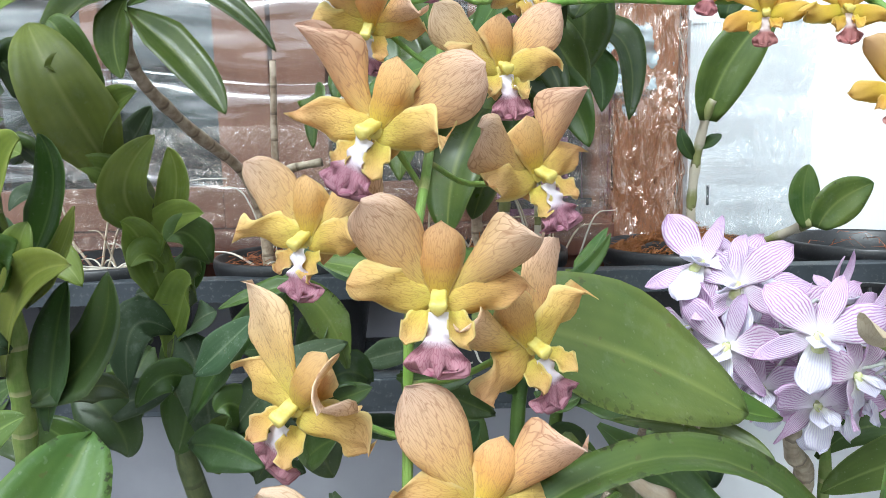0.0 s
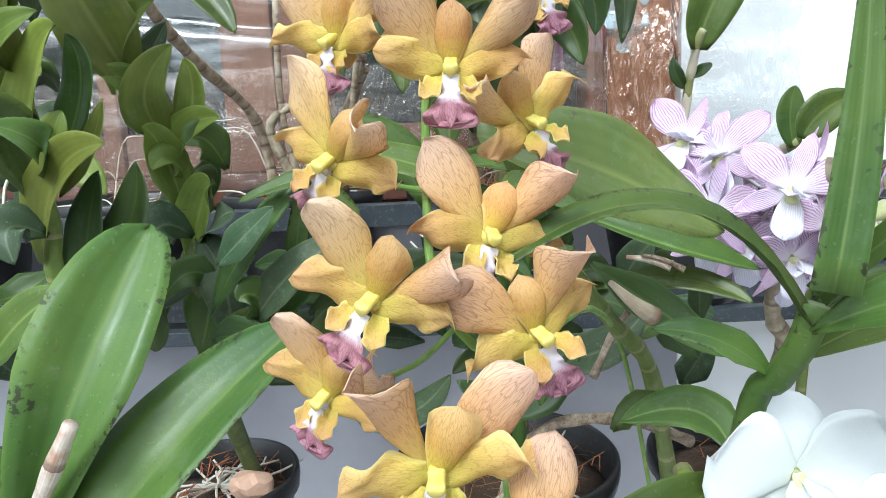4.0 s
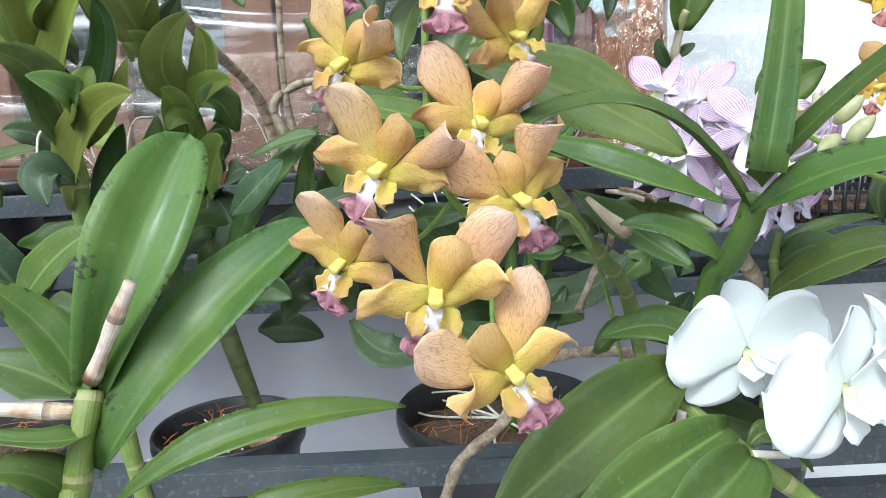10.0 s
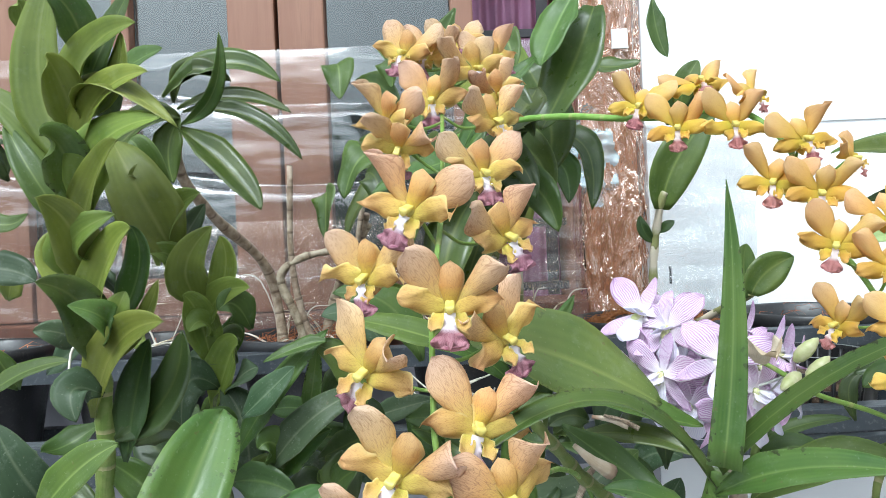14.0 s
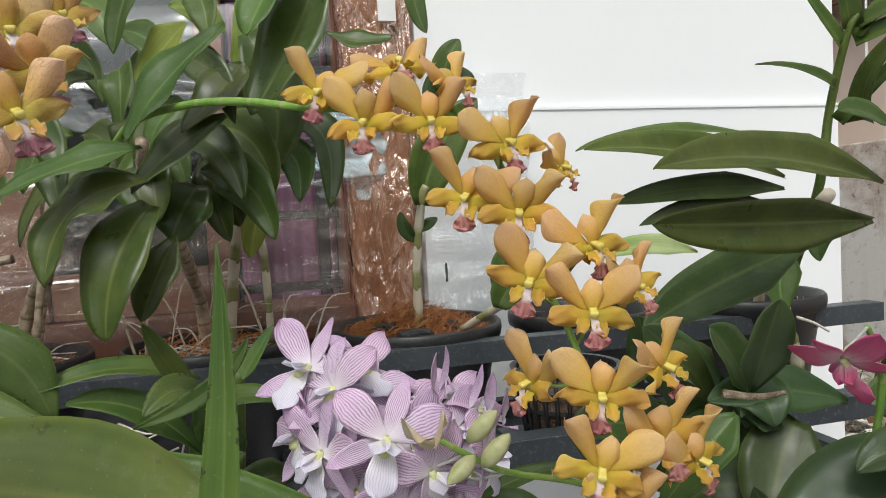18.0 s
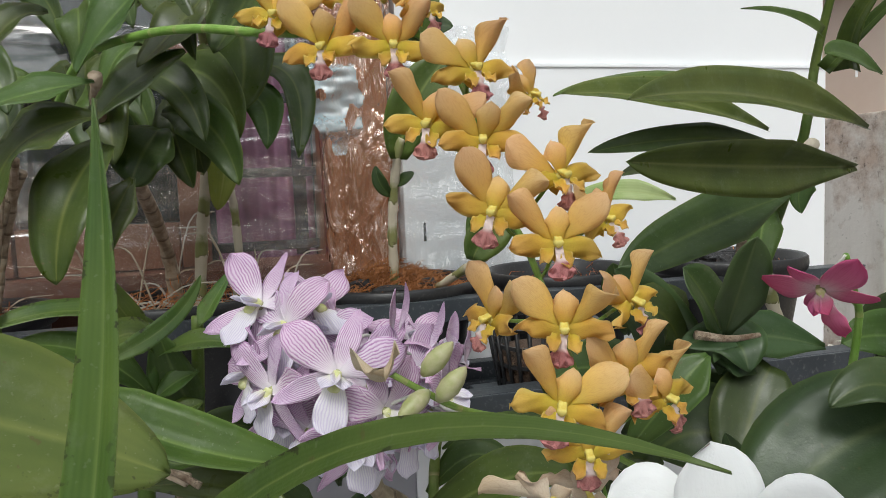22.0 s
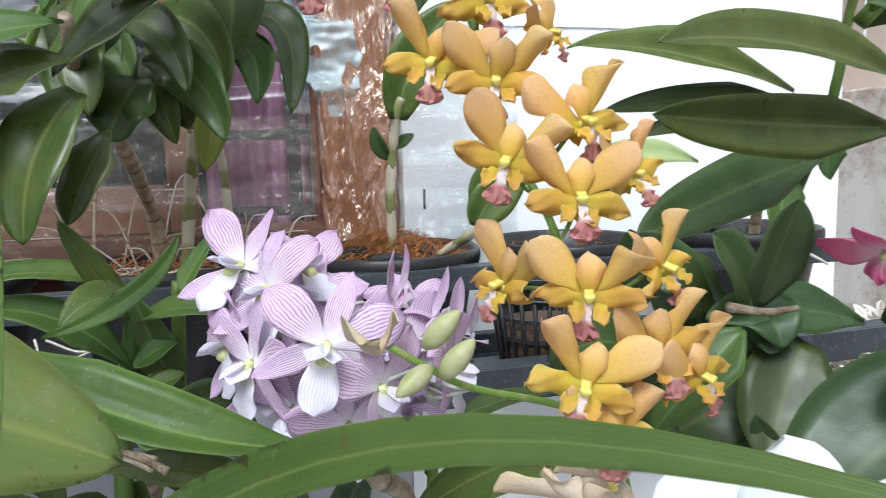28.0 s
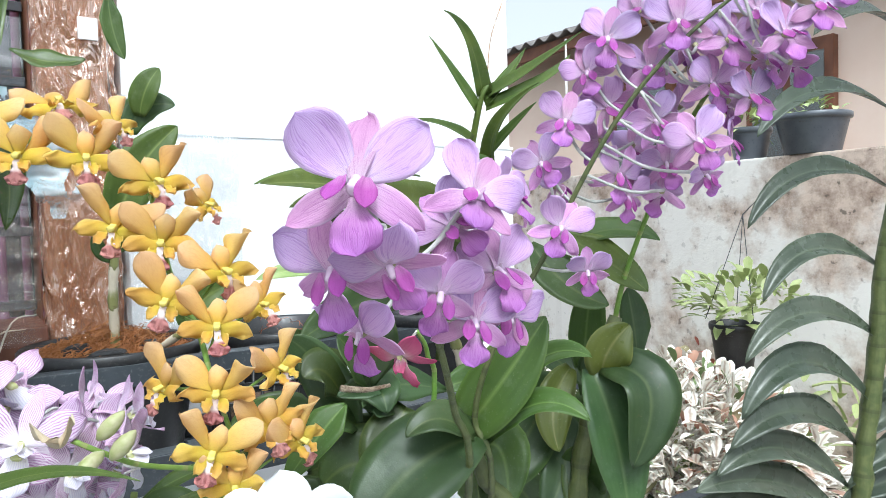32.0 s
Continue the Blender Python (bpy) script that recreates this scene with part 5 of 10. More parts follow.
leaf(spotted_orchid, LEAF_DARK, (0.0891, 0.4468, 0.7827), (0.0466, 0.4402, 0.7451), (-0.0020, 0.4429, 0.7610), 0.0404, (0.03, -0.68, 0.73), 0.2, 'lance')
leaf(spotted_orchid, LEAF_GREY, (0.0393, 0.4969, 0.7792), (0.0886, 0.4452, 0.7739), (0.1398, 0.4510, 0.8065), 0.0449, (0.04, -0.57, 0.82), 0.2, 'lance')
leaf(spotted_orchid, LEAF_GREY, (-0.0868, 0.4727, 0.7575), (-0.0483, 0.4387, 0.7369), (-0.0065, 0.4914, 0.7478), 0.0404, (0.04, -0.45, 0.89), 0.2, 'lance')

strap_orchid = thing('strap_leaf_orchid', (0.1000, 0.2600, 0.5000), 'orchid shoot with long arching strap leaves', 'orchid', 'potted orchids')
tube(strap_orchid, 'shoot_stem', LEAF_BRIGHT, 0.0053, 0.0055, (0.1100, 0.2700, 0.6200), (0.1110, 0.2192, 0.8167), (0.1160, 0.2040, 0.8459), (0.1181, 0.1927, 0.8622), (0.1215, 0.1893, 0.8775))
leaf(strap_orchid, LEAF_BRIGHT, (0.1193, 0.1881, 0.8709), (0.0655, 0.1779, 0.9173), (-0.0038, 0.1575, 0.8937), 0.0133, (0.15, -0.44, 0.88), 0.35, 'strap')
leaf(strap_orchid, LEAF_BRIGHT, (0.1116, 0.1623, 0.8889), (0.1218, 0.1696, 0.9518), (0.1239, 0.1759, 1.0134), 0.0151, (-0.40, -0.91, 0.11), 0.35, 'blade')
leaf(strap_orchid, LEAF_BRIGHT, (0.1152, 0.1773, 0.8843), (0.1630, 0.1300, 0.9430), (0.2060, 0.0720, 0.9580), 0.0101, (-0.27, -0.70, 0.66), 0.35, 'blade')
leaf(strap_orchid, LEAF_BRIGHT, (0.1133, 0.1775, 0.8720), (0.1372, 0.1521, 0.8909), (0.1665, 0.1219, 0.8976), 0.0183, (0.03, -0.79, 0.62), 0.3, 'lance')
leaf(strap_orchid, LEAF_BRIGHT, (0.1148, 0.2040, 0.8460), (0.0948, 0.2068, 0.8615), (0.0711, 0.2124, 0.8650), 0.0152, (0.03, -0.68, 0.73), 0.25, 'lance')

white_orchid = thing('white_orchid', (0.1600, 0.3200, 0.5000), 'orchid with large round white flowers over glossy leaves', 'orchid', 'potted orchids')
tube(white_orchid, 'flower_stem', STEM_GREEN, 0.0013, 0.0010, (0.1745, 0.2434, 0.7256), (0.1700, 0.2394, 0.7613), (0.1557, 0.2336, 0.7861), (0.1319, 0.2363, 0.7966))
flower(white_orchid, 'white', (0.1290, 0.2120, 0.8020), 4, -4, 4, 1.00, 0, stalk=(0.1319, 0.2363, 0.7966))
flower(white_orchid, 'white', (0.1560, 0.1800, 0.7950), 20, -4, 0, 1.10, 1, stalk=(0.1557, 0.2336, 0.7861))
flower(white_orchid, 'white', (0.1910, 0.2000, 0.8030), 48, 18, -8, 0.85, 0, stalk=(0.1700, 0.2394, 0.7613))
tube(white_orchid, 'flower_stem', STEM_GREEN, 0.0018, 0.0013, (0.3413, 0.2138, 0.7632), (0.3270, 0.2044, 0.8180), (0.3056, 0.1972, 0.8577))
flower(white_orchid, 'white', (0.2906, 0.1841, 0.8738), -30, 11, 0, 1.02, 1, stalk=(0.3056, 0.1972, 0.8577))
tube(white_orchid, 'cane', CANE_GREEN, 0.0044, 0.0042, (0.0980, 0.2540, 0.7835), (0.1009, 0.2277, 0.7781), (0.1135, 0.2104, 0.7663), (0.1269, 0.1936, 0.7573), (0.1529, 0.1851, 0.7377), joint=34)
tube(white_orchid, 'root_stub', ROOT, 0.0024, 0.0016, (0.1012, 0.2167, 0.7735), (0.0998, 0.2158, 0.7683), (0.0951, 0.2102, 0.7655))
tube(white_orchid, 'root_stub', ROOT, 0.0023, 0.0015, (0.1168, 0.1994, 0.7617), (0.1139, 0.1990, 0.7591), (0.1076, 0.1939, 0.7590))
tube(white_orchid, 'root_stub', ROOT, 0.0022, 0.0015, (0.1246, 0.1943, 0.7611), (0.1335, 0.1942, 0.7606), (0.1384, 0.1895, 0.7626))
leaf(white_orchid, LEAF_MID, (0.0997, 0.2203, 0.7937), (0.0543, 0.1964, 0.7734), (0.0065, 0.1714, 0.7468), 0.0423, (0.13, -0.74, 0.66), 0.42, 'oval')
leaf(white_orchid, LEAF_MID, (0.1174, 0.2012, 0.7716), (0.0764, 0.1791, 0.7617), (0.0330, 0.1563, 0.7473), 0.0319, (0.13, -0.74, 0.66), 0.42, 'oval')
leaf(white_orchid, LEAF_MID, (0.1225, 0.1896, 0.7635), (0.1013, 0.1730, 0.7555), (0.0703, 0.1559, 0.7453), 0.0325, (0.13, -0.79, 0.60), 0.42, 'oval')
leaf(white_orchid, LEAF_DARK, (0.1085, 0.2222, 0.7756), (0.1303, 0.2253, 0.7644), (0.1650, 0.2280, 0.7510), 0.0260, (0.03, -0.68, 0.73), 0.25, 'lance')
leaf(white_orchid, LEAF_MID, (0.1244, 0.1994, 0.7613), (0.1374, 0.2006, 0.7680), (0.1541, 0.1974, 0.7497), 0.0126, (0.04, -0.57, 0.82), 0.2, 'lance')
leaf(white_orchid, LEAF_MID, (0.1388, 0.2919, 0.7680), (0.1269, 0.3153, 0.7856), (0.0854, 0.3145, 0.7811), 0.0308, (0.03, -0.68, 0.73), 0.25, 'lance')

cane_orchid = thing('cane_orchid', (-0.2600, 0.4500, 0.5000), 'tall jointed orchid cane crowded with folded olive leaves', 'orchid', 'potted orchids')
tube(cane_orchid, 'cane', CANE_GREEN, 0.0079, 0.0059, (-0.2600, 0.4500, 0.5600), (-0.2857, 0.4457, 0.7636), (-0.2789, 0.4348, 0.8451), (-0.2804, 0.4341, 0.9184), (-0.2852, 0.4334, 0.9827), (-0.2907, 0.4328, 1.0516), (-0.2863, 0.4319, 1.1337), (-0.2826, 0.4312, 1.2021), (-0.2787, 0.4306, 1.2568), joint=30)
leaf(cane_orchid, LEAF_OLIVE, (-0.2916, 0.4226, 1.0641), (-0.2648, 0.4019, 1.1251), (-0.1879, 0.3719, 1.0841), 0.0324, (0.25, -0.64, 0.72), 0.35, 'lance')
leaf(cane_orchid, LEAF_OLIVE, (-0.2806, 0.4231, 1.0186), (-0.2610, 0.4024, 1.0751), (-0.1997, 0.3719, 1.0913), 0.0411, (0.34, -0.85, 0.40), 0.35, 'lance')
leaf(cane_orchid, LEAF_OLIVE, (-0.2851, 0.4227, 1.0592), (-0.3124, 0.4220, 1.1371), (-0.2950, 0.4210, 1.2260), 0.0449, (0.00, -1.00, 0.09), 0.3, 'lance')
leaf(cane_orchid, LEAF_MID, (-0.2782, 0.4220, 1.1218), (-0.2618, 0.4215, 1.1591), (-0.2369, 0.4209, 1.2049), 0.0292, (-0.21, -0.96, 0.21), 0.3, 'lance')
leaf(cane_orchid, LEAF_OLIVE, (-0.2858, 0.4422, 1.1082), (-0.2535, 0.4218, 1.1294), (-0.2468, 0.4213, 1.1704), 0.0247, (-0.21, -0.96, 0.21), 0.3, 'lance')
leaf(cane_orchid, LEAF_OLIVE, (-0.2901, 0.4228, 1.0505), (-0.3234, 0.4224, 1.0995), (-0.3664, 0.4223, 1.1355), 0.0314, (0.31, -0.91, 0.28), 0.3, 'lance')
leaf(cane_orchid, LEAF_MID, (-0.2878, 0.4232, 1.0100), (-0.3076, 0.4028, 1.0538), (-0.3412, 0.4225, 1.1027), 0.0259, (0.31, -0.91, 0.28), 0.3, 'lance')
leaf(cane_orchid, LEAF_OLIVE, (-0.2830, 0.4235, 0.9738), (-0.2843, 0.4032, 1.0040), (-0.2452, 0.3928, 1.0247), 0.0367, (0.22, -0.90, 0.38), 0.5, 'lance')
leaf(cane_orchid, LEAF_OLIVE, (-0.2857, 0.4236, 0.9649), (-0.3067, 0.4235, 0.9930), (-0.3046, 0.4232, 1.0154), 0.0314, (0.22, -0.96, 0.19), 0.5, 'lance')
leaf(cane_orchid, LEAF_BRIGHT, (-0.2723, 0.4240, 0.9215), (-0.2547, 0.3937, 0.9445), (-0.2730, 0.3736, 0.9588), 0.0318, (0.13, -0.80, 0.58), 0.3, 'lance')
leaf(cane_orchid, LEAF_OLIVE, (-0.2702, 0.4240, 0.9192), (-0.2528, 0.4036, 0.9469), (-0.2444, 0.4034, 0.9659), 0.0259, (0.11, -0.97, 0.20), 0.4, 'lance')
leaf(cane_orchid, LEAF_OLIVE, (-0.2639, 0.4241, 0.9098), (-0.2412, 0.4237, 0.9401), (-0.2269, 0.4232, 0.9730), 0.0202, (-0.30, -0.93, 0.21), 0.3, 'lance')
leaf(cane_orchid, LEAF_MID, (-0.2769, 0.4440, 0.9261), (-0.2507, 0.4433, 0.9806), (-0.2557, 0.4429, 1.0181), 0.0325, (-0.31, -0.94, 0.11), 0.3, 'lance')
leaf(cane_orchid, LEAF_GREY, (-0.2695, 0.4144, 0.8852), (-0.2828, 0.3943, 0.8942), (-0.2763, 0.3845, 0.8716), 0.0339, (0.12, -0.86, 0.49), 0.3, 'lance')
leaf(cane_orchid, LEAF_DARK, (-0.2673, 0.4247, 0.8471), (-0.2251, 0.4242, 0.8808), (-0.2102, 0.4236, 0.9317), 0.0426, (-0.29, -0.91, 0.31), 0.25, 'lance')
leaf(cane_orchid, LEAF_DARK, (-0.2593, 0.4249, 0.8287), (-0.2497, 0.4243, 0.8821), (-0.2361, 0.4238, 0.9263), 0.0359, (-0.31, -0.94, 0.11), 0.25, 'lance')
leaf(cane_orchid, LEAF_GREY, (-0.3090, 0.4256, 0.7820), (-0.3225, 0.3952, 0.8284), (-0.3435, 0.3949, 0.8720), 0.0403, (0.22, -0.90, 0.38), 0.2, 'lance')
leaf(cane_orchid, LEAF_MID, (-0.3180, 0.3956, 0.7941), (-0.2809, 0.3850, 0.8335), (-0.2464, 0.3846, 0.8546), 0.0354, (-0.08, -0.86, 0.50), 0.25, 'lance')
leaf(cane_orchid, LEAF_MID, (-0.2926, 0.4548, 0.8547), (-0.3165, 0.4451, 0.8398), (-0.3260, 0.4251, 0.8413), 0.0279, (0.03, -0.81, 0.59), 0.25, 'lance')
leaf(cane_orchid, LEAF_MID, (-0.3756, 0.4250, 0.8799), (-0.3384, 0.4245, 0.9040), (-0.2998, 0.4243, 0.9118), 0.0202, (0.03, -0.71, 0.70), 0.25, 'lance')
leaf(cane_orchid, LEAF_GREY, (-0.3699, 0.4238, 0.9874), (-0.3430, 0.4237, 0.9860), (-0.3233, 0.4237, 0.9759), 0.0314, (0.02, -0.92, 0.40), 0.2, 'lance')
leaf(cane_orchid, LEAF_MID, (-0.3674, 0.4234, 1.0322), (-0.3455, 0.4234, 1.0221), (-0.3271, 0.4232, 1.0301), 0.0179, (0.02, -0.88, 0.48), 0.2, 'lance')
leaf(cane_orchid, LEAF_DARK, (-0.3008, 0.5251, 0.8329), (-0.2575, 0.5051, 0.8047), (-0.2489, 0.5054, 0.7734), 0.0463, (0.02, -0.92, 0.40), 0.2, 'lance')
leaf(cane_orchid, LEAF_MID, (-0.2526, 0.4754, 0.7742), (-0.2757, 0.4753, 0.8000), (-0.2993, 0.4752, 0.8159), 0.0343, (0.02, -0.92, 0.40), 0.2, 'lance')
leaf(cane_orchid, LEAF_BRIGHT, (-0.2773, 0.4238, 1.1402), (-0.2746, 0.4014, 1.1796), (-0.2930, 0.3713, 1.1981), 0.0329, (0.31, -0.92, 0.23), 0.5, 'lance')
leaf(cane_orchid, LEAF_OLIVE, (-0.2879, 0.4242, 1.1101), (-0.2637, 0.4016, 1.1496), (-0.2146, 0.3712, 1.1603), 0.0378, (-0.30, -0.92, 0.26), 0.5, 'lance')
leaf(cane_orchid, LEAF_OLIVE, (-0.2806, 0.4244, 1.0791), (-0.2832, 0.4020, 1.1216), (-0.2794, 0.3718, 1.1394), 0.0367, (0.31, -0.92, 0.23), 0.5, 'lance')
leaf(cane_orchid, LEAF_OLIVE, (-0.2912, 0.4248, 1.0490), (-0.2615, 0.4020, 1.1096), (-0.2078, 0.3716, 1.1251), 0.0352, (-0.30, -0.92, 0.26), 0.5, 'lance')
leaf(cane_orchid, LEAF_BRIGHT, (-0.2839, 0.4251, 1.0179), (-0.2845, 0.4025, 1.0707), (-0.2864, 0.3724, 1.0829), 0.0421, (0.31, -0.92, 0.23), 0.5, 'lance')
leaf(cane_orchid, LEAF_OLIVE, (-0.2933, 0.4254, 0.9878), (-0.2659, 0.4027, 1.0485), (-0.2322, 0.3722, 1.0765), 0.0339, (-0.30, -0.92, 0.26), 0.5, 'lance')
leaf(cane_orchid, LEAF_OLIVE, (-0.2819, 0.4257, 0.9565), (-0.2803, 0.4031, 1.0097), (-0.2918, 0.3729, 1.0376), 0.0406, (0.31, -0.92, 0.23), 0.5, 'lance')
leaf(cane_orchid, LEAF_OLIVE, (-0.2884, 0.4260, 0.9262), (-0.2581, 0.4032, 0.9884), (-0.2254, 0.3728, 1.0128), 0.0387, (-0.30, -0.92, 0.26), 0.5, 'lance')
leaf(cane_orchid, LEAF_BRIGHT, (-0.2772, 0.4263, 0.8949), (-0.2752, 0.4037, 0.9520), (-0.2954, 0.3736, 0.9766), 0.0419, (0.31, -0.92, 0.23), 0.5, 'lance')
leaf(cane_orchid, LEAF_OLIVE, (-0.2839, 0.4267, 0.8646), (-0.2543, 0.4039, 0.9238), (-0.2051, 0.3734, 0.9440), 0.0418, (-0.30, -0.92, 0.26), 0.5, 'lance')
leaf(cane_orchid, LEAF_OLIVE, (-0.2671, 0.5380, 1.0175), (-0.2704, 0.5226, 1.0593), (-0.2799, 0.5026, 1.0674), 0.0340, (0.31, -0.92, 0.23), 0.5, 'lance')
leaf(cane_orchid, LEAF_OLIVE, (-0.2704, 0.5384, 0.9829), (-0.2528, 0.5228, 1.0269), (-0.2167, 0.5024, 1.0483), 0.0421, (-0.30, -0.92, 0.26), 0.5, 'lance')
leaf(cane_orchid, LEAF_OLIVE, (-0.2423, 0.5386, 0.9466), (-0.2472, 0.5232, 0.9863), (-0.2668, 0.5032, 0.9971), 0.0342, (0.31, -0.92, 0.23), 0.5, 'lance')
leaf(cane_orchid, LEAF_OLIVE, (-0.2330, 0.5389, 0.9113), (-0.2114, 0.5234, 0.9503), (-0.1756, 0.5031, 0.9600), 0.0356, (-0.30, -0.92, 0.26), 0.5, 'lance')
leaf(cane_orchid, LEAF_OLIVE, (-0.2231, 0.5392, 0.8760), (-0.2291, 0.5237, 0.9319), (-0.2363, 0.5035, 0.9556), 0.0373, (0.31, -0.92, 0.23), 0.5, 'lance')
leaf(cane_orchid, LEAF_OLIVE, (-0.2252, 0.5396, 0.8414), (-0.2039, 0.5239, 0.8930), (-0.1892, 0.5037, 0.9081), 0.0444, (-0.30, -0.92, 0.26), 0.5, 'lance')
tube(cane_orchid, 'air_root', ROOT, 0.0013, 0.0009, (-0.2853, 0.4240, 0.9312), (-0.2918, 0.4141, 0.9217), (-0.2905, 0.4043, 0.9057))

olive_orchid = thing('cane_orchid', (-0.1900, 0.6000, 0.5000), 'orchid cane with broad drooping olive leaves', 'orchid', 'potted orchids')
tube(olive_orchid, 'cane', STEM_DARK, 0.0085, 0.0070, (-0.1900, 0.6000, 0.5600), (-0.2184, 0.5455, 0.7469), (-0.2198, 0.5447, 0.8236), (-0.2199, 0.5442, 0.8728), (-0.2268, 0.5437, 0.9279), (-0.2302, 0.5433, 0.9664), (-0.2513, 0.5431, 1.0004), (-0.2754, 0.5529, 1.0351), joint=30)
leaf(olive_orchid, LEAF_OLIVE, (-0.2462, 0.5333, 0.9784), (-0.2692, 0.5027, 1.0472), (-0.3058, 0.5323, 1.1029), 0.0617, (0.32, -0.93, 0.18), 0.35, 'lance')
leaf(olive_orchid, LEAF_OLIVE, (-0.2249, 0.5335, 0.9422), (-0.2363, 0.5132, 0.9783), (-0.2102, 0.5127, 1.0177), 0.0418, (0.32, -0.93, 0.18), 0.5, 'lance')
leaf(olive_orchid, LEAF_OLIVE, (-0.2216, 0.5336, 0.9340), (-0.2058, 0.5331, 0.9763), (-0.2095, 0.5328, 1.0088), 0.0323, (-0.21, -0.96, 0.21), 0.4, 'lance')
leaf(olive_orchid, LEAF_OLIVE, (-0.2174, 0.5338, 0.9122), (-0.2232, 0.5137, 0.9306), (-0.2332, 0.5038, 0.9218), 0.0313, (0.03, -0.81, 0.59), 0.4, 'lance')
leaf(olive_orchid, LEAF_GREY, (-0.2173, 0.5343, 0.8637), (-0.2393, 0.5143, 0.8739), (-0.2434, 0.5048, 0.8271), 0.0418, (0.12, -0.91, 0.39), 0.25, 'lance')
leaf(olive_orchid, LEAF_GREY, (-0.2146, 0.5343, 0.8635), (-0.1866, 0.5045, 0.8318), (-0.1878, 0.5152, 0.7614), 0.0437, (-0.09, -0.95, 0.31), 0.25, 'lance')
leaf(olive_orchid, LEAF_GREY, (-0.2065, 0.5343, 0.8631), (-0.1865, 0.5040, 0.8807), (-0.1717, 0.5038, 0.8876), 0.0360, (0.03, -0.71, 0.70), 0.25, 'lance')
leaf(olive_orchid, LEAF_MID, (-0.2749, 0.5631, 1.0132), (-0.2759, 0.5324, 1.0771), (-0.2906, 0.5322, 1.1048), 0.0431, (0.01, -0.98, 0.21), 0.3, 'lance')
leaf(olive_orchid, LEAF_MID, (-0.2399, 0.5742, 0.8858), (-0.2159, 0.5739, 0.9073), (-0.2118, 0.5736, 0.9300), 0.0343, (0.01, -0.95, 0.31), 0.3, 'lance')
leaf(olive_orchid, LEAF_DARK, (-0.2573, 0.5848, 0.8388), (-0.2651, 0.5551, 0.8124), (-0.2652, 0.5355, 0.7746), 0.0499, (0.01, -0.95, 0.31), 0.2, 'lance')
leaf(olive_orchid, LEAF_MID, (-0.2079, 0.5545, 0.8426), (-0.2097, 0.5349, 0.8040), (-0.2228, 0.5354, 0.7615), 0.0485, (0.01, -0.95, 0.31), 0.2, 'lance')

star_orchid = thing('cane_orchid', (-0.2700, 0.9300, 0.6600), 'orchid on a bare grey cane with narrow dark leaves', 'orchid', 'potted orchids')
tube(star_orchid, 'cane', CANE_PALE, 0.0088, 0.0059, (-0.2500, 0.9500, 0.7000), (-0.2392, 0.9349, 0.8223), (-0.2553, 0.9235, 0.9620), (-0.2914, 0.8030, 1.0359), (-0.3019, 0.7025, 1.0863), (-0.2950, 0.6719, 1.1349), joint=26)
tube(star_orchid, 'cane', CANE_PALE, 0.0076, 0.0050, (-0.1995, 0.9047, 0.8166), (-0.2085, 0.9041, 0.8844), (-0.2342, 0.9035, 0.9531), (-0.2033, 0.9031, 0.9809), (-0.1565, 0.9027, 0.9910), joint=26)
tube(star_orchid, 'cane', CANE_PALE, 0.0059, 0.0042, (-0.1650, 0.9044, 0.8316), (-0.1963, 0.9041, 0.8753), (-0.2161, 0.9032, 0.9774), (-0.2126, 0.9017, 1.1202))
tube(star_orchid, 'cane', CANE_PALE, 0.0045, 0.0036, (-0.1343, 0.8739, 0.8672), (-0.1092, 0.8721, 1.0292), (-0.0902, 0.8711, 1.1098))
leaf(star_orchid, LEAF_CROWN, (-0.2892, 0.6619, 1.1380), (-0.2287, 0.6321, 1.0871), (-0.1880, 0.6124, 1.0371), 0.0457, (0.32, -0.87, 0.38), 0.62, 'lance')
leaf(star_orchid, LEAF_CROWN, (-0.2837, 0.6617, 1.1551), (-0.2048, 0.6414, 1.1437), (-0.1453, 0.6316, 1.0913), 0.0298, (0.03, -0.81, 0.59), 0.62, 'lance')
leaf(star_orchid, LEAF_CROWN, (-0.2900, 0.6617, 1.1587), (-0.2217, 0.6612, 1.1692), (-0.1608, 0.6611, 1.1498), 0.0285, (0.03, -0.81, 0.59), 0.62, 'lance')
leaf(star_orchid, LEAF_CROWN, (-0.3054, 0.6616, 1.1724), (-0.2357, 0.6609, 1.2087), (-0.1712, 0.6608, 1.1846), 0.0407, (0.02, -0.87, 0.50), 0.62, 'lance')
leaf(star_orchid, LEAF_BRIGHT, (-0.2878, 0.6619, 1.1405), (-0.2393, 0.6313, 1.1684), (-0.2272, 0.6206, 1.2316), 0.0211, (0.59, -0.79, 0.16), 0.5, 'lance')
leaf(star_orchid, LEAF_CROWN, (-0.2873, 0.6618, 1.1489), (-0.3329, 0.6621, 1.1417), (-0.3971, 0.6830, 1.0892), 0.0475, (-0.19, -0.89, 0.42), 0.62, 'lance')
leaf(star_orchid, LEAF_MID, (-0.2873, 0.6618, 1.1489), (-0.3021, 0.6622, 1.1142), (-0.2977, 0.6626, 1.0752), 0.0387, (0.01, -0.95, 0.31), 0.3, 'lance')
leaf(star_orchid, LEAF_CROWN, (-0.3001, 0.6816, 1.1700), (-0.2715, 0.6611, 1.2029), (-0.2271, 0.6610, 1.1876), 0.0339, (0.02, -0.92, 0.40), 0.62, 'lance')
leaf(olive_orchid, LEAF_OLIVE, (-0.4017, 0.5658, 1.2149), (-0.3931, 0.5456, 1.2342), (-0.3909, 0.5355, 1.2404), 0.0250, (0.29, -0.95, 0.14), 0.3, 'lance')
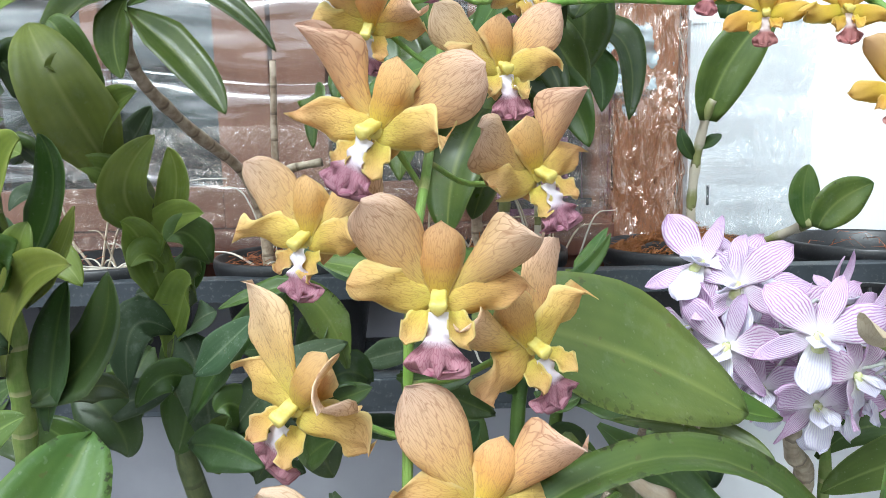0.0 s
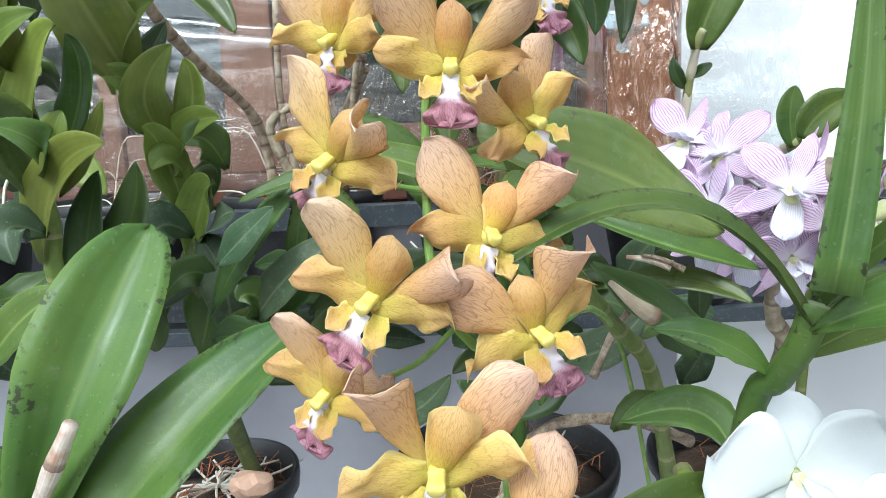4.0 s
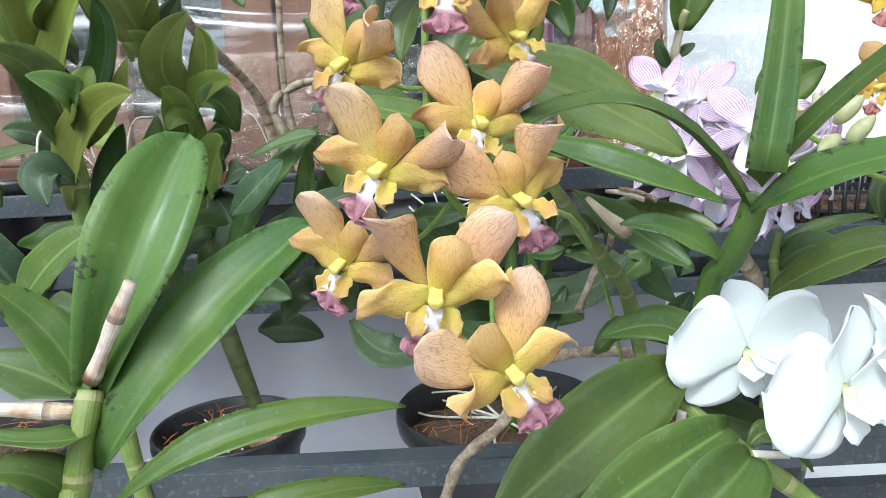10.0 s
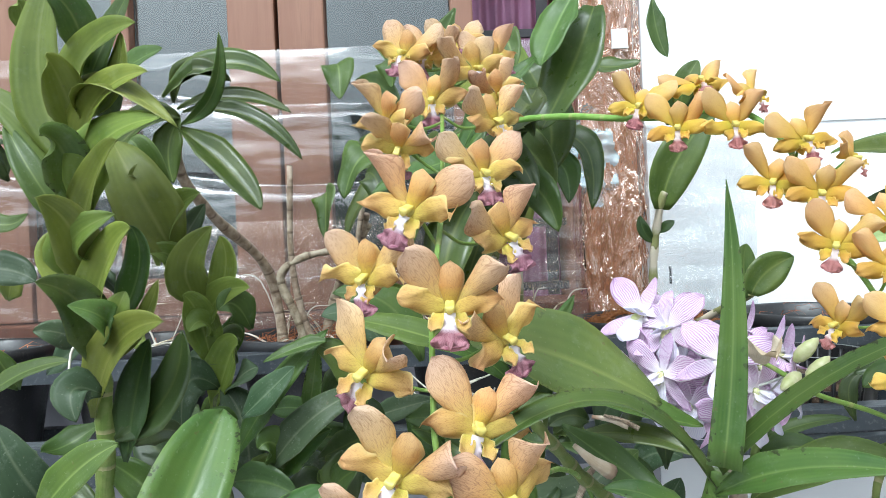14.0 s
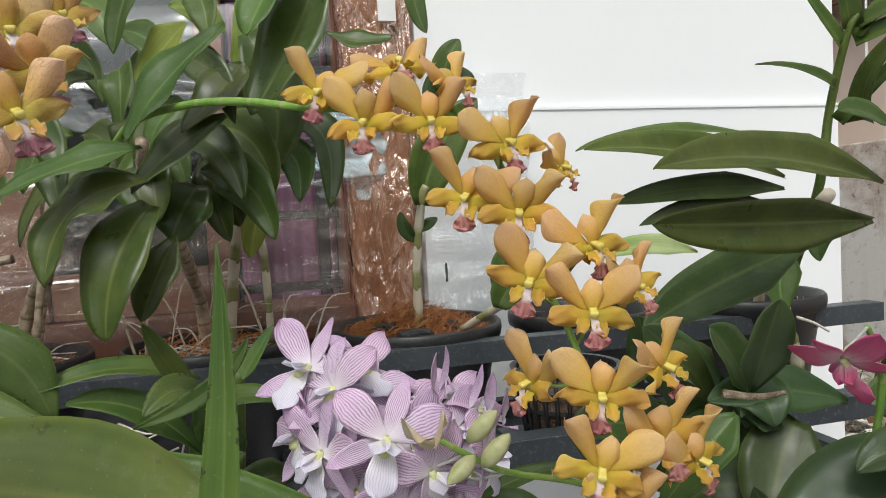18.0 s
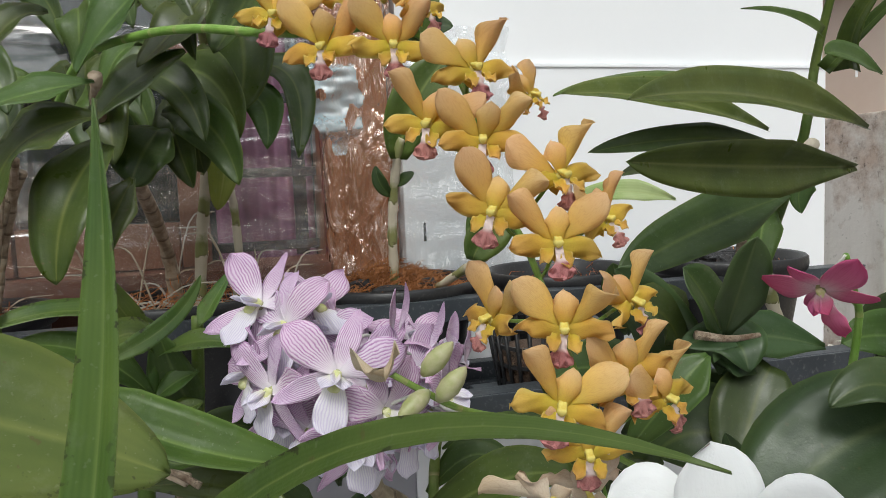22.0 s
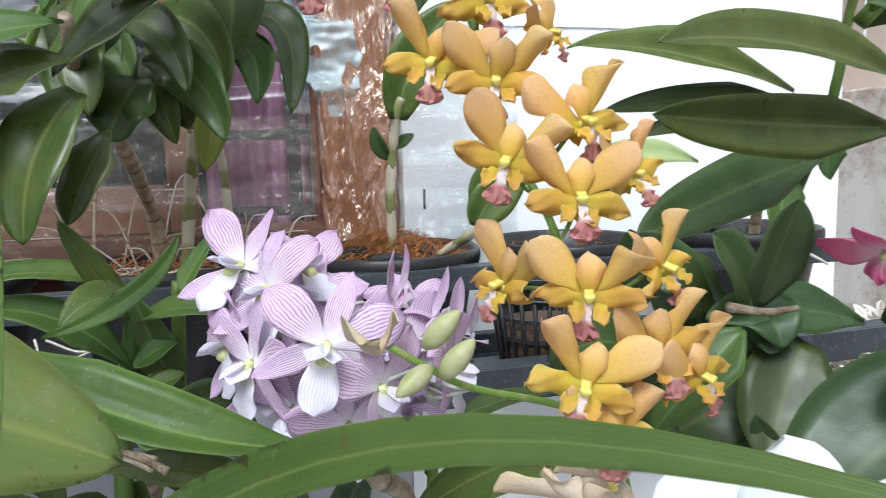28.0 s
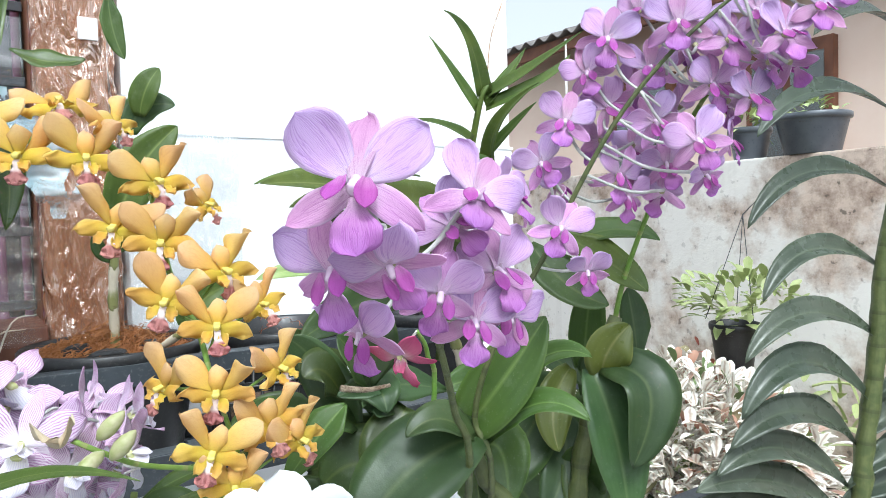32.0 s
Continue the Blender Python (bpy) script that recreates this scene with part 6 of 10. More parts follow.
leaf(olive_orchid, LEAF_MID, (-0.2215, 0.5771, 0.8731), (-0.2075, 0.5567, 0.9044), (-0.1982, 0.5466, 0.9064), 0.0401, (-0.32, -0.91, 0.28), 0.3, 'lance')
leaf(olive_orchid, LEAF_MID, (-0.4612, 0.6266, 0.8546), (-0.4628, 0.6064, 0.8807), (-0.4700, 0.5962, 0.9052), 0.0288, (0.25, -0.91, 0.34), 0.3, 'lance')
leaf(olive_orchid, LEAF_MID, (-0.4457, 0.5687, 0.9854), (-0.4436, 0.5484, 1.0104), (-0.4481, 0.5383, 1.0216), 0.0335, (-0.12, -0.98, 0.15), 0.3, 'lance')
leaf(olive_orchid, LEAF_MID, (-0.3494, 0.5382, 1.1803), (-0.3294, 0.5178, 1.2056), (-0.3162, 0.5078, 1.2052), 0.0356, (-0.33, -0.82, 0.46), 0.3, 'lance')
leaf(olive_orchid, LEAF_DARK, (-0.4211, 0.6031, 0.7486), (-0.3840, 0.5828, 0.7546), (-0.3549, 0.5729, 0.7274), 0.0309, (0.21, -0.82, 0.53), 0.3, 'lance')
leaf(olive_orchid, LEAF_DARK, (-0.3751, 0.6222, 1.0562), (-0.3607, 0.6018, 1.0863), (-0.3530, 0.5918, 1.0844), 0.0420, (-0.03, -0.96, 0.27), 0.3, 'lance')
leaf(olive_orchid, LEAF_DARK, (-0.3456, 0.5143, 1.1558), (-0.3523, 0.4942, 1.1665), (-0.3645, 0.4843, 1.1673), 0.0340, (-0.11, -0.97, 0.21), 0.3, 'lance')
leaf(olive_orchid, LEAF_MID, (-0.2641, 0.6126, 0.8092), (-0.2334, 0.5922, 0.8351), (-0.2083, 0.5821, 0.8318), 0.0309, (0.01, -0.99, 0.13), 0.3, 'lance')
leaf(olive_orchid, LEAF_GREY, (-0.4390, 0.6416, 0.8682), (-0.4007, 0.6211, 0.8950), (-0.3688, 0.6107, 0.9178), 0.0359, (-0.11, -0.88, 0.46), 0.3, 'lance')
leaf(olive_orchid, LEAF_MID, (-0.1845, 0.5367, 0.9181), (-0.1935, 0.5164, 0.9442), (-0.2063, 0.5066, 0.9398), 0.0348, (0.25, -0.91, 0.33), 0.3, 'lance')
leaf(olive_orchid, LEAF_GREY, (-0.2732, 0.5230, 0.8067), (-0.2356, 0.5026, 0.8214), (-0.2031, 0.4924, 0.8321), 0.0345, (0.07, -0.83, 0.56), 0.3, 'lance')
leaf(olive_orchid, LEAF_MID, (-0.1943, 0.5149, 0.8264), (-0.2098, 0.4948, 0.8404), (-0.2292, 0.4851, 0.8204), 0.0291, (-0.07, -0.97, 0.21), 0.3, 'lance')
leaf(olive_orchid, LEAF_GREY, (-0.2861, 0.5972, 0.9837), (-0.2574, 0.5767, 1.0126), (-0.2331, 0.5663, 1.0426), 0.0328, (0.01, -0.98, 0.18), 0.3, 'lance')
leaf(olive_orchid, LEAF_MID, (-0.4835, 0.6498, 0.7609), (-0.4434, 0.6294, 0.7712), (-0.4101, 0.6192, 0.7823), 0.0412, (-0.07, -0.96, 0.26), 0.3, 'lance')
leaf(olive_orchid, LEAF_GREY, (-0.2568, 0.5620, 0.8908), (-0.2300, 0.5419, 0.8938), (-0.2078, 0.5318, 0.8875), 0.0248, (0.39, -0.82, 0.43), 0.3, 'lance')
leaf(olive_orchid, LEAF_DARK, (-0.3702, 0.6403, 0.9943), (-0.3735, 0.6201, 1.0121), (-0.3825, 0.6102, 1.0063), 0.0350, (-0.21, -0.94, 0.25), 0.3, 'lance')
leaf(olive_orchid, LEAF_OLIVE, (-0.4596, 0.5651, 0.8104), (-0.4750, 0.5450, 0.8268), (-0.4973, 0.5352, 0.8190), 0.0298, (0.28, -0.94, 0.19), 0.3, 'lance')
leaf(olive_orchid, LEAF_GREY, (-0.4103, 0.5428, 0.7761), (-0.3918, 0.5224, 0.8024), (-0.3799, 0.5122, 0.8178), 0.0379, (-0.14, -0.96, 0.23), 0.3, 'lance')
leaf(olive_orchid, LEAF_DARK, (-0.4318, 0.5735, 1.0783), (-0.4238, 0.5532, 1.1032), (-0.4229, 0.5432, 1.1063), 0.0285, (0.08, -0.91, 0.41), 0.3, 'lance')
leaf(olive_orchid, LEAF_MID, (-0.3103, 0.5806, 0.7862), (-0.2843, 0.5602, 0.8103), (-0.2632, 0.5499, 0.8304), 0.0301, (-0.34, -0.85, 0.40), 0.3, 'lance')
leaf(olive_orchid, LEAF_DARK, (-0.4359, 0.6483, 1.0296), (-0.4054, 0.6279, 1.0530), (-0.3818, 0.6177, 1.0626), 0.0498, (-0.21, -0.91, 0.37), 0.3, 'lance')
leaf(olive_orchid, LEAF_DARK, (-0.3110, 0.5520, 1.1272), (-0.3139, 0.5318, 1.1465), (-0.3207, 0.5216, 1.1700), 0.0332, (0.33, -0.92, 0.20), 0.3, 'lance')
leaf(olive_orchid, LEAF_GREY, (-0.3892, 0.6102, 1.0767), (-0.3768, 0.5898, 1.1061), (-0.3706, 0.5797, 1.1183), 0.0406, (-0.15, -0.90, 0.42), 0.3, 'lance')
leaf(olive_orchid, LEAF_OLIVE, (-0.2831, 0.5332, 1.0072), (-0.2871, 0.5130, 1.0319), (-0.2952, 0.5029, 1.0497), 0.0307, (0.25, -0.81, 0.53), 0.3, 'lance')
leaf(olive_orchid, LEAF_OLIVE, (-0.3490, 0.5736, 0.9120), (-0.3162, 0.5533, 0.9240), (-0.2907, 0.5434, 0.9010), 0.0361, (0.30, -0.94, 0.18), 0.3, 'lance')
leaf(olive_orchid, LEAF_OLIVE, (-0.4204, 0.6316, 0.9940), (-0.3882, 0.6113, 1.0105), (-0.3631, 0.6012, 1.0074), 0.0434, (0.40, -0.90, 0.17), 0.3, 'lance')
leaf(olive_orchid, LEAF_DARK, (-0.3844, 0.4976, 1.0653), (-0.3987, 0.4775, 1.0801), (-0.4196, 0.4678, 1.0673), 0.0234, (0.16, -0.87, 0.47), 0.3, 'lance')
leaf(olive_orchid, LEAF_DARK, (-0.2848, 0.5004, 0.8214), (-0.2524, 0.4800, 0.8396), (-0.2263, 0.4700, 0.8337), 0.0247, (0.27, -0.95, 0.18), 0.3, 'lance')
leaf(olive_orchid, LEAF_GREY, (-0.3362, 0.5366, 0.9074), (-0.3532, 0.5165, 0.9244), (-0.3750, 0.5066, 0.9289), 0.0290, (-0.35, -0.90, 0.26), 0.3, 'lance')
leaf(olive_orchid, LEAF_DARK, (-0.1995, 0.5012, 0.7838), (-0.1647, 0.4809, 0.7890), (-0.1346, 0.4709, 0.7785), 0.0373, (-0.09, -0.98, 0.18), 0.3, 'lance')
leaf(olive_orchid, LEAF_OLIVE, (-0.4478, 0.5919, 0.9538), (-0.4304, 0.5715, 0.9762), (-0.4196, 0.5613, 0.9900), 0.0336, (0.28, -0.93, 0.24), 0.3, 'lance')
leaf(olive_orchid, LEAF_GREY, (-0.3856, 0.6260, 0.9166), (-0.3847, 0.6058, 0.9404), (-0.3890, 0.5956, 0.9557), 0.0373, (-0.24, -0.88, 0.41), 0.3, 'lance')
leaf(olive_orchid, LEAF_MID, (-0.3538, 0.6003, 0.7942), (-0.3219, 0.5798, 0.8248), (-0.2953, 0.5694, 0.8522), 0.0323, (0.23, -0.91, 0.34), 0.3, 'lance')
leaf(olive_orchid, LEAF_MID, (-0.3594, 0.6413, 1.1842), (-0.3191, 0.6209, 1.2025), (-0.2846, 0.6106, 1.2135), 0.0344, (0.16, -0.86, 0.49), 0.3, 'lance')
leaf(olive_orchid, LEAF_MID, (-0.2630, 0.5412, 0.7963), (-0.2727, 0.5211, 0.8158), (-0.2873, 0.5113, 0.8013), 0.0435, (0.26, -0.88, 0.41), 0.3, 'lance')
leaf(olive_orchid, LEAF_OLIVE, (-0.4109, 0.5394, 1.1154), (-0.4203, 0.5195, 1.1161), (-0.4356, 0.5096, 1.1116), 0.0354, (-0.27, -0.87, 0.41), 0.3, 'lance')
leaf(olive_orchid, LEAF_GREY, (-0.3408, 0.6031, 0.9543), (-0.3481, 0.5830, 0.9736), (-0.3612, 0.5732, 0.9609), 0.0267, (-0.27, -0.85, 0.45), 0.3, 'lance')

young_orchid = thing('young_orchid', (-0.0600, 0.5200, 0.4600), 'young orchid with short pointed green leaves in a low pot', 'orchid', 'potted orchids')
leaf(young_orchid, LEAF_BRIGHT, (-0.1282, 0.4942, 0.8311), (-0.1204, 0.4937, 0.8712), (-0.1150, 0.4933, 0.9064), 0.0182, (0.01, -0.98, 0.21), 0.3, 'lance')
leaf(young_orchid, LEAF_BRIGHT, (-0.1955, 0.4948, 0.8044), (-0.1493, 0.4739, 0.8716), (-0.1047, 0.4931, 0.9195), 0.0269, (-0.18, -0.90, 0.40), 0.25, 'lance')
leaf(young_orchid, LEAF_GREY, (-0.1685, 0.4948, 0.7877), (-0.1214, 0.4740, 0.8431), (-0.0732, 0.4935, 0.8636), 0.0343, (-0.08, -0.86, 0.50), 0.2, 'lance')
leaf(young_orchid, LEAF_GREY, (-0.1771, 0.4642, 0.8509), (-0.1518, 0.4539, 0.8732), (-0.1284, 0.4535, 0.8942), 0.0284, (-0.08, -0.86, 0.50), 0.2, 'lance')
leaf(young_orchid, LEAF_BRIGHT, (-0.1587, 0.4948, 0.7821), (-0.1368, 0.4944, 0.8113), (-0.1054, 0.4941, 0.8299), 0.0303, (0.02, -0.87, 0.50), 0.2, 'lance')
leaf(young_orchid, LEAF_BRIGHT, (-0.0743, 0.4938, 0.8434), (-0.0921, 0.4934, 0.8900), (-0.1216, 0.4934, 0.9067), 0.0303, (0.02, -0.87, 0.50), 0.2, 'lance')
leaf(young_orchid, LEAF_GREY, (-0.0512, 0.4931, 0.8979), (-0.0798, 0.4929, 0.9298), (-0.1101, 0.4930, 0.9315), 0.0354, (0.03, -0.71, 0.70), 0.2, 'lance')
leaf(young_orchid, LEAF_BRIGHT, (-0.0225, 0.5431, 0.8786), (-0.0524, 0.5427, 0.9350), (-0.1063, 0.5429, 0.9488), 0.0437, (0.03, -0.81, 0.59), 0.2, 'lance')
leaf(young_orchid, LEAF_BRIGHT, (0.0392, 0.4928, 0.8829), (0.0911, 0.4922, 0.9054), (0.1182, 0.4918, 0.9394), 0.0152, (0.02, -0.92, 0.40), 0.3, 'lance')
leaf(young_orchid, LEAF_BRIGHT, (-0.1469, 0.4945, 0.8119), (-0.1735, 0.4949, 0.7880), (-0.1749, 0.4951, 0.7627), 0.0303, (0.02, -0.92, 0.40), 0.2, 'lance')
leaf(young_orchid, LEAF_DARK, (-0.0964, 0.4942, 0.8092), (-0.0978, 0.4945, 0.7839), (-0.0890, 0.4947, 0.7581), 0.0405, (0.02, -0.92, 0.40), 0.2, 'lance')
leaf(young_orchid, LEAF_DARK, (-0.1215, 0.5423, 0.7588), (-0.1362, 0.5222, 0.7703), (-0.1538, 0.5126, 0.7454), 0.0378, (-0.30, -0.78, 0.55), 0.3, 'lance')
leaf(young_orchid, LEAF_GREY, (-0.0324, 0.6719, 0.7196), (-0.0736, 0.6520, 0.7333), (-0.1142, 0.6421, 0.7404), 0.0286, (0.02, -0.81, 0.58), 0.3, 'lance')
leaf(young_orchid, LEAF_DARK, (-0.1116, 0.4985, 0.7703), (-0.0947, 0.4782, 0.7907), (-0.0804, 0.4680, 0.8002), 0.0313, (-0.22, -0.82, 0.53), 0.3, 'lance')
leaf(young_orchid, LEAF_DARK, (-0.1180, 0.5235, 0.8486), (-0.1015, 0.5033, 0.8658), (-0.0873, 0.4931, 0.8769), 0.0383, (0.24, -0.78, 0.57), 0.3, 'lance')
leaf(young_orchid, LEAF_DARK, (-0.0127, 0.5662, 0.7821), (0.0101, 0.5460, 0.7874), (0.0301, 0.5362, 0.7537), 0.0300, (0.39, -0.90, 0.20), 0.3, 'lance')
leaf(young_orchid, LEAF_DARK, (0.2047, 0.5205, 0.7687), (0.1971, 0.5001, 0.8077), (0.1915, 0.4900, 0.8183), 0.0207, (-0.25, -0.93, 0.27), 0.3, 'lance')
leaf(young_orchid, LEAF_DARK, (0.0346, 0.5023, 0.8018), (0.0059, 0.4822, 0.8227), (-0.0213, 0.4722, 0.8407), 0.0247, (0.09, -0.84, 0.53), 0.3, 'lance')
leaf(young_orchid, LEAF_MID, (0.0672, 0.5883, 0.7898), (0.0512, 0.5681, 0.8153), (0.0369, 0.5579, 0.8404), 0.0344, (-0.19, -0.75, 0.63), 0.3, 'lance')
leaf(young_orchid, LEAF_MID, (-0.1455, 0.5003, 0.7914), (-0.1542, 0.4800, 0.8225), (-0.1661, 0.4701, 0.8211), 0.0360, (0.15, -0.92, 0.37), 0.3, 'lance')
leaf(young_orchid, LEAF_MID, (-0.0042, 0.5171, 0.8043), (-0.0189, 0.4970, 0.8221), (-0.0336, 0.4870, 0.8272), 0.0284, (0.31, -0.80, 0.52), 0.3, 'lance')
leaf(young_orchid, LEAF_DARK, (-0.2183, 0.6616, 0.7002), (-0.1770, 0.6413, 0.7068), (-0.1400, 0.6312, 0.6969), 0.0380, (-0.23, -0.92, 0.31), 0.3, 'lance')
leaf(young_orchid, LEAF_DARK, (0.0496, 0.6112, 0.7076), (0.0226, 0.5911, 0.7285), (-0.0046, 0.5814, 0.7150), 0.0288, (0.35, -0.89, 0.30), 0.3, 'lance')
leaf(young_orchid, LEAF_DARK, (-0.0087, 0.5865, 0.7499), (-0.0246, 0.5662, 0.7876), (-0.0401, 0.5559, 0.8208), 0.0264, (0.23, -0.88, 0.42), 0.3, 'lance')
leaf(young_orchid, LEAF_DARK, (-0.1237, 0.5223, 0.7948), (-0.0887, 0.5019, 0.8147), (-0.0567, 0.4916, 0.8295), 0.0296, (-0.35, -0.84, 0.41), 0.3, 'lance')
leaf(young_orchid, LEAF_DARK, (-0.0388, 0.4951, 0.8357), (-0.0104, 0.4749, 0.8407), (0.0168, 0.4647, 0.8448), 0.0250, (-0.06, -0.93, 0.37), 0.3, 'lance')
leaf(young_orchid, LEAF_GREY, (0.1944, 0.6091, 0.7417), (0.2177, 0.5888, 0.7637), (0.2417, 0.5787, 0.7606), 0.0365, (0.14, -0.83, 0.53), 0.3, 'lance')
leaf(young_orchid, LEAF_GREY, (-0.1355, 0.6107, 0.7355), (-0.1389, 0.5903, 0.7694), (-0.1460, 0.5805, 0.7595), 0.0304, (0.18, -0.88, 0.43), 0.3, 'lance')
leaf(young_orchid, LEAF_GREY, (0.2191, 0.6037, 0.6853), (0.2264, 0.5834, 0.7151), (0.2364, 0.5730, 0.7415), 0.0338, (-0.04, -0.84, 0.54), 0.3, 'lance')
leaf(young_orchid, LEAF_DARK, (-0.1462, 0.5525, 0.8011), (-0.1054, 0.5322, 0.8112), (-0.0692, 0.5222, 0.7923), 0.0312, (-0.38, -0.83, 0.41), 0.3, 'lance')
leaf(young_orchid, LEAF_GREY, (-0.0904, 0.6628, 0.7962), (-0.0509, 0.6424, 0.8111), (-0.0136, 0.6321, 0.8218), 0.0317, (-0.04, -0.84, 0.53), 0.3, 'lance')
leaf(young_orchid, LEAF_GREY, (0.1610, 0.6081, 0.7870), (0.1722, 0.5877, 0.8190), (0.1845, 0.5775, 0.8338), 0.0342, (-0.09, -0.85, 0.52), 0.3, 'lance')
leaf(young_orchid, LEAF_DARK, (0.1440, 0.5693, 0.8058), (0.1197, 0.5493, 0.8173), (0.0974, 0.5395, 0.8101), 0.0300, (0.04, -0.87, 0.48), 0.3, 'lance')
leaf(young_orchid, LEAF_DARK, (-0.0612, 0.5264, 0.8209), (-0.0770, 0.5063, 0.8372), (-0.0943, 0.4965, 0.8269), 0.0361, (-0.22, -0.80, 0.56), 0.3, 'lance')
leaf(young_orchid, LEAF_DARK, (0.1906, 0.5802, 0.7828), (0.1817, 0.5599, 0.8135), (0.1749, 0.5498, 0.8257), 0.0376, (0.27, -0.94, 0.23), 0.3, 'lance')
leaf(young_orchid, LEAF_MID, (0.0985, 0.5918, 0.8122), (0.0881, 0.5714, 0.8525), (0.0794, 0.5610, 0.8907), 0.0407, (-0.25, -0.83, 0.49), 0.3, 'lance')
leaf(young_orchid, LEAF_DARK, (0.1225, 0.5930, 0.7260), (0.1009, 0.5728, 0.7529), (0.0806, 0.5629, 0.7569), 0.0269, (-0.30, -0.83, 0.47), 0.3, 'lance')
leaf(young_orchid, LEAF_GREY, (0.2055, 0.5253, 0.7882), (0.2107, 0.5049, 0.8216), (0.2177, 0.4948, 0.8315), 0.0229, (0.20, -0.87, 0.46), 0.3, 'lance')
leaf(young_orchid, LEAF_DARK, (-0.0365, 0.6719, 0.7804), (-0.0088, 0.6515, 0.8054), (0.0162, 0.6415, 0.7969), 0.0286, (-0.39, -0.87, 0.31), 0.3, 'lance')
leaf(young_orchid, LEAF_MID, (-0.1140, 0.5379, 0.7561), (-0.1099, 0.5176, 0.7876), (-0.1087, 0.5075, 0.7928), 0.0330, (0.23, -0.92, 0.31), 0.3, 'lance')
leaf(young_orchid, LEAF_MID, (0.0505, 0.6145, 0.6920), (0.0685, 0.5941, 0.7288), (0.0857, 0.5838, 0.7431), 0.0400, (0.36, -0.84, 0.41), 0.3, 'lance')
leaf(young_orchid, LEAF_DARK, (-0.0030, 0.5232, 0.7625), (0.0095, 0.5029, 0.7823), (0.0217, 0.4927, 0.8004), 0.0273, (0.02, -0.84, 0.55), 0.3, 'lance')
leaf(young_orchid, LEAF_GREY, (-0.1671, 0.6522, 0.7521), (-0.1332, 0.6317, 0.7791), (-0.1026, 0.6214, 0.7932), 0.0373, (-0.03, -0.95, 0.30), 0.3, 'lance')
leaf(young_orchid, LEAF_MID, (0.0798, 0.6587, 0.6941), (0.1109, 0.6384, 0.7102), (0.1413, 0.6283, 0.7033), 0.0419, (-0.30, -0.81, 0.50), 0.3, 'lance')
leaf(young_orchid, LEAF_MID, (-0.1998, 0.6467, 0.8154), (-0.1638, 0.6264, 0.8209), (-0.1317, 0.6163, 0.8136), 0.0271, (0.11, -0.88, 0.46), 0.3, 'lance')

lilac_orchid = thing('lilac_orchid', (0.2000, 0.5600, 0.4600), 'orchid with a crowded head of striped lilac flowers and green buds', 'orchid', 'potted orchids')
tube(lilac_orchid, 'flower_stem', STEM_GREEN, 0.0021, 0.0016, (0.4000, 0.3000, 0.7400), (0.3998, 0.3552, 0.7944), (0.3561, 0.3588, 0.8272), (0.3094, 0.3617, 0.8536), (0.2571, 0.3487, 0.8735), (0.2313, 0.3408, 0.8897), (0.2105, 0.3467, 0.9014), (0.1897, 0.3603, 0.8995))
flower(lilac_orchid, 'lilac', (0.1900, 0.3460, 0.9010), -10, 8, -14, 1.00, 0, stalk=(0.1897, 0.3603, 0.8995))
flower(lilac_orchid, 'lilac', (0.1680, 0.3920, 0.9190), -52, 18, 10, 1.02, 1, stalk=(0.1897, 0.3603, 0.8995))
flower(lilac_orchid, 'lilac', (0.1580, 0.3800, 0.8870), -56, 2, -8, 0.95, 2, stalk=(0.1897, 0.3603, 0.8995))
flower(lilac_orchid, 'lilac', (0.2000, 0.3620, 0.8580), 2, -16, 4, 0.92, 3, stalk=(0.1897, 0.3603, 0.8995))
flower(lilac_orchid, 'lilac', (0.1760, 0.3750, 0.8640), -34, -22, 10, 0.90, 4, stalk=(0.1897, 0.3603, 0.8995))
flower(lilac_orchid, 'lilac', (0.2140, 0.3520, 0.8780), 30, -12, 14, 0.88, 1, stalk=(0.2313, 0.3408, 0.8897))
flower(lilac_orchid, 'lilac', (0.2510, 0.3720, 0.8760), 58, 2, 16, 0.92, 2, stalk=(0.2571, 0.3487, 0.8735))
flower(lilac_orchid, 'lilac', (0.2370, 0.3920, 0.8860), 34, 24, 20, 0.85, 4, stalk=(0.2313, 0.3408, 0.8897))
flower(lilac_orchid, 'lilac', (0.1870, 0.4120, 0.9100), -14, 44, -20, 0.90, 3, stalk=(0.1897, 0.3603, 0.8995))
flower(lilac_orchid, 'lilac', (0.2320, 0.3850, 0.8530), 22, -8, -8, 0.85, 0, stalk=(0.2313, 0.3408, 0.8897))
flower(lilac_orchid, 'lilac', (0.2110, 0.4050, 0.8960), 8, 36, 0, 0.85, 2, stalk=(0.1897, 0.3603, 0.8995))
flower(lilac_orchid, 'lilac', (0.2580, 0.4050, 0.8920), 66, 44, 40, 0.80, 1, stalk=(0.2571, 0.3487, 0.8735))
flower(lilac_orchid, 'lilac', (0.1710, 0.4120, 0.8870), -66, 24, -14, 0.85, 0, stalk=(0.1897, 0.3603, 0.8995))
flower(lilac_orchid, 'lilac', (0.1920, 0.4000, 0.8600), -10, 4, 24, 0.85, 4, stalk=(0.1897, 0.3603, 0.8995))
flower(lilac_orchid, 'lilac', (0.1550, 0.4150, 0.9280), -40, 40, -14, 1.05, 3, stalk=(0.1897, 0.3603, 0.8995))
flower(lilac_orchid, 'lilac', (0.1870, 0.4250, 0.9220), 10, 55, 20, 1.00, 0, stalk=(0.1897, 0.3603, 0.8995))
flower(lilac_orchid, 'lilac', (0.1470, 0.4100, 0.8890), -70, 12, 30, 0.95, 4, stalk=(0.1897, 0.3603, 0.8995))
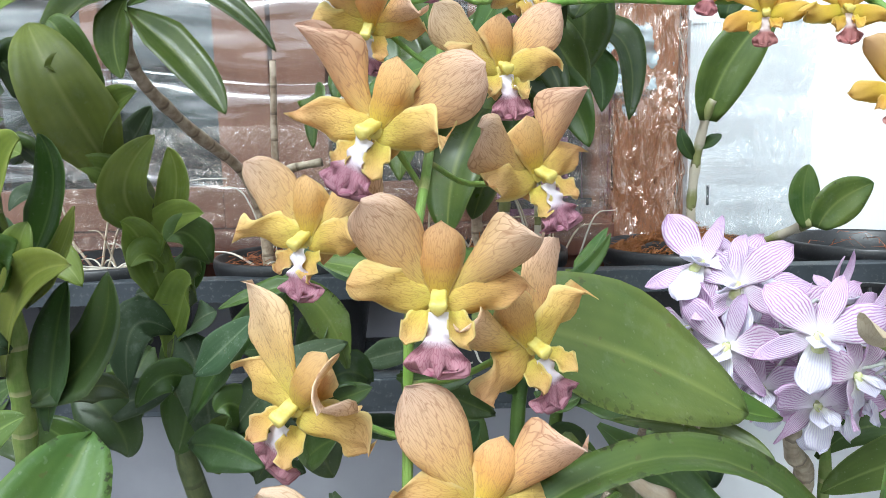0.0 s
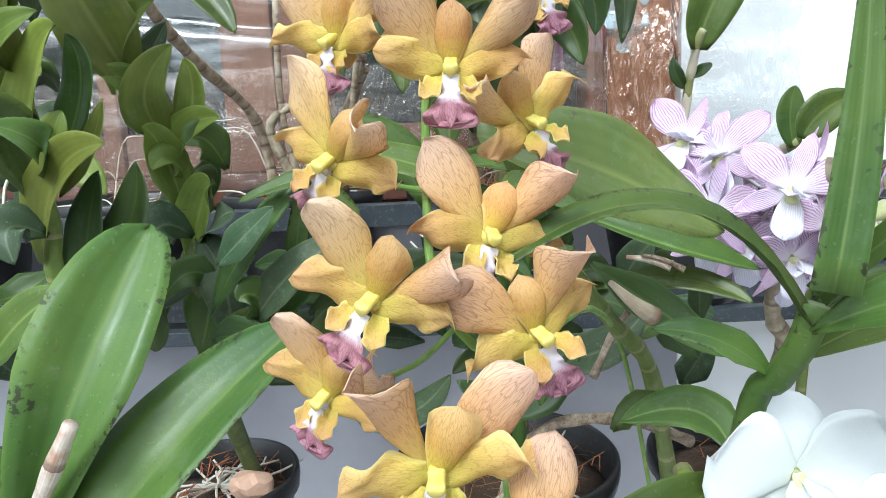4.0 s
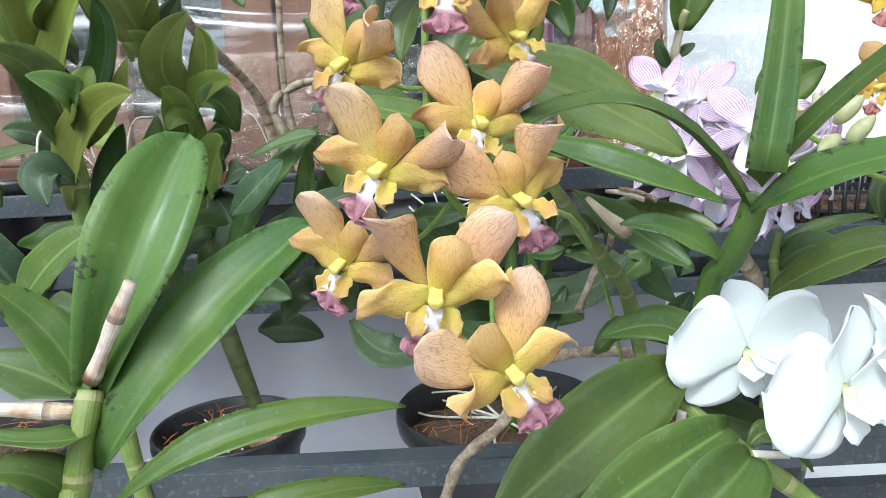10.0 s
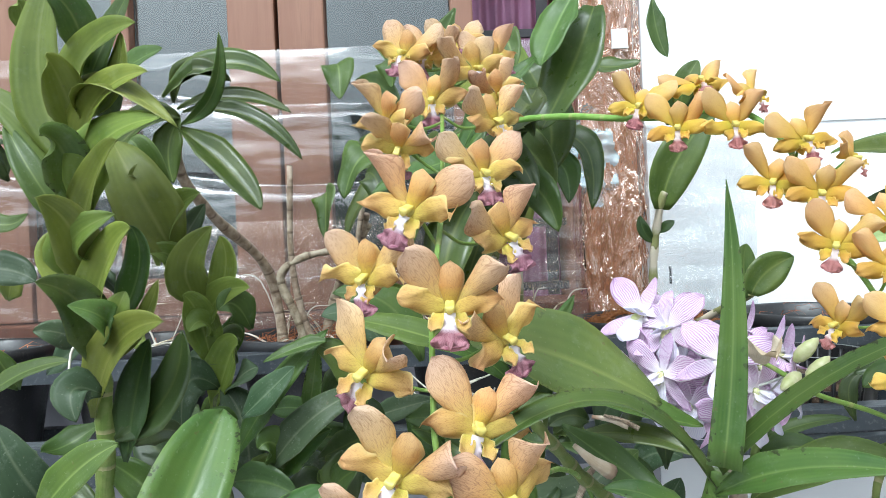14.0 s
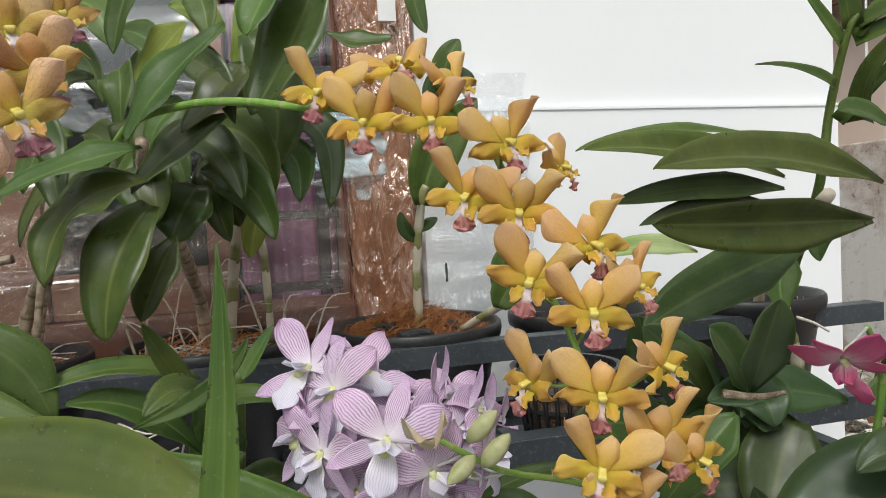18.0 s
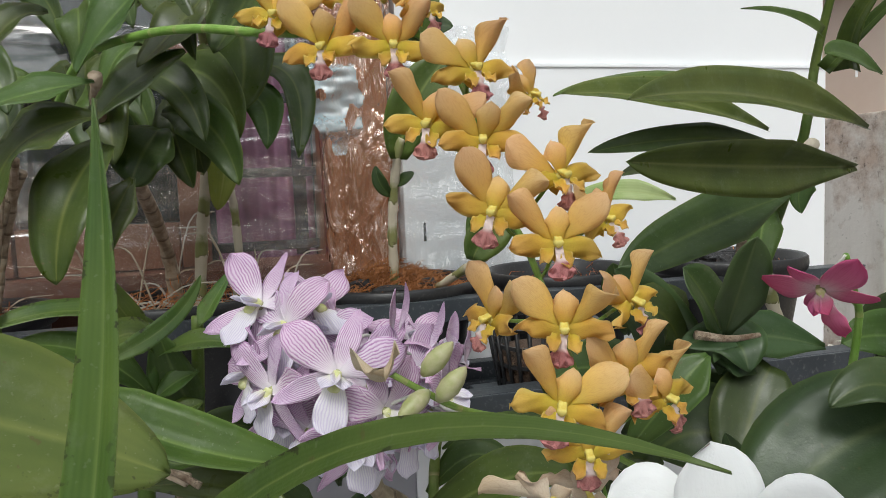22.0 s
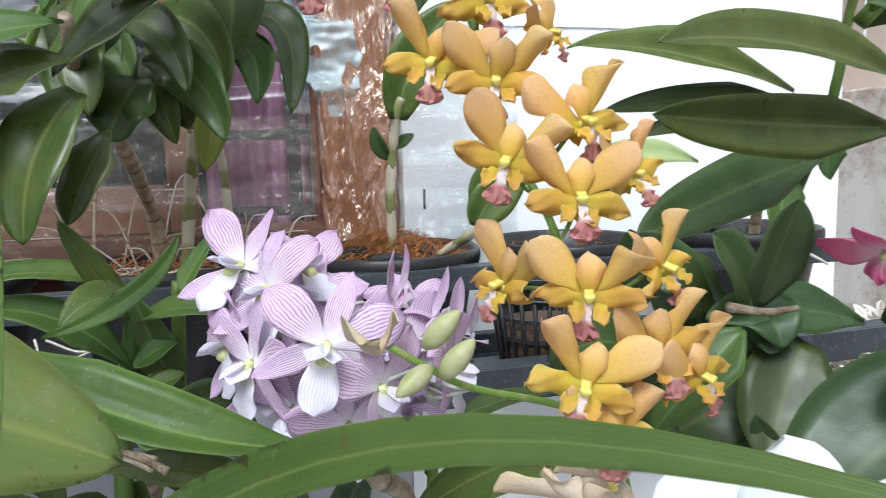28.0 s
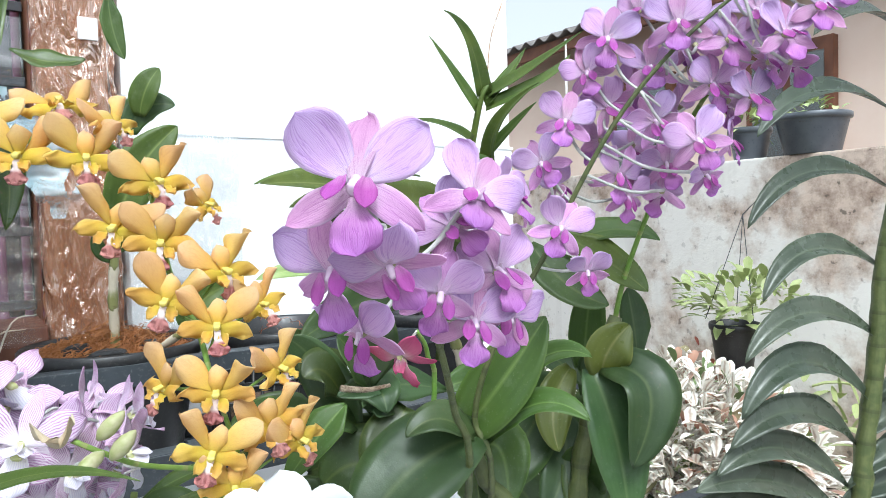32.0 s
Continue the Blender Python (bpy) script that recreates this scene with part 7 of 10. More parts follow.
flower(lilac_orchid, 'lilac', (0.2150, 0.3800, 0.8490), 12, -18, -24, 0.95, 2, stalk=(0.1897, 0.3603, 0.8995))
flower(lilac_orchid, 'lilac', (0.1690, 0.3950, 0.8680), -40, -8, -24, 0.95, 1, stalk=(0.1897, 0.3603, 0.8995))
flower(lilac_orchid, 'lilac', (0.2450, 0.3920, 0.8630), 44, 8, -20, 0.95, 3, stalk=(0.2571, 0.3487, 0.8735))
flower(lilac_orchid, 'lilac', (0.2120, 0.3880, 0.8820), 14, 14, 30, 0.95, 4, stalk=(0.1897, 0.3603, 0.8995))
flower(lilac_orchid, 'lilac', (0.2450, 0.4200, 0.8980), 30, 50, -10, 0.90, 0, stalk=(0.2571, 0.3487, 0.8735))
leaf(lilac_orchid, PETAL_LILAC, (0.2300, 0.4080, 0.9050), (0.2290, 0.4020, 0.9220), (0.2310, 0.3960, 0.9340), 0.0062, (0.55, -0.80, 0.2), 0.6, 'lance', 40, 0.12, name='petal')
leaf(lilac_orchid, PETAL_LILAC, (0.2330, 0.4100, 0.9050), (0.2390, 0.4060, 0.9210), (0.2370, 0.3980, 0.9370), 0.0058, (-0.7, -0.65, 0.2), 0.6, 'lance', 40, 0.12, name='petal')
leaf(lilac_orchid, PETAL_LILAC, (0.2500, 0.4020, 0.8950), (0.2560, 0.3980, 0.9070), (0.2580, 0.3920, 0.9250), 0.0075, (-0.8, -0.55, 0.2), 0.6, 'lance', 40, 0.12, name='petal')
leaf(lilac_orchid, PETAL_LILAC, (0.2650, 0.4040, 0.8910), (0.2650, 0.4000, 0.9060), (0.2660, 0.3960, 0.9180), 0.009, (-0.2, -0.95, 0.2), 0.6, 'lance', 40, 0.12, name='petal')
leaf(lilac_orchid, PETAL_LILAC, (0.2720, 0.4000, 0.8860), (0.2720, 0.3960, 0.8980), (0.2730, 0.3920, 0.9090), 0.0075, (0.5, -0.85, 0.2), 0.6, 'lance', 40, 0.12, name='petal')
tube(lilac_orchid, 'flower_stalk', STALK['lilac'], 0.0011, 0.0011, (0.2210, 0.4000, 0.9020), (0.2120, 0.3900, 0.9100), (0.2020, 0.3800, 0.9080), sides=7)
tube(lilac_orchid, 'flower_stalk', STALK['lilac'], 0.0011, 0.0011, (0.2420, 0.4000, 0.8920), (0.2300, 0.3920, 0.8990), (0.2190, 0.3900, 0.8960), sides=7)
tube(lilac_orchid, 'flower_stalk', STALK['lilac'], 0.0011, 0.0011, (0.2460, 0.3950, 0.8840), (0.2340, 0.3880, 0.8910), (0.2220, 0.3800, 0.8910), sides=7)
part('flower', petal_mesh('flower', 0.022, 0.022, 0.45, 1.8, 1.5, 0.9, 0.22, 0.3, 77, rows=16, cols=14, waist=0.5, frill=13.0), PETAL_FADED, lilac_orchid, 'half-withered cream flower', Matrix.Translation((0.2090, 0.3220, 0.9020)) @ pose(0, 0, 0, 60, 20, 180))
bud(lilac_orchid, (0.2278, 0.3232, 0.9022), (0.2424, 0.3186, 0.9180), 0.0052)
bud(lilac_orchid, (0.2339, 0.3198, 0.8899), (0.2475, 0.3155, 0.9062), 0.0053)
bud(lilac_orchid, (0.2305, 0.3214, 0.8949), (0.2134, 0.3129, 0.8864), 0.0048)
tube(lilac_orchid, 'cane', CANE_PALE, 0.0090, 0.0040, (0.2000, 0.5600, 0.5000), (0.2444, 0.4650, 0.7436), (0.2178, 0.4200, 0.8067), (0.2000, 0.3815, 0.8584), joint=30)

gold_orchid = thing('antelope_orchid', (0.0500, 0.6200, 0.6600), 'orchid with a long arching spray of golden yellow eared flowers', 'orchid', 'potted orchids')
tube(gold_orchid, 'flower_stem', STEM_GREEN, 0.0038, 0.0014, (-0.0142, 0.7195, 1.0779), (0.0258, 0.6494, 1.1102), (0.0785, 0.5955, 1.1172), (0.1244, 0.5323, 1.1087), (0.1665, 0.4853, 1.0964), (0.2064, 0.4650, 1.0926), (0.2532, 0.4484, 1.0932), (0.2812, 0.4191, 1.0559), (0.2879, 0.3940, 0.9951), (0.2967, 0.3592, 0.9574), (0.2967, 0.3268, 0.9261), (0.3019, 0.3086, 0.8955), (0.3061, 0.2961, 0.8712))
flower(gold_orchid, 'gold', (0.1760, 0.4626, 1.1018), -23, 13, -12, 1.10, 0, stalk=(0.1810, 0.4779, 1.0950))
flower(gold_orchid, 'gold', (0.2303, 0.4656, 1.1199), -4, 53, 10, 1.10, 1, stalk=(0.2277, 0.4574, 1.0929))
flower(gold_orchid, 'gold', (0.2022, 0.4448, 1.0793), -24, 7, 0, 1.10, 2, stalk=(0.2064, 0.4650, 1.0926))
flower(gold_orchid, 'gold', (0.2427, 0.4296, 1.0776), -8, 5, -2, 1.10, 3, stalk=(0.2634, 0.4377, 1.0796))
flower(gold_orchid, 'gold', (0.2833, 0.3981, 1.0588), 8, 13, 10, 1.08, 1, stalk=(0.2830, 0.4123, 1.0393))
flower(gold_orchid, 'gold', (0.2523, 0.3888, 1.0265), -28, 5, -12, 1.05, 0, stalk=(0.2861, 0.4009, 1.0117))
flower(gold_orchid, 'gold', (0.2786, 0.3715, 1.0157), -18, 7, -4, 1.04, 2, stalk=(0.2887, 0.3909, 0.9917))
flower(gold_orchid, 'gold', (0.2641, 0.4410, 1.1029), 26, 23, 18, 0.93, 3, stalk=(0.2583, 0.4431, 1.0864))
flower(gold_orchid, 'gold', (0.3150, 0.3896, 1.0418), 40, 13, 18, 0.82, 0, stalk=(0.2849, 0.4054, 1.0227))
flower(gold_orchid, 'gold', (0.3145, 0.3514, 0.9949), 12, 11, 10, 1.04, 1, stalk=(0.2943, 0.3687, 0.9677))
flower(gold_orchid, 'gold', (0.2753, 0.3499, 0.9773), -27, 7, -12, 1.04, 3, stalk=(0.2959, 0.3623, 0.9609))
flower(gold_orchid, 'gold', (0.3011, 0.3273, 0.9611), -18, 9, -4, 1.02, 0, stalk=(0.2967, 0.3415, 0.9403))
flower(gold_orchid, 'gold', (0.3391, 0.3493, 0.9696), 19, 17, 18, 0.88, 2, stalk=(0.2967, 0.3562, 0.9546))
flower(gold_orchid, 'gold', (0.2919, 0.3021, 0.9233), -22, 9, -2, 0.96, 1, stalk=(0.3000, 0.3152, 0.9066))
flower(gold_orchid, 'gold', (0.2702, 0.3434, 0.9221), -74, 13, -12, 0.93, 2, stalk=(0.2967, 0.3297, 0.9289))
flower(gold_orchid, 'gold', (0.3418, 0.3261, 0.9276), 22, 9, 18, 0.93, 3, stalk=(0.2986, 0.3202, 0.9150))
flower(gold_orchid, 'gold', (0.2852, 0.2918, 0.8896), -24, 1, -12, 0.98, 0, stalk=(0.3050, 0.2995, 0.8778))
flower(gold_orchid, 'gold', (0.3265, 0.3026, 0.8956), 6, 7, 10, 0.98, 2, stalk=(0.3042, 0.3018, 0.8822))
flower(gold_orchid, 'gold', (0.3452, 0.3025, 0.8831), 26, 7, 18, 0.93, 1, stalk=(0.3061, 0.2961, 0.8712))
flower(gold_orchid, 'gold', (0.2980, 0.2927, 0.8655), -14, 3, 0, 0.88, 3, stalk=(0.3061, 0.2961, 0.8712))

dark_orchid = thing('cane_orchid', (0.0200, 0.9000, 0.6700), 'orchid with a dense crown of broad dark green leaves', 'orchid', 'potted orchids')
leaf(dark_orchid, LEAF_MID, (0.1125, 0.6111, 1.1881), (0.0581, 0.6117, 1.1367), (0.0290, 0.6064, 1.0904), 0.0488, (-0.46, -0.69, 0.56), 0.3, 'lance', 14, 0.17)
leaf(dark_orchid, LEAF_MID, (0.0376, 0.6248, 1.0868), (-0.0145, 0.6060, 1.0726), (-0.0691, 0.5976, 1.0476), 0.0404, (-0.22, -0.64, 0.74), 0.25, 'lance', 14, 0.17)
leaf(dark_orchid, LEAF_CROWN, (0.0383, 0.6233, 1.0593), (-0.0195, 0.6158, 1.0357), (-0.0378, 0.5969, 0.9759), 0.0571, (-0.46, -0.69, 0.56), 0.25, 'lance', 14, 0.17)
leaf(dark_orchid, LEAF_CROWN, (0.0383, 0.6430, 1.0386), (0.0112, 0.6164, 0.9902), (0.0017, 0.6055, 0.9273), 0.0581, (-0.29, -0.84, 0.45), 0.25, 'oval', 14, 0.17)
leaf(dark_orchid, LEAF_CROWN, (0.0553, 0.6581, 1.0104), (0.0377, 0.6400, 0.9725), (0.0252, 0.6311, 0.9378), 0.0416, (-0.31, -0.88, 0.36), 0.25, 'lance', 14, 0.17)
leaf(dark_orchid, LEAF_CROWN, (0.1058, 0.6506, 1.1167), (0.0625, 0.6393, 1.0878), (0.0261, 0.6258, 1.0481), 0.0465, (-0.37, -0.74, 0.57), 0.25, 'lance', 14, 0.17)
leaf(dark_orchid, LEAF_CROWN, (0.1228, 0.6695, 1.1687), (0.1022, 0.6526, 1.1397), (0.0681, 0.6385, 1.1007), 0.0506, (-0.38, -0.81, 0.45), 0.25, 'lance', 14, 0.17)
leaf(dark_orchid, LEAF_CROWN, (0.2044, 0.7163, 1.2759), (0.1684, 0.7006, 1.1925), (0.1271, 0.6869, 1.1220), 0.0749, (-0.49, -0.80, 0.36), 0.3, 'oval', 14, 0.17)
leaf(dark_orchid, LEAF_MID, (0.1826, 0.7021, 1.2972), (0.1469, 0.6874, 1.2368), (0.1283, 0.6693, 1.1935), 0.0538, (-0.49, -0.80, 0.36), 0.3, 'lance', 14, 0.17)
leaf(dark_orchid, LEAF_MID, (0.0343, 0.7171, 1.2802), (0.0132, 0.7201, 1.2328), (0.0027, 0.7205, 1.1875), 0.0350, (-0.42, -0.87, 0.27), 0.3, 'lance', 14, 0.17)
leaf(dark_orchid, LEAF_OLIVE, (0.0702, 0.7260, 1.2196), (0.0444, 0.7312, 1.1932), (0.0183, 0.7361, 1.1612), 0.0444, (-0.40, -0.84, 0.36), 0.3, 'lance', 14, 0.17)
leaf(dark_orchid, LEAF_MID, (0.1183, 0.8108, 1.0811), (0.1648, 0.7793, 1.0926), (0.1710, 0.7546, 1.0377), 0.0527, (0.04, -0.79, 0.61), 0.35, 'lance', 14, 0.17)
leaf(dark_orchid, LEAF_CROWN, (0.1396, 0.8285, 1.1306), (0.2009, 0.7923, 1.1183), (0.2033, 0.7669, 1.0286), 0.0477, (0.22, -0.84, 0.50), 0.35, 'lance', 14, 0.17)
leaf(dark_orchid, LEAF_OLIVE, (0.1331, 0.8899, 1.0868), (0.1229, 0.8792, 1.0241), (0.1112, 0.8797, 0.9747), 0.0430, (-0.13, -0.98, 0.14), 0.4, 'lance', 14, 0.17)
leaf(dark_orchid, LEAF_CROWN, (0.0750, 0.7600, 1.0901), (0.0845, 0.7351, 1.0477), (0.0983, 0.7295, 1.0001), 0.0400, (-0.21, -0.91, 0.36), 0.3, 'lance', 14, 0.17)
leaf(dark_orchid, LEAF_CROWN, (0.1230, 0.7818, 1.1457), (0.1035, 0.7628, 1.0777), (0.1073, 0.7589, 1.0150), 0.0566, (-0.22, -0.94, 0.24), 0.3, 'oval', 14, 0.17)
leaf(dark_orchid, LEAF_CROWN, (0.0696, 0.7393, 1.0598), (0.0539, 0.7213, 1.0317), (0.0415, 0.7230, 1.0046), 0.0610, (-0.19, -0.87, 0.45), 0.2, 'oval', 14, 0.17)
leaf(dark_orchid, LEAF_CROWN, (0.1277, 0.7843, 1.2251), (0.1529, 0.7643, 1.1485), (0.1427, 0.7530, 1.0757), 0.0664, (-0.01, -0.97, 0.24), 0.25, 'oval', 14, 0.17)
leaf(dark_orchid, LEAF_CROWN, (0.0636, 0.7449, 1.1459), (0.0242, 0.7307, 1.0776), (0.0251, 0.7078, 1.0329), 0.0610, (-0.29, -0.84, 0.45), 0.2, 'oval', 14, 0.17)
leaf(dark_orchid, LEAF_OLIVE, (0.0464, 0.8059, 1.2598), (0.0766, 0.7877, 1.2490), (0.1044, 0.7797, 1.2235), 0.0362, (-0.18, -0.83, 0.52), 0.3, 'lance', 14, 0.17)
leaf(dark_orchid, LEAF_CROWN, (0.2202, 0.8658, 1.2482), (0.2599, 0.8554, 1.2358), (0.3007, 0.8456, 1.2406), 0.0347, (-0.16, -0.76, 0.64), 0.3, 'lance', 14, 0.17)
leaf(dark_orchid, LEAF_OLIVE, (0.1108, 0.8380, 1.1810), (0.1261, 0.8363, 1.2260), (0.1165, 0.8411, 1.2787), 0.0392, (-0.22, -0.94, 0.26), 0.3, 'lance', 14, 0.17)
leaf(dark_orchid, LEAF_MID, (0.3369, 0.8931, 1.3443), (0.3410, 0.8897, 1.2927), (0.3530, 0.8849, 1.2539), 0.0294, (-0.21, -0.91, 0.36), 0.3, 'lance', 14, 0.17)
leaf(dark_orchid, LEAF_MID, (-0.0313, 0.9030, 1.1294), (0.0110, 0.8711, 1.1127), (0.0329, 0.8531, 1.0627), 0.0651, (-0.47, -0.80, 0.37), 0.3, 'lance', 14, 0.17)
leaf(dark_orchid, LEAF_CROWN, (-0.0082, 0.8217, 1.1400), (-0.0044, 0.7993, 1.1216), (-0.0055, 0.7864, 1.0605), 0.0397, (-0.46, -0.66, 0.60), 0.3, 'lance', 14, 0.17)
leaf(dark_orchid, LEAF_CROWN, (-0.0664, 0.8874, 1.1333), (-0.0389, 0.8594, 1.1189), (-0.0254, 0.8437, 1.0760), 0.0463, (-0.17, -0.93, 0.32), 0.3, 'lance', 14, 0.17)
leaf(dark_orchid, LEAF_CROWN, (0.0464, 0.7278, 1.1303), (0.0299, 0.7105, 1.1148), (0.0177, 0.7007, 1.0624), 0.0341, (-0.58, -0.63, 0.51), 0.3, 'lance', 14, 0.17)
leaf(dark_orchid, LEAF_CROWN, (0.0385, 0.9176, 1.2239), (0.0043, 0.9047, 1.2093), (-0.0180, 0.8977, 1.1622), 0.0506, (-0.03, -0.93, 0.36), 0.3, 'lance', 14, 0.17)
leaf(dark_orchid, LEAF_CROWN, (-0.1591, 0.8888, 1.0774), (-0.1565, 0.8668, 1.0623), (-0.1583, 0.8544, 1.0076), 0.0459, (-0.59, -0.76, 0.29), 0.3, 'lance', 14, 0.17)
leaf(dark_orchid, LEAF_MID, (-0.1451, 0.9666, 1.2851), (-0.1383, 0.9435, 1.2677), (-0.1371, 0.9307, 1.2211), 0.0548, (-0.09, -0.83, 0.55), 0.3, 'lance', 14, 0.17)
leaf(dark_orchid, LEAF_MID, (-0.0788, 0.8919, 1.1335), (-0.1096, 0.8782, 1.1188), (-0.1306, 0.8705, 1.0646), 0.0616, (-0.34, -0.77, 0.54), 0.3, 'lance', 14, 0.17)
leaf(dark_orchid, LEAF_CROWN, (0.0572, 0.6994, 1.1787), (0.0946, 0.6687, 1.1598), (0.1136, 0.6513, 1.1088), 0.0374, (-0.50, -0.78, 0.37), 0.3, 'lance', 14, 0.17)
leaf(dark_orchid, LEAF_CROWN, (0.0738, 0.7330, 1.0741), (0.1191, 0.7005, 1.0566), (0.1423, 0.6818, 1.0006), 0.0530, (-0.43, -0.80, 0.41), 0.3, 'lance', 14, 0.17)
leaf(dark_orchid, LEAF_MID, (0.0668, 0.7038, 1.1320), (0.0435, 0.6882, 1.1166), (0.0273, 0.6794, 1.0640), 0.0364, (-0.56, -0.63, 0.54), 0.3, 'lance', 14, 0.17)
leaf(dark_orchid, LEAF_MID, (-0.0462, 0.7511, 1.2350), (-0.0457, 0.7297, 1.2207), (-0.0474, 0.7182, 1.1860), 0.0481, (-0.56, -0.76, 0.33), 0.3, 'lance', 14, 0.17)
leaf(dark_orchid, LEAF_CROWN, (0.0199, 0.7136, 1.0831), (0.0330, 0.6891, 1.0690), (0.0379, 0.6754, 1.0226), 0.0499, (-0.12, -0.97, 0.21), 0.3, 'lance', 14, 0.17)
leaf(dark_orchid, LEAF_CROWN, (-0.0922, 0.8125, 1.0944), (-0.0766, 0.7874, 1.0810), (-0.0702, 0.7735, 1.0372), 0.0443, (-0.17, -0.97, 0.17), 0.3, 'lance', 14, 0.17)
leaf(dark_orchid, LEAF_CROWN, (-0.0235, 0.7581, 1.1726), (-0.0539, 0.7443, 1.1591), (-0.0739, 0.7369, 1.1159), 0.0465, (-0.48, -0.74, 0.47), 0.3, 'lance', 14, 0.17)
leaf(dark_orchid, LEAF_CROWN, (-0.0215, 0.9089, 1.0895), (0.0152, 0.8783, 1.0698), (0.0331, 0.8605, 1.0040), 0.0495, (-0.46, -0.74, 0.48), 0.3, 'lance', 14, 0.17)
leaf(dark_orchid, LEAF_MID, (-0.0179, 0.8453, 1.2424), (0.0238, 0.8135, 1.2218), (0.0452, 0.7954, 1.1671), 0.0391, (0.01, -0.97, 0.23), 0.3, 'lance', 14, 0.17)
leaf(dark_orchid, LEAF_CROWN, (-0.0492, 0.8430, 1.0808), (-0.0949, 0.8329, 1.0660), (-0.1248, 0.8271, 1.0054), 0.0423, (-0.55, -0.71, 0.44), 0.3, 'lance', 14, 0.17)
leaf(dark_orchid, LEAF_MID, (0.0801, 0.7784, 1.1240), (0.1232, 0.7463, 1.1050), (0.1453, 0.7279, 1.0475), 0.0580, (-0.43, -0.87, 0.22), 0.3, 'lance', 14, 0.17)
leaf(dark_orchid, LEAF_MID, (0.0803, 0.6917, 1.2387), (0.0906, 0.6678, 1.2225), (0.0947, 0.6547, 1.1840), 0.0362, (-0.38, -0.77, 0.52), 0.3, 'lance', 14, 0.17)
leaf(dark_orchid, LEAF_CROWN, (-0.0929, 0.7414, 1.1267), (-0.0623, 0.7126, 1.1119), (-0.0473, 0.6966, 1.0692), 0.0431, (-0.04, -0.94, 0.35), 0.3, 'lance', 14, 0.17)
leaf(dark_orchid, LEAF_MID, (-0.0743, 0.9092, 1.2931), (-0.0424, 0.8799, 1.2746), (-0.0264, 0.8636, 1.2294), 0.0573, (-0.09, -0.79, 0.61), 0.3, 'lance', 14, 0.17)
leaf(dark_orchid, LEAF_MID, (0.0091, 0.8804, 1.1172), (0.0356, 0.8526, 1.1033), (0.0487, 0.8371, 1.0612), 0.0421, (-0.33, -0.84, 0.42), 0.3, 'lance', 14, 0.17)
leaf(dark_orchid, LEAF_CROWN, (-0.1141, 0.9521, 1.2536), (-0.0683, 0.9192, 1.2313), (-0.0451, 0.9003, 1.1694), 0.0447, (-0.59, -0.78, 0.19), 0.3, 'lance', 14, 0.17)
leaf(dark_orchid, LEAF_MID, (-0.0183, 0.8581, 1.2015), (-0.0141, 0.8355, 1.1810), (-0.0150, 0.8224, 1.1168), 0.0483, (-0.50, -0.63, 0.59), 0.3, 'lance', 14, 0.17)
leaf(dark_orchid, LEAF_CROWN, (0.0530, 0.7168, 1.1090), (0.0945, 0.6852, 1.0916), (0.1157, 0.6673, 1.0396), 0.0418, (-0.13, -0.78, 0.61), 0.3, 'lance', 14, 0.17)
tube(dark_orchid, 'cane', CANE_BAND, 0.0088, 0.0060, (0.0700, 0.9300, 0.7000), (0.0757, 0.9645, 0.8373), (0.0861, 0.9566, 0.9439), (0.1011, 0.9159, 1.0326), (0.1123, 0.8550, 1.1114), (0.1140, 0.7756, 1.1867), joint=30)
tube(dark_orchid, 'cane', CANE_PALE, 0.0091, 0.0054, (0.0486, 0.9719, 0.8539), (0.0416, 0.9464, 0.9331), (0.0337, 0.8282, 1.0089), (0.0263, 0.7085, 1.0543), (0.0344, 0.6466, 1.0951), joint=30)
tube(dark_orchid, 'cane', CANE_BAND, 0.0054, 0.0050, (0.1310, 0.9721, 0.8500), (0.1288, 0.9574, 0.9637), (0.1233, 0.9306, 1.0245), (0.1292, 0.9009, 1.0808), joint=30)
tube(dark_orchid, 'cane', CANE_PALE, 0.0084, 0.0067, (-0.1808, 0.9560, 0.8499), (-0.1635, 0.9546, 0.9122), (-0.1479, 0.9422, 0.9475), (-0.1007, 0.9034, 1.0284), joint=30)
tube(dark_orchid, 'cane', CANE_PALE, 0.0063, 0.0052, (-0.1562, 0.9505, 0.8627), (-0.1415, 0.9505, 0.9392), (-0.1226, 0.9272, 0.9815), (-0.1004, 0.8833, 1.0415), joint=30)

bare_cane_orchid = thing('cane_orchid', (0.3330, 0.9500, 0.8300), 'single pale orchid cane with few leaves in coconut fibre', 'orchid', 'potted orchids')
tube(bare_cane_orchid, 'cane', CANE_BAND, 0.0066, 0.0060, (0.3180, 0.9450, 0.8200), (0.3323, 0.9381, 0.8491), (0.3308, 0.9267, 0.9291), (0.3346, 0.9184, 0.9912), (0.3393, 0.8991, 1.0438), (0.3440, 0.8960, 1.0560), joint=26)
tube(bare_cane_orchid, 'dry_cane', CANE_BAND, 0.0053, 0.0062, (0.3824, 0.8902, 0.8599), (0.4040, 0.8347, 0.8881), (0.4208, 0.7903, 0.9096), joint=30)
leaf(bare_cane_orchid, LEAF_MID, (0.3385, 0.8990, 1.0300), (0.3620, 0.8900, 1.1020), (0.4160, 0.8800, 1.1680), 0.0680, (-0.12, -0.97, 0.20), 0.45, 'oval')
leaf(bare_cane_orchid, LEAF_MID, (0.3689, 0.8878, 1.1793), (0.3756, 0.8775, 1.2138), (0.3938, 0.8745, 1.2445), 0.0382, (-0.42, -0.89, 0.16), 0.3, 'oval')
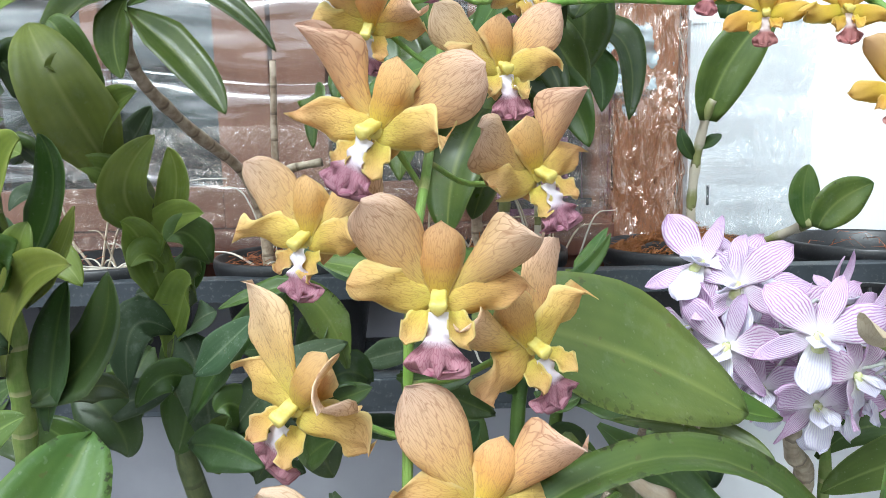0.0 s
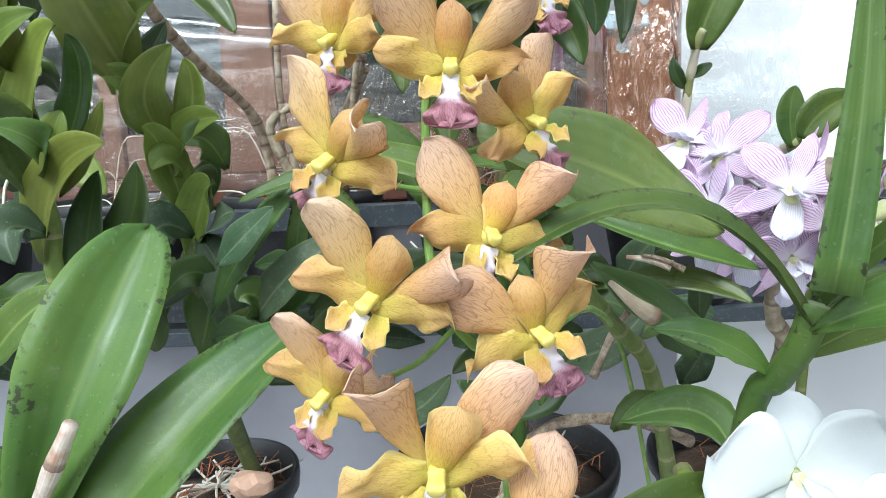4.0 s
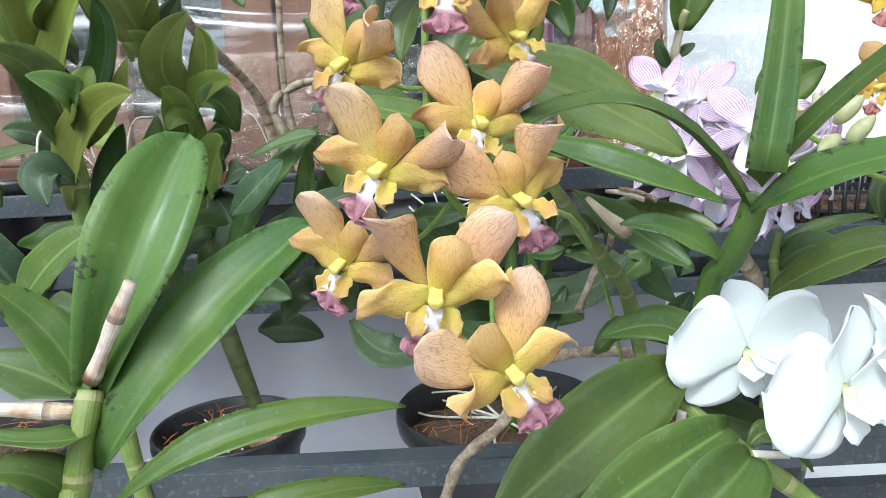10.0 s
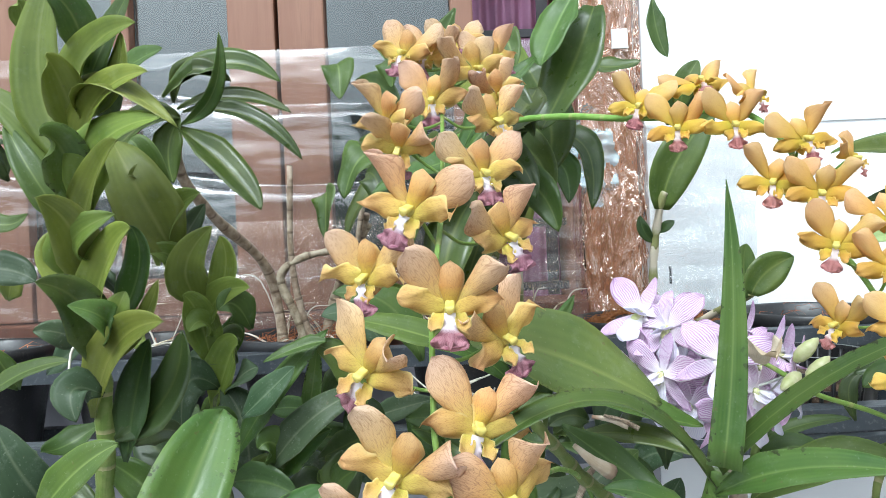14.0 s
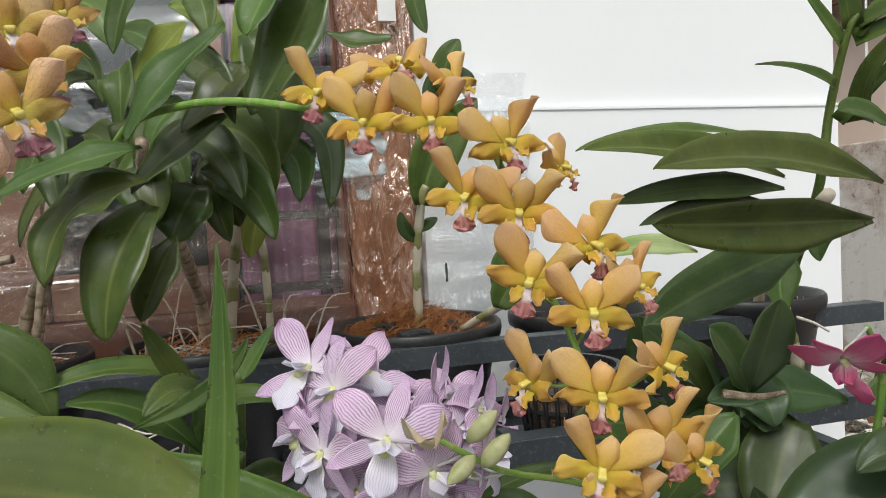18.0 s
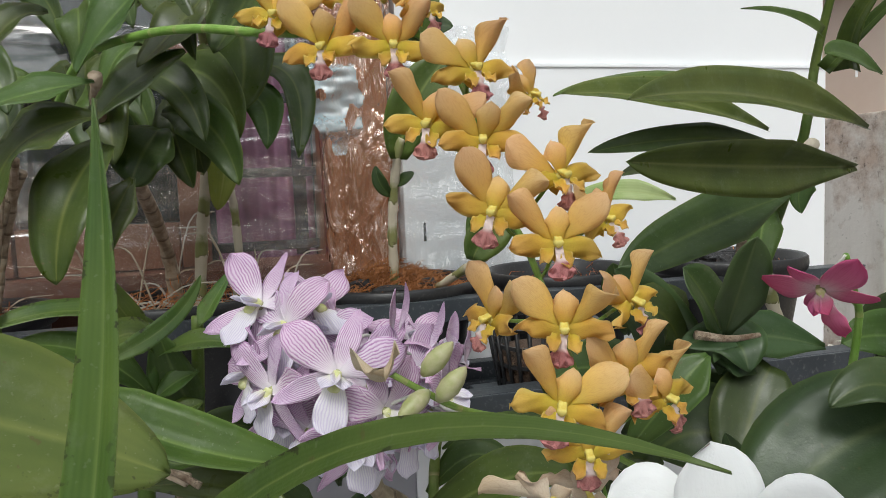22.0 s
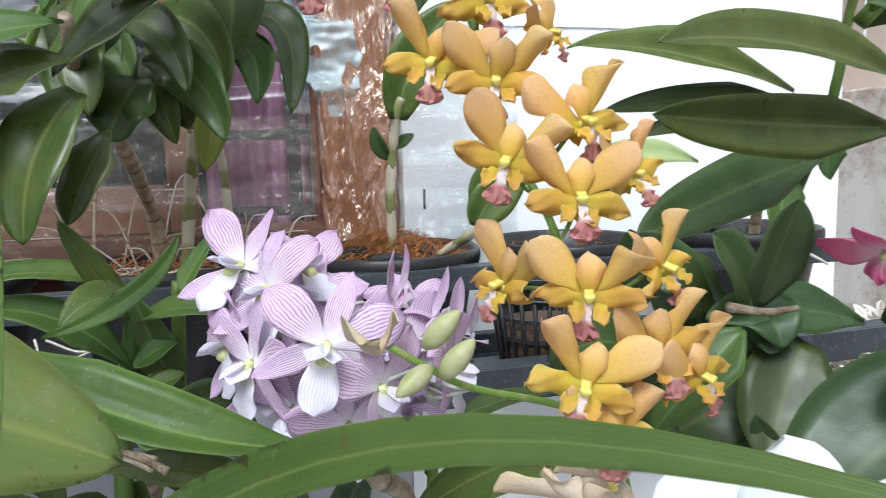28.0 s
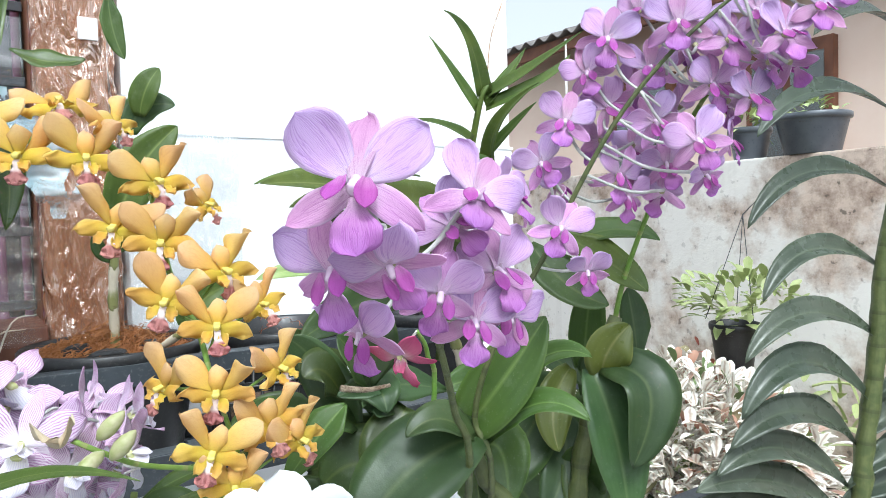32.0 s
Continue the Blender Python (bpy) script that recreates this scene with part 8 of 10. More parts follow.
leaf(bare_cane_orchid, LEAF_DARK, (0.3590, 0.8995, 1.1555), (0.3757, 0.8971, 1.1922), (0.4162, 0.8874, 1.1976), 0.0450, (-0.22, -0.94, 0.25), 0.3, 'oval')
leaf(bare_cane_orchid, LEAF_DARK, (0.3297, 0.9192, 0.9837), (0.3153, 0.9132, 0.9999), (0.3108, 0.9154, 1.0229), 0.0197, (-0.22, -0.94, 0.25), 0.3, 'oval')
leaf(bare_cane_orchid, LEAF_DARK, (0.3379, 0.9178, 0.9971), (0.3466, 0.9058, 1.0044), (0.3589, 0.9031, 1.0129), 0.0167, (-0.19, -0.87, 0.45), 0.3, 'oval')
leaf(bare_cane_orchid, LEAF_BRIGHT, (0.3631, 0.6707, 0.9166), (0.3808, 0.6703, 0.9417), (0.4145, 0.6700, 0.9595), 0.0424, (0.01, -0.98, 0.20), 0.3, 'oval')
leaf(bare_cane_orchid, LEAF_BRIGHT, (0.4158, 0.7912, 0.9030), (0.4113, 0.7941, 0.9409), (0.4166, 0.7944, 0.9749), 0.0343, (-0.22, -0.94, 0.25), 0.3, 'oval')

broad_orchid = thing('broad_leaf_orchid', (0.7200, 0.8000, 0.6800), 'orchid with long broad leaves fanned from a stout pale cane', 'orchid', 'potted orchids')
leaf(broad_orchid, LEAF_MID, (0.6816, 0.6727, 1.0877), (0.5491, 0.6436, 1.0921), (0.4283, 0.6105, 1.0718), 0.0282, (-0.20, -0.55, 0.81), 0.3, 'lance')
leaf(broad_orchid, LEAF_BROAD, (0.6951, 0.6464, 1.0380), (0.5531, 0.6209, 1.0686), (0.4277, 0.5900, 1.0708), 0.0485, (-0.27, -0.79, 0.55), 0.60, 'lance')
leaf(broad_orchid, LEAF_BROAD, (0.6282, 0.4560, 1.0237), (0.4979, 0.4273, 1.0464), (0.3807, 0.3939, 1.0401), 0.0457, (-0.23, -0.83, 0.51), 0.60, 'lance')
leaf(broad_orchid, LEAF_BROAD, (0.6347, 0.4736, 0.9937), (0.4970, 0.4458, 0.9975), (0.3938, 0.4199, 1.0027), 0.0509, (-0.29, -0.94, -0.16), 0.60, 'lance')
leaf(broad_orchid, LEAF_DARK, (0.6943, 0.6460, 1.0256), (0.5798, 0.6332, 1.0306), (0.4673, 0.6191, 1.0187), 0.0352, (-0.29, -0.84, 0.45), 0.3, 'lance')
leaf(broad_orchid, LEAF_DARK, (0.6929, 0.6452, 1.0008), (0.5901, 0.6298, 1.0113), (0.5044, 0.6294, 0.9951), 0.0294, (-0.29, -0.84, 0.45), 0.3, 'lance')
leaf(broad_orchid, LEAF_DARK, (0.6088, 0.5203, 0.9724), (0.5031, 0.5037, 0.9459), (0.4248, 0.4907, 0.9166), 0.0568, (-0.48, -0.75, 0.46), 0.3, 'lance')
leaf(broad_orchid, LEAF_LIME, (0.5007, 0.5262, 0.9726), (0.4455, 0.5196, 0.9820), (0.3922, 0.5118, 0.9752), 0.0227, (-0.18, -0.82, 0.55), 0.3, 'lance')
leaf(broad_orchid, LEAF_MID, (0.7273, 0.6761, 0.9606), (0.6981, 0.6610, 0.9245), (0.6946, 0.6497, 0.8846), 0.0445, (-0.22, -0.94, 0.24), 0.3, 'lance')
leaf(broad_orchid, LEAF_DARK, (0.6612, 0.5494, 0.9900), (0.6498, 0.5515, 0.9744), (0.6511, 0.5502, 0.9528), 0.0269, (-0.22, -0.94, 0.24), 0.3, 'lance')
leaf(broad_orchid, LEAF_MID, (0.6934, 0.5042, 1.0744), (0.6479, 0.4955, 1.0887), (0.6126, 0.4835, 1.0872), 0.0294, (-0.18, -0.83, 0.52), 0.3, 'lance')
tube(broad_orchid, 'cane', CANE_BAND, 0.0099, 0.0065, (0.7500, 0.8000, 0.7000), (0.8167, 0.7792, 0.7696), (0.7894, 0.7585, 0.8440), (0.7566, 0.7280, 0.9010), (0.7183, 0.6584, 0.9744), (0.6627, 0.5503, 1.0169), joint=30)
tube(broad_orchid, 'cane', CANE_PALE, 0.0080, 0.0066, (0.8000, 0.8400, 0.8200), (0.8085, 0.8375, 0.8706), (0.7997, 0.8207, 0.9047), (0.7710, 0.7682, 0.9551))
tube(broad_orchid, 'air_root', ROOT, 0.0022, 0.0014, (0.7863, 0.7395, 0.8616), (0.7991, 0.7257, 0.8553), (0.8113, 0.7119, 0.8449))

reed_orchid = thing('reed_orchid', (0.8600, 0.8600, 0.6800), 'slender reed-stem orchid with narrow two-ranked leaves', 'orchid', 'potted orchids')
tube(reed_orchid, 'shoot_stem', LEAF_BRIGHT, 0.0057, 0.0034, (0.8000, 0.8200, 0.8000), (0.7088, 0.6206, 1.0035), (0.7121, 0.5991, 1.1063), (0.7140, 0.5770, 1.1759), (0.7239, 0.5713, 1.1971))
leaf(reed_orchid, LEAF_BRIGHT, (0.7173, 0.5751, 1.1829), (0.6936, 0.5702, 1.2499), (0.6582, 0.5716, 1.2811), 0.0239, (-0.32, -0.84, 0.43), 0.4, 'blade')
leaf(reed_orchid, LEAF_BRIGHT, (0.7106, 0.5788, 1.1652), (0.6772, 0.5794, 1.2083), (0.6477, 0.5895, 1.2528), 0.0168, (-0.32, -0.84, 0.43), 0.4, 'blade')
leaf(reed_orchid, LEAF_BRIGHT, (0.7028, 0.5822, 1.1260), (0.6656, 0.5842, 1.1442), (0.6183, 0.5925, 1.1509), 0.0182, (-0.42, -0.65, 0.63), 0.4, 'blade')
leaf(reed_orchid, LEAF_BRIGHT, (0.7200, 0.5729, 1.1756), (0.7453, 0.5574, 1.2107), (0.7646, 0.5458, 1.2424), 0.0187, (-0.65, -0.62, 0.44), 0.4, 'blade')
leaf(reed_orchid, LEAF_BRIGHT, (0.7234, 0.5711, 1.1863), (0.7498, 0.5300, 1.2094), (0.7951, 0.4770, 1.2511), 0.0210, (-0.62, -0.59, 0.52), 0.4, 'blade')
leaf(reed_orchid, LEAF_BRIGHT, (0.7196, 0.5728, 1.1685), (0.7667, 0.5180, 1.1983), (0.7971, 0.4988, 1.2288), 0.0210, (-0.62, -0.59, 0.52), 0.4, 'blade')
leaf(reed_orchid, LEAF_BRIGHT, (0.7219, 0.5674, 1.0894), (0.7051, 0.5329, 1.1411), (0.7223, 0.4748, 1.1831), 0.0288, (-0.86, -0.38, 0.35), 0.4, 'blade')
leaf(reed_orchid, LEAF_MID, (0.7042, 0.5795, 1.0900), (0.7291, 0.5406, 1.1364), (0.7459, 0.5064, 1.1671), 0.0182, (-0.71, -0.55, 0.43), 0.4, 'blade')
tube(reed_orchid, 'dry_stem', CANE_DRY, 0.0008, 0.0008, (0.7221, 0.5725, 1.1971), (0.7283, 0.5710, 1.2544), (0.7436, 0.5630, 1.3041))

sprout_orchid = thing('young_orchid', (0.0600, 0.5600, 0.4600), 'young orchid with fresh green shoots and dangling white roots', 'orchid', 'potted orchids')
tube(sprout_orchid, 'cane', LEAF_BRIGHT, 0.0074, 0.0054, (0.0550, 0.5650, 0.5000), (0.0583, 0.5806, 0.7478), (0.0678, 0.5736, 0.8262), (0.0754, 0.5721, 0.8782))
tube(sprout_orchid, 'cane', LEAF_BRIGHT, 0.0059, 0.0047, (0.0931, 0.5948, 0.7453), (0.1001, 0.5856, 0.8102), (0.1036, 0.5830, 0.8529), (0.1061, 0.5810, 0.8978))
leaf(sprout_orchid, LEAF_BRIGHT, (0.0770, 0.5711, 0.8743), (0.0544, 0.5618, 0.9124), (0.0414, 0.5400, 0.9481), 0.0220, (0.19, -0.82, 0.55), 0.35, 'lance')
leaf(sprout_orchid, LEAF_BRIGHT, (0.0767, 0.5752, 0.8951), (0.0178, 0.5580, 0.9138), (-0.0409, 0.5450, 0.9011), 0.0258, (-0.05, -0.50, 0.87), 0.3, 'lance')
leaf(sprout_orchid, LEAF_BRIGHT, (0.0769, 0.5708, 0.8725), (0.0624, 0.5467, 0.8953), (0.0397, 0.5273, 0.8814), 0.0305, (0.11, -0.69, 0.72), 0.3, 'lance')
leaf(sprout_orchid, LEAF_BRIGHT, (0.0749, 0.5708, 0.8707), (0.1102, 0.5468, 0.8847), (0.1422, 0.5399, 0.8779), 0.0239, (-0.06, -0.56, 0.83), 0.3, 'lance')
leaf(sprout_orchid, LEAF_MID, (0.0726, 0.5653, 0.8406), (0.0302, 0.5598, 0.8810), (-0.0180, 0.5496, 0.8918), 0.0312, (0.01, -0.68, 0.73), 0.3, 'lance')
leaf(sprout_orchid, LEAF_BRIGHT, (0.1079, 0.5692, 0.8919), (0.1182, 0.5707, 0.9084), (0.1353, 0.5728, 0.9341), 0.0173, (-0.42, -0.77, 0.48), 0.35, 'lance')
leaf(sprout_orchid, LEAF_MID, (0.1060, 0.5629, 0.8580), (0.0885, 0.5646, 0.8512), (0.0744, 0.5649, 0.8405), 0.0230, (-0.09, -0.67, 0.74), 0.3, 'lance')
leaf(sprout_orchid, LEAF_MID, (0.1081, 0.5581, 0.8352), (0.0905, 0.5598, 0.8285), (0.0711, 0.5618, 0.8218), 0.0211, (-0.09, -0.67, 0.74), 0.3, 'lance')
leaf(sprout_orchid, LEAF_MID, (0.0700, 0.5591, 0.8067), (0.0523, 0.5653, 0.8226), (0.0388, 0.5690, 0.8300), 0.0230, (0.09, -0.76, 0.64), 0.3, 'lance')
leaf(sprout_orchid, LEAF_MID, (0.1052, 0.5513, 0.7976), (0.1171, 0.5506, 0.8047), (0.1356, 0.5465, 0.8001), 0.0230, (-0.09, -0.67, 0.74), 0.3, 'lance')
leaf(sprout_orchid, LEAF_MID, (0.0713, 0.5574, 0.7991), (0.0895, 0.5526, 0.7908), (0.1090, 0.5506, 0.7975), 0.0230, (-0.09, -0.67, 0.74), 0.3, 'lance')
leaf(sprout_orchid, LEAF_DARK, (0.1046, 0.5499, 0.7901), (0.1348, 0.5444, 0.7888), (0.1638, 0.5362, 0.7724), 0.0307, (-0.09, -0.67, 0.74), 0.25, 'lance')
tube(sprout_orchid, 'root', ROOT, 0.0011, 0.0009, (-0.0252, 0.6594, 0.8132), (-0.0111, 0.6432, 0.7954), (0.0227, 0.6286, 0.8034))
tube(sprout_orchid, 'root', ROOT, 0.0011, 0.0009, (0.0192, 0.6544, 0.8268), (0.0350, 0.6403, 0.8214), (0.0513, 0.6256, 0.8134))
tube(sprout_orchid, 'root', ROOT, 0.0011, 0.0009, (-0.0054, 0.6620, 0.8438), (0.0209, 0.6456, 0.8361), (0.0400, 0.6332, 0.8424))
tube(sprout_orchid, 'root', ROOT, 0.0011, 0.0009, (0.0081, 0.6559, 0.8246), (0.0293, 0.6406, 0.8176), (0.0487, 0.6284, 0.8253))
tube(sprout_orchid, 'root', ROOT, 0.0011, 0.0009, (-0.0144, 0.6637, 0.8448), (-0.0012, 0.6474, 0.8257), (0.0502, 0.6322, 0.8457))
tube(sprout_orchid, 'root', ROOT, 0.0011, 0.0009, (-0.0386, 0.6676, 0.8432), (-0.0155, 0.6501, 0.8269), (-0.0060, 0.6395, 0.8340))
tube(sprout_orchid, 'root', ROOT, 0.0011, 0.0009, (-0.0415, 0.6654, 0.8296), (-0.0196, 0.6475, 0.8100), (-0.0012, 0.6348, 0.8139))
tube(sprout_orchid, 'root', ROOT, 0.0011, 0.0009, (0.0261, 0.6497, 0.8086), (0.0364, 0.6357, 0.7989), (0.0894, 0.6173, 0.8046))
tube(sprout_orchid, 'root', ROOT, 0.0011, 0.0009, (0.0229, 0.6535, 0.8254), (0.0465, 0.6370, 0.8145), (0.0546, 0.6286, 0.8315))
tube(sprout_orchid, 'root', ROOT, 0.0020, 0.0012, (0.0782, 0.5830, 0.8304), (0.0748, 0.5749, 0.8126), (0.0746, 0.5650, 0.7879))
tube(sprout_orchid, 'root', ROOT, 0.0020, 0.0012, (0.0821, 0.5823, 0.8302), (0.0837, 0.5733, 0.8122), (0.0876, 0.5638, 0.7935))
tube(sprout_orchid, 'root', ROOT, 0.0020, 0.0012, (0.0861, 0.5816, 0.8300), (0.0877, 0.5726, 0.8120), (0.0909, 0.5621, 0.7878))
tube(sprout_orchid, 'root', ROOT, 0.0020, 0.0012, (0.0900, 0.5808, 0.8298), (0.0942, 0.5714, 0.8117), (0.0960, 0.5637, 0.8004))

low_orchid = thing('leafy_orchid', (0.3400, 0.4200, 0.4600), 'low leafy orchid with dull green leaves', 'orchid', 'potted orchids')
leaf(low_orchid, LEAF_MID, (0.3295, 0.3815, 0.8140), (0.2931, 0.4069, 0.8063), (0.2426, 0.4294, 0.7712), 0.0396, (-0.06, -0.56, 0.83), 0.25, 'oval')
leaf(low_orchid, LEAF_MID, (0.2604, 0.4687, 0.7767), (0.2962, 0.4577, 0.8045), (0.3192, 0.4389, 0.7819), 0.0301, (-0.06, -0.56, 0.83), 0.25, 'lance')
leaf(low_orchid, LEAF_MID, (0.2781, 0.4906, 0.7983), (0.3147, 0.4777, 0.8172), (0.3486, 0.4628, 0.8241), 0.0168, (-0.06, -0.56, 0.83), 0.25, 'lance')
leaf(low_orchid, LEAF_DARK, (0.3738, 0.4975, 0.8120), (0.3723, 0.5035, 0.8416), (0.3882, 0.5035, 0.8557), 0.0169, (-0.53, -0.76, 0.38), 0.25, 'lance')
leaf(low_orchid, LEAF_MID, (0.3526, 0.4345, 0.7885), (0.3563, 0.4173, 0.8096), (0.3715, 0.4039, 0.8072), 0.0186, (-0.09, -0.67, 0.74), 0.25, 'lance')
leaf(low_orchid, LEAF_MID, (0.1638, 0.4699, 0.8031), (0.1500, 0.4699, 0.7909), (0.1310, 0.4509, 0.7828), 0.0294, (-0.09, -0.67, 0.74), 0.25, 'lance')
leaf(low_orchid, LEAF_DARK, (0.1879, 0.4772, 0.7562), (0.1628, 0.4864, 0.7809), (0.1505, 0.4710, 0.7973), 0.0308, (-0.09, -0.67, 0.74), 0.25, 'lance')
tube(low_orchid, 'cane', CANE_GREEN, 0.0049, 0.0031, (0.2700, 0.5000, 0.5000), (0.2634, 0.4629, 0.7495), (0.2665, 0.4703, 0.7899), (0.2717, 0.4739, 0.8133), joint=30)
tube(low_orchid, 'cane', CANE_GREEN, 0.0033, 0.0027, (0.3432, 0.4286, 0.7503), (0.3521, 0.4333, 0.7821), (0.3799, 0.4511, 0.7917), joint=30)

faded_flower_spray = thing('faded_orchid_flower', (0.3000, 0.2400, 0.6200), 'withered beige orchid flower on a pale stalk', 'orchid', 'potted orchids')
tube(faded_flower_spray, 'flower_stalk', STEM_GREEN, 0.0010, 0.0009, (0.3100, 0.2600, 0.6400), (0.3196, 0.3126, 0.8229), (0.3091, 0.3281, 0.8404), (0.3185, 0.3338, 0.8513))
flower(faded_flower_spray, 'faded', (0.3036, 0.3036, 0.8421), -20, -19, 30, 0.75, 0)
flower(faded_flower_spray, 'faded', (0.2443, 0.2096, 0.8864), -48, -45, 120, 0.70, 0)

violet_orchid = thing('violet_orchid', (0.5500, 0.4000, 0.4500), 'large leafy orchid with sprays of violet flowers', 'orchid', 'potted orchids')
tube(violet_orchid, 'flower_stem', STEM_DARK, 0.0030, 0.0010, (0.5300, 0.4200, 0.5600), (0.4431, 0.2490, 0.8455), (0.4148, 0.2228, 0.9066), (0.3827, 0.1862, 0.9484), (0.3503, 0.1492, 0.9802), (0.3105, 0.1050, 1.0085), (0.2901, 0.0834, 1.0242))
flower(violet_orchid, 'violet', (0.2667, 0.0575, 1.0371), -40, 12, -2, 1.00, 0, stalk=(0.2901, 0.0834, 1.0242))
flower(violet_orchid, 'violet', (0.2683, 0.0793, 1.0101), -49, -10, 7, 0.85, 1, stalk=(0.2901, 0.0834, 1.0242))
flower(violet_orchid, 'violet', (0.2786, 0.0603, 1.0120), -26, -39, 35, 0.72, 2, stalk=(0.2901, 0.0834, 1.0242))
flower(violet_orchid, 'violet', (0.3345, 0.0900, 1.0352), -10, 19, -30, 0.85, 1, stalk=(0.3105, 0.1050, 1.0085))
flower(violet_orchid, 'violet', (0.3324, 0.1029, 1.0233), -33, 20, 41, 0.77, 2, stalk=(0.3178, 0.1130, 1.0033))
flower(violet_orchid, 'violet', (0.3467, 0.1093, 0.9821), -19, 1, -7, 0.81, 0, stalk=(0.3359, 0.1331, 0.9905))
flower(violet_orchid, 'violet', (0.3592, 0.1079, 1.0030), -1, 8, 6, 0.85, 2, stalk=(0.3359, 0.1331, 0.9905))
flower(violet_orchid, 'violet', (0.2911, 0.1050, 0.9841), -68, -31, -2, 0.77, 1, stalk=(0.3142, 0.1090, 1.0059))
flower(violet_orchid, 'violet', (0.3274, 0.1050, 0.9960), -35, -20, -11, 0.77, 0, stalk=(0.3250, 0.1211, 0.9982))
flower(violet_orchid, 'violet', (0.3751, 0.1203, 0.9806), -8, -11, -23, 0.81, 1, stalk=(0.3533, 0.1526, 0.9773))
flower(violet_orchid, 'violet', (0.3722, 0.1128, 1.0350), 24, 28, -18, 0.72, 0, stalk=(0.3359, 0.1331, 0.9905))
tube(violet_orchid, 'flower_stem', STEM_DARK, 0.0025, 0.0010, (0.5700, 0.4200, 0.5600), (0.4739, 0.2638, 0.8336), (0.4542, 0.2556, 0.8885), (0.4572, 0.2322, 0.9462), (0.4776, 0.2087, 0.9985), (0.4938, 0.1880, 1.0485), (0.5087, 0.1677, 1.0894), (0.5281, 0.1442, 1.1246), (0.5486, 0.1194, 1.1514), (0.5645, 0.0972, 1.1671))
flower(violet_orchid, 'violet', (0.4742, 0.1878, 1.0186), -33, 3, -24, 0.85, 0, stalk=(0.4806, 0.2049, 1.0076))
flower(violet_orchid, 'violet', (0.4795, 0.1874, 1.0851), -38, 2, -13, 0.81, 1, stalk=(0.4979, 0.1825, 1.0597))
flower(violet_orchid, 'violet', (0.5036, 0.1735, 1.1352), -40, 1, -12, 0.85, 2, stalk=(0.5158, 0.1592, 1.1022))
flower(violet_orchid, 'violet', (0.5170, 0.1866, 1.0963), -18, 7, 31, 0.81, 3, stalk=(0.5047, 0.1732, 1.0782))
flower(violet_orchid, 'violet', (0.4736, 0.2023, 1.0600), -57, -3, 29, 0.77, 4, stalk=(0.4894, 0.1936, 1.0349))
flower(violet_orchid, 'violet', (0.5210, 0.1817, 1.0521), -5, -10, -14, 0.85, 5, stalk=(0.4938, 0.1880, 1.0485))
flower(violet_orchid, 'violet', (0.5383, 0.1345, 1.0695), -36, 0, 23, 0.85, 6, stalk=(0.5074, 0.1696, 1.0857))
flower(violet_orchid, 'violet', (0.5341, 0.1623, 1.0849), -38, -20, 32, 0.77, 7, stalk=(0.5074, 0.1696, 1.0857))
flower(violet_orchid, 'violet', (0.5555, 0.1708, 1.0593), -50, -15, 17, 0.77, 8, stalk=(0.5006, 0.1788, 1.0671))
flower(violet_orchid, 'violet', (0.5317, 0.1425, 1.1417), -49, 2, 0, 0.90, 9, stalk=(0.5299, 0.1419, 1.1271))
flower(violet_orchid, 'violet', (0.5567, 0.1250, 1.1305), -11, 3, -18, 0.85, 10, stalk=(0.5374, 0.1329, 1.1368))
flower(violet_orchid, 'violet', (0.5758, 0.1225, 1.0976), -12, 8, 10, 0.81, 11, stalk=(0.5318, 0.1397, 1.1295))
flower(violet_orchid, 'violet', (0.4942, 0.1850, 0.9911), -38, -23, 2, 0.68, 12, stalk=(0.4758, 0.2108, 0.9937))
flower(violet_orchid, 'violet', (0.5327, 0.1650, 1.1190), -42, 16, 1, 0.81, 13, stalk=(0.5175, 0.1570, 1.1054))
flower(violet_orchid, 'violet', (0.5559, 0.1364, 1.1053), -13, -9, 6, 0.81, 14, stalk=(0.5245, 0.1484, 1.1182))
flower(violet_orchid, 'violet', (0.5753, 0.1002, 1.1304), -23, 13, 1, 0.85, 15, stalk=(0.5529, 0.1133, 1.1557))
flower(violet_orchid, 'violet', (0.5328, 0.1852, 1.0375), -11, -16, -4, 0.72, 16, stalk=(0.4909, 0.1917, 1.0394))
flower(violet_orchid, 'violet', (0.5720, 0.1358, 1.0710), 30, 0, -1, 0.72, 17, stalk=(0.5158, 0.1592, 1.1022))
flower(violet_orchid, 'violet', (0.5716, 0.1156, 1.1472), -50, 10, 17, 0.81, 18, stalk=(0.5500, 0.1174, 1.1528))
flower(violet_orchid, 'violet', (0.5926, 0.0892, 1.1466), -27, 10, -12, 0.85, 19, stalk=(0.5645, 0.0972, 1.1671))
flower(violet_orchid, 'violet', (0.5592, 0.1436, 1.0499), -21, -25, 30, 0.63, 20, stalk=(0.5020, 0.1769, 1.0708))
flower(violet_orchid, 'violet', (0.5284, 0.1696, 1.1551), -84, 11, 4, 0.77, 21, stalk=(0.5281, 0.1442, 1.1246))
flower(violet_orchid, 'violet', (0.4999, 0.1871, 1.1166), -56, -5, 21, 0.72, 22, stalk=(0.5087, 0.1677, 1.0894))
flower(violet_orchid, 'violet', (0.5708, 0.1634, 1.1226), 20, 24, 20, 0.77, 23, stalk=(0.5263, 0.1463, 1.1214))
flower(violet_orchid, 'violet', (0.5951, 0.1225, 1.1205), -0, 10, -15, 0.77, 24, stalk=(0.5448, 0.1239, 1.1465))
flower(violet_orchid, 'violet', (0.6072, 0.0801, 1.1628), -41, -4, -13, 0.81, 25, stalk=(0.5645, 0.0972, 1.1671))
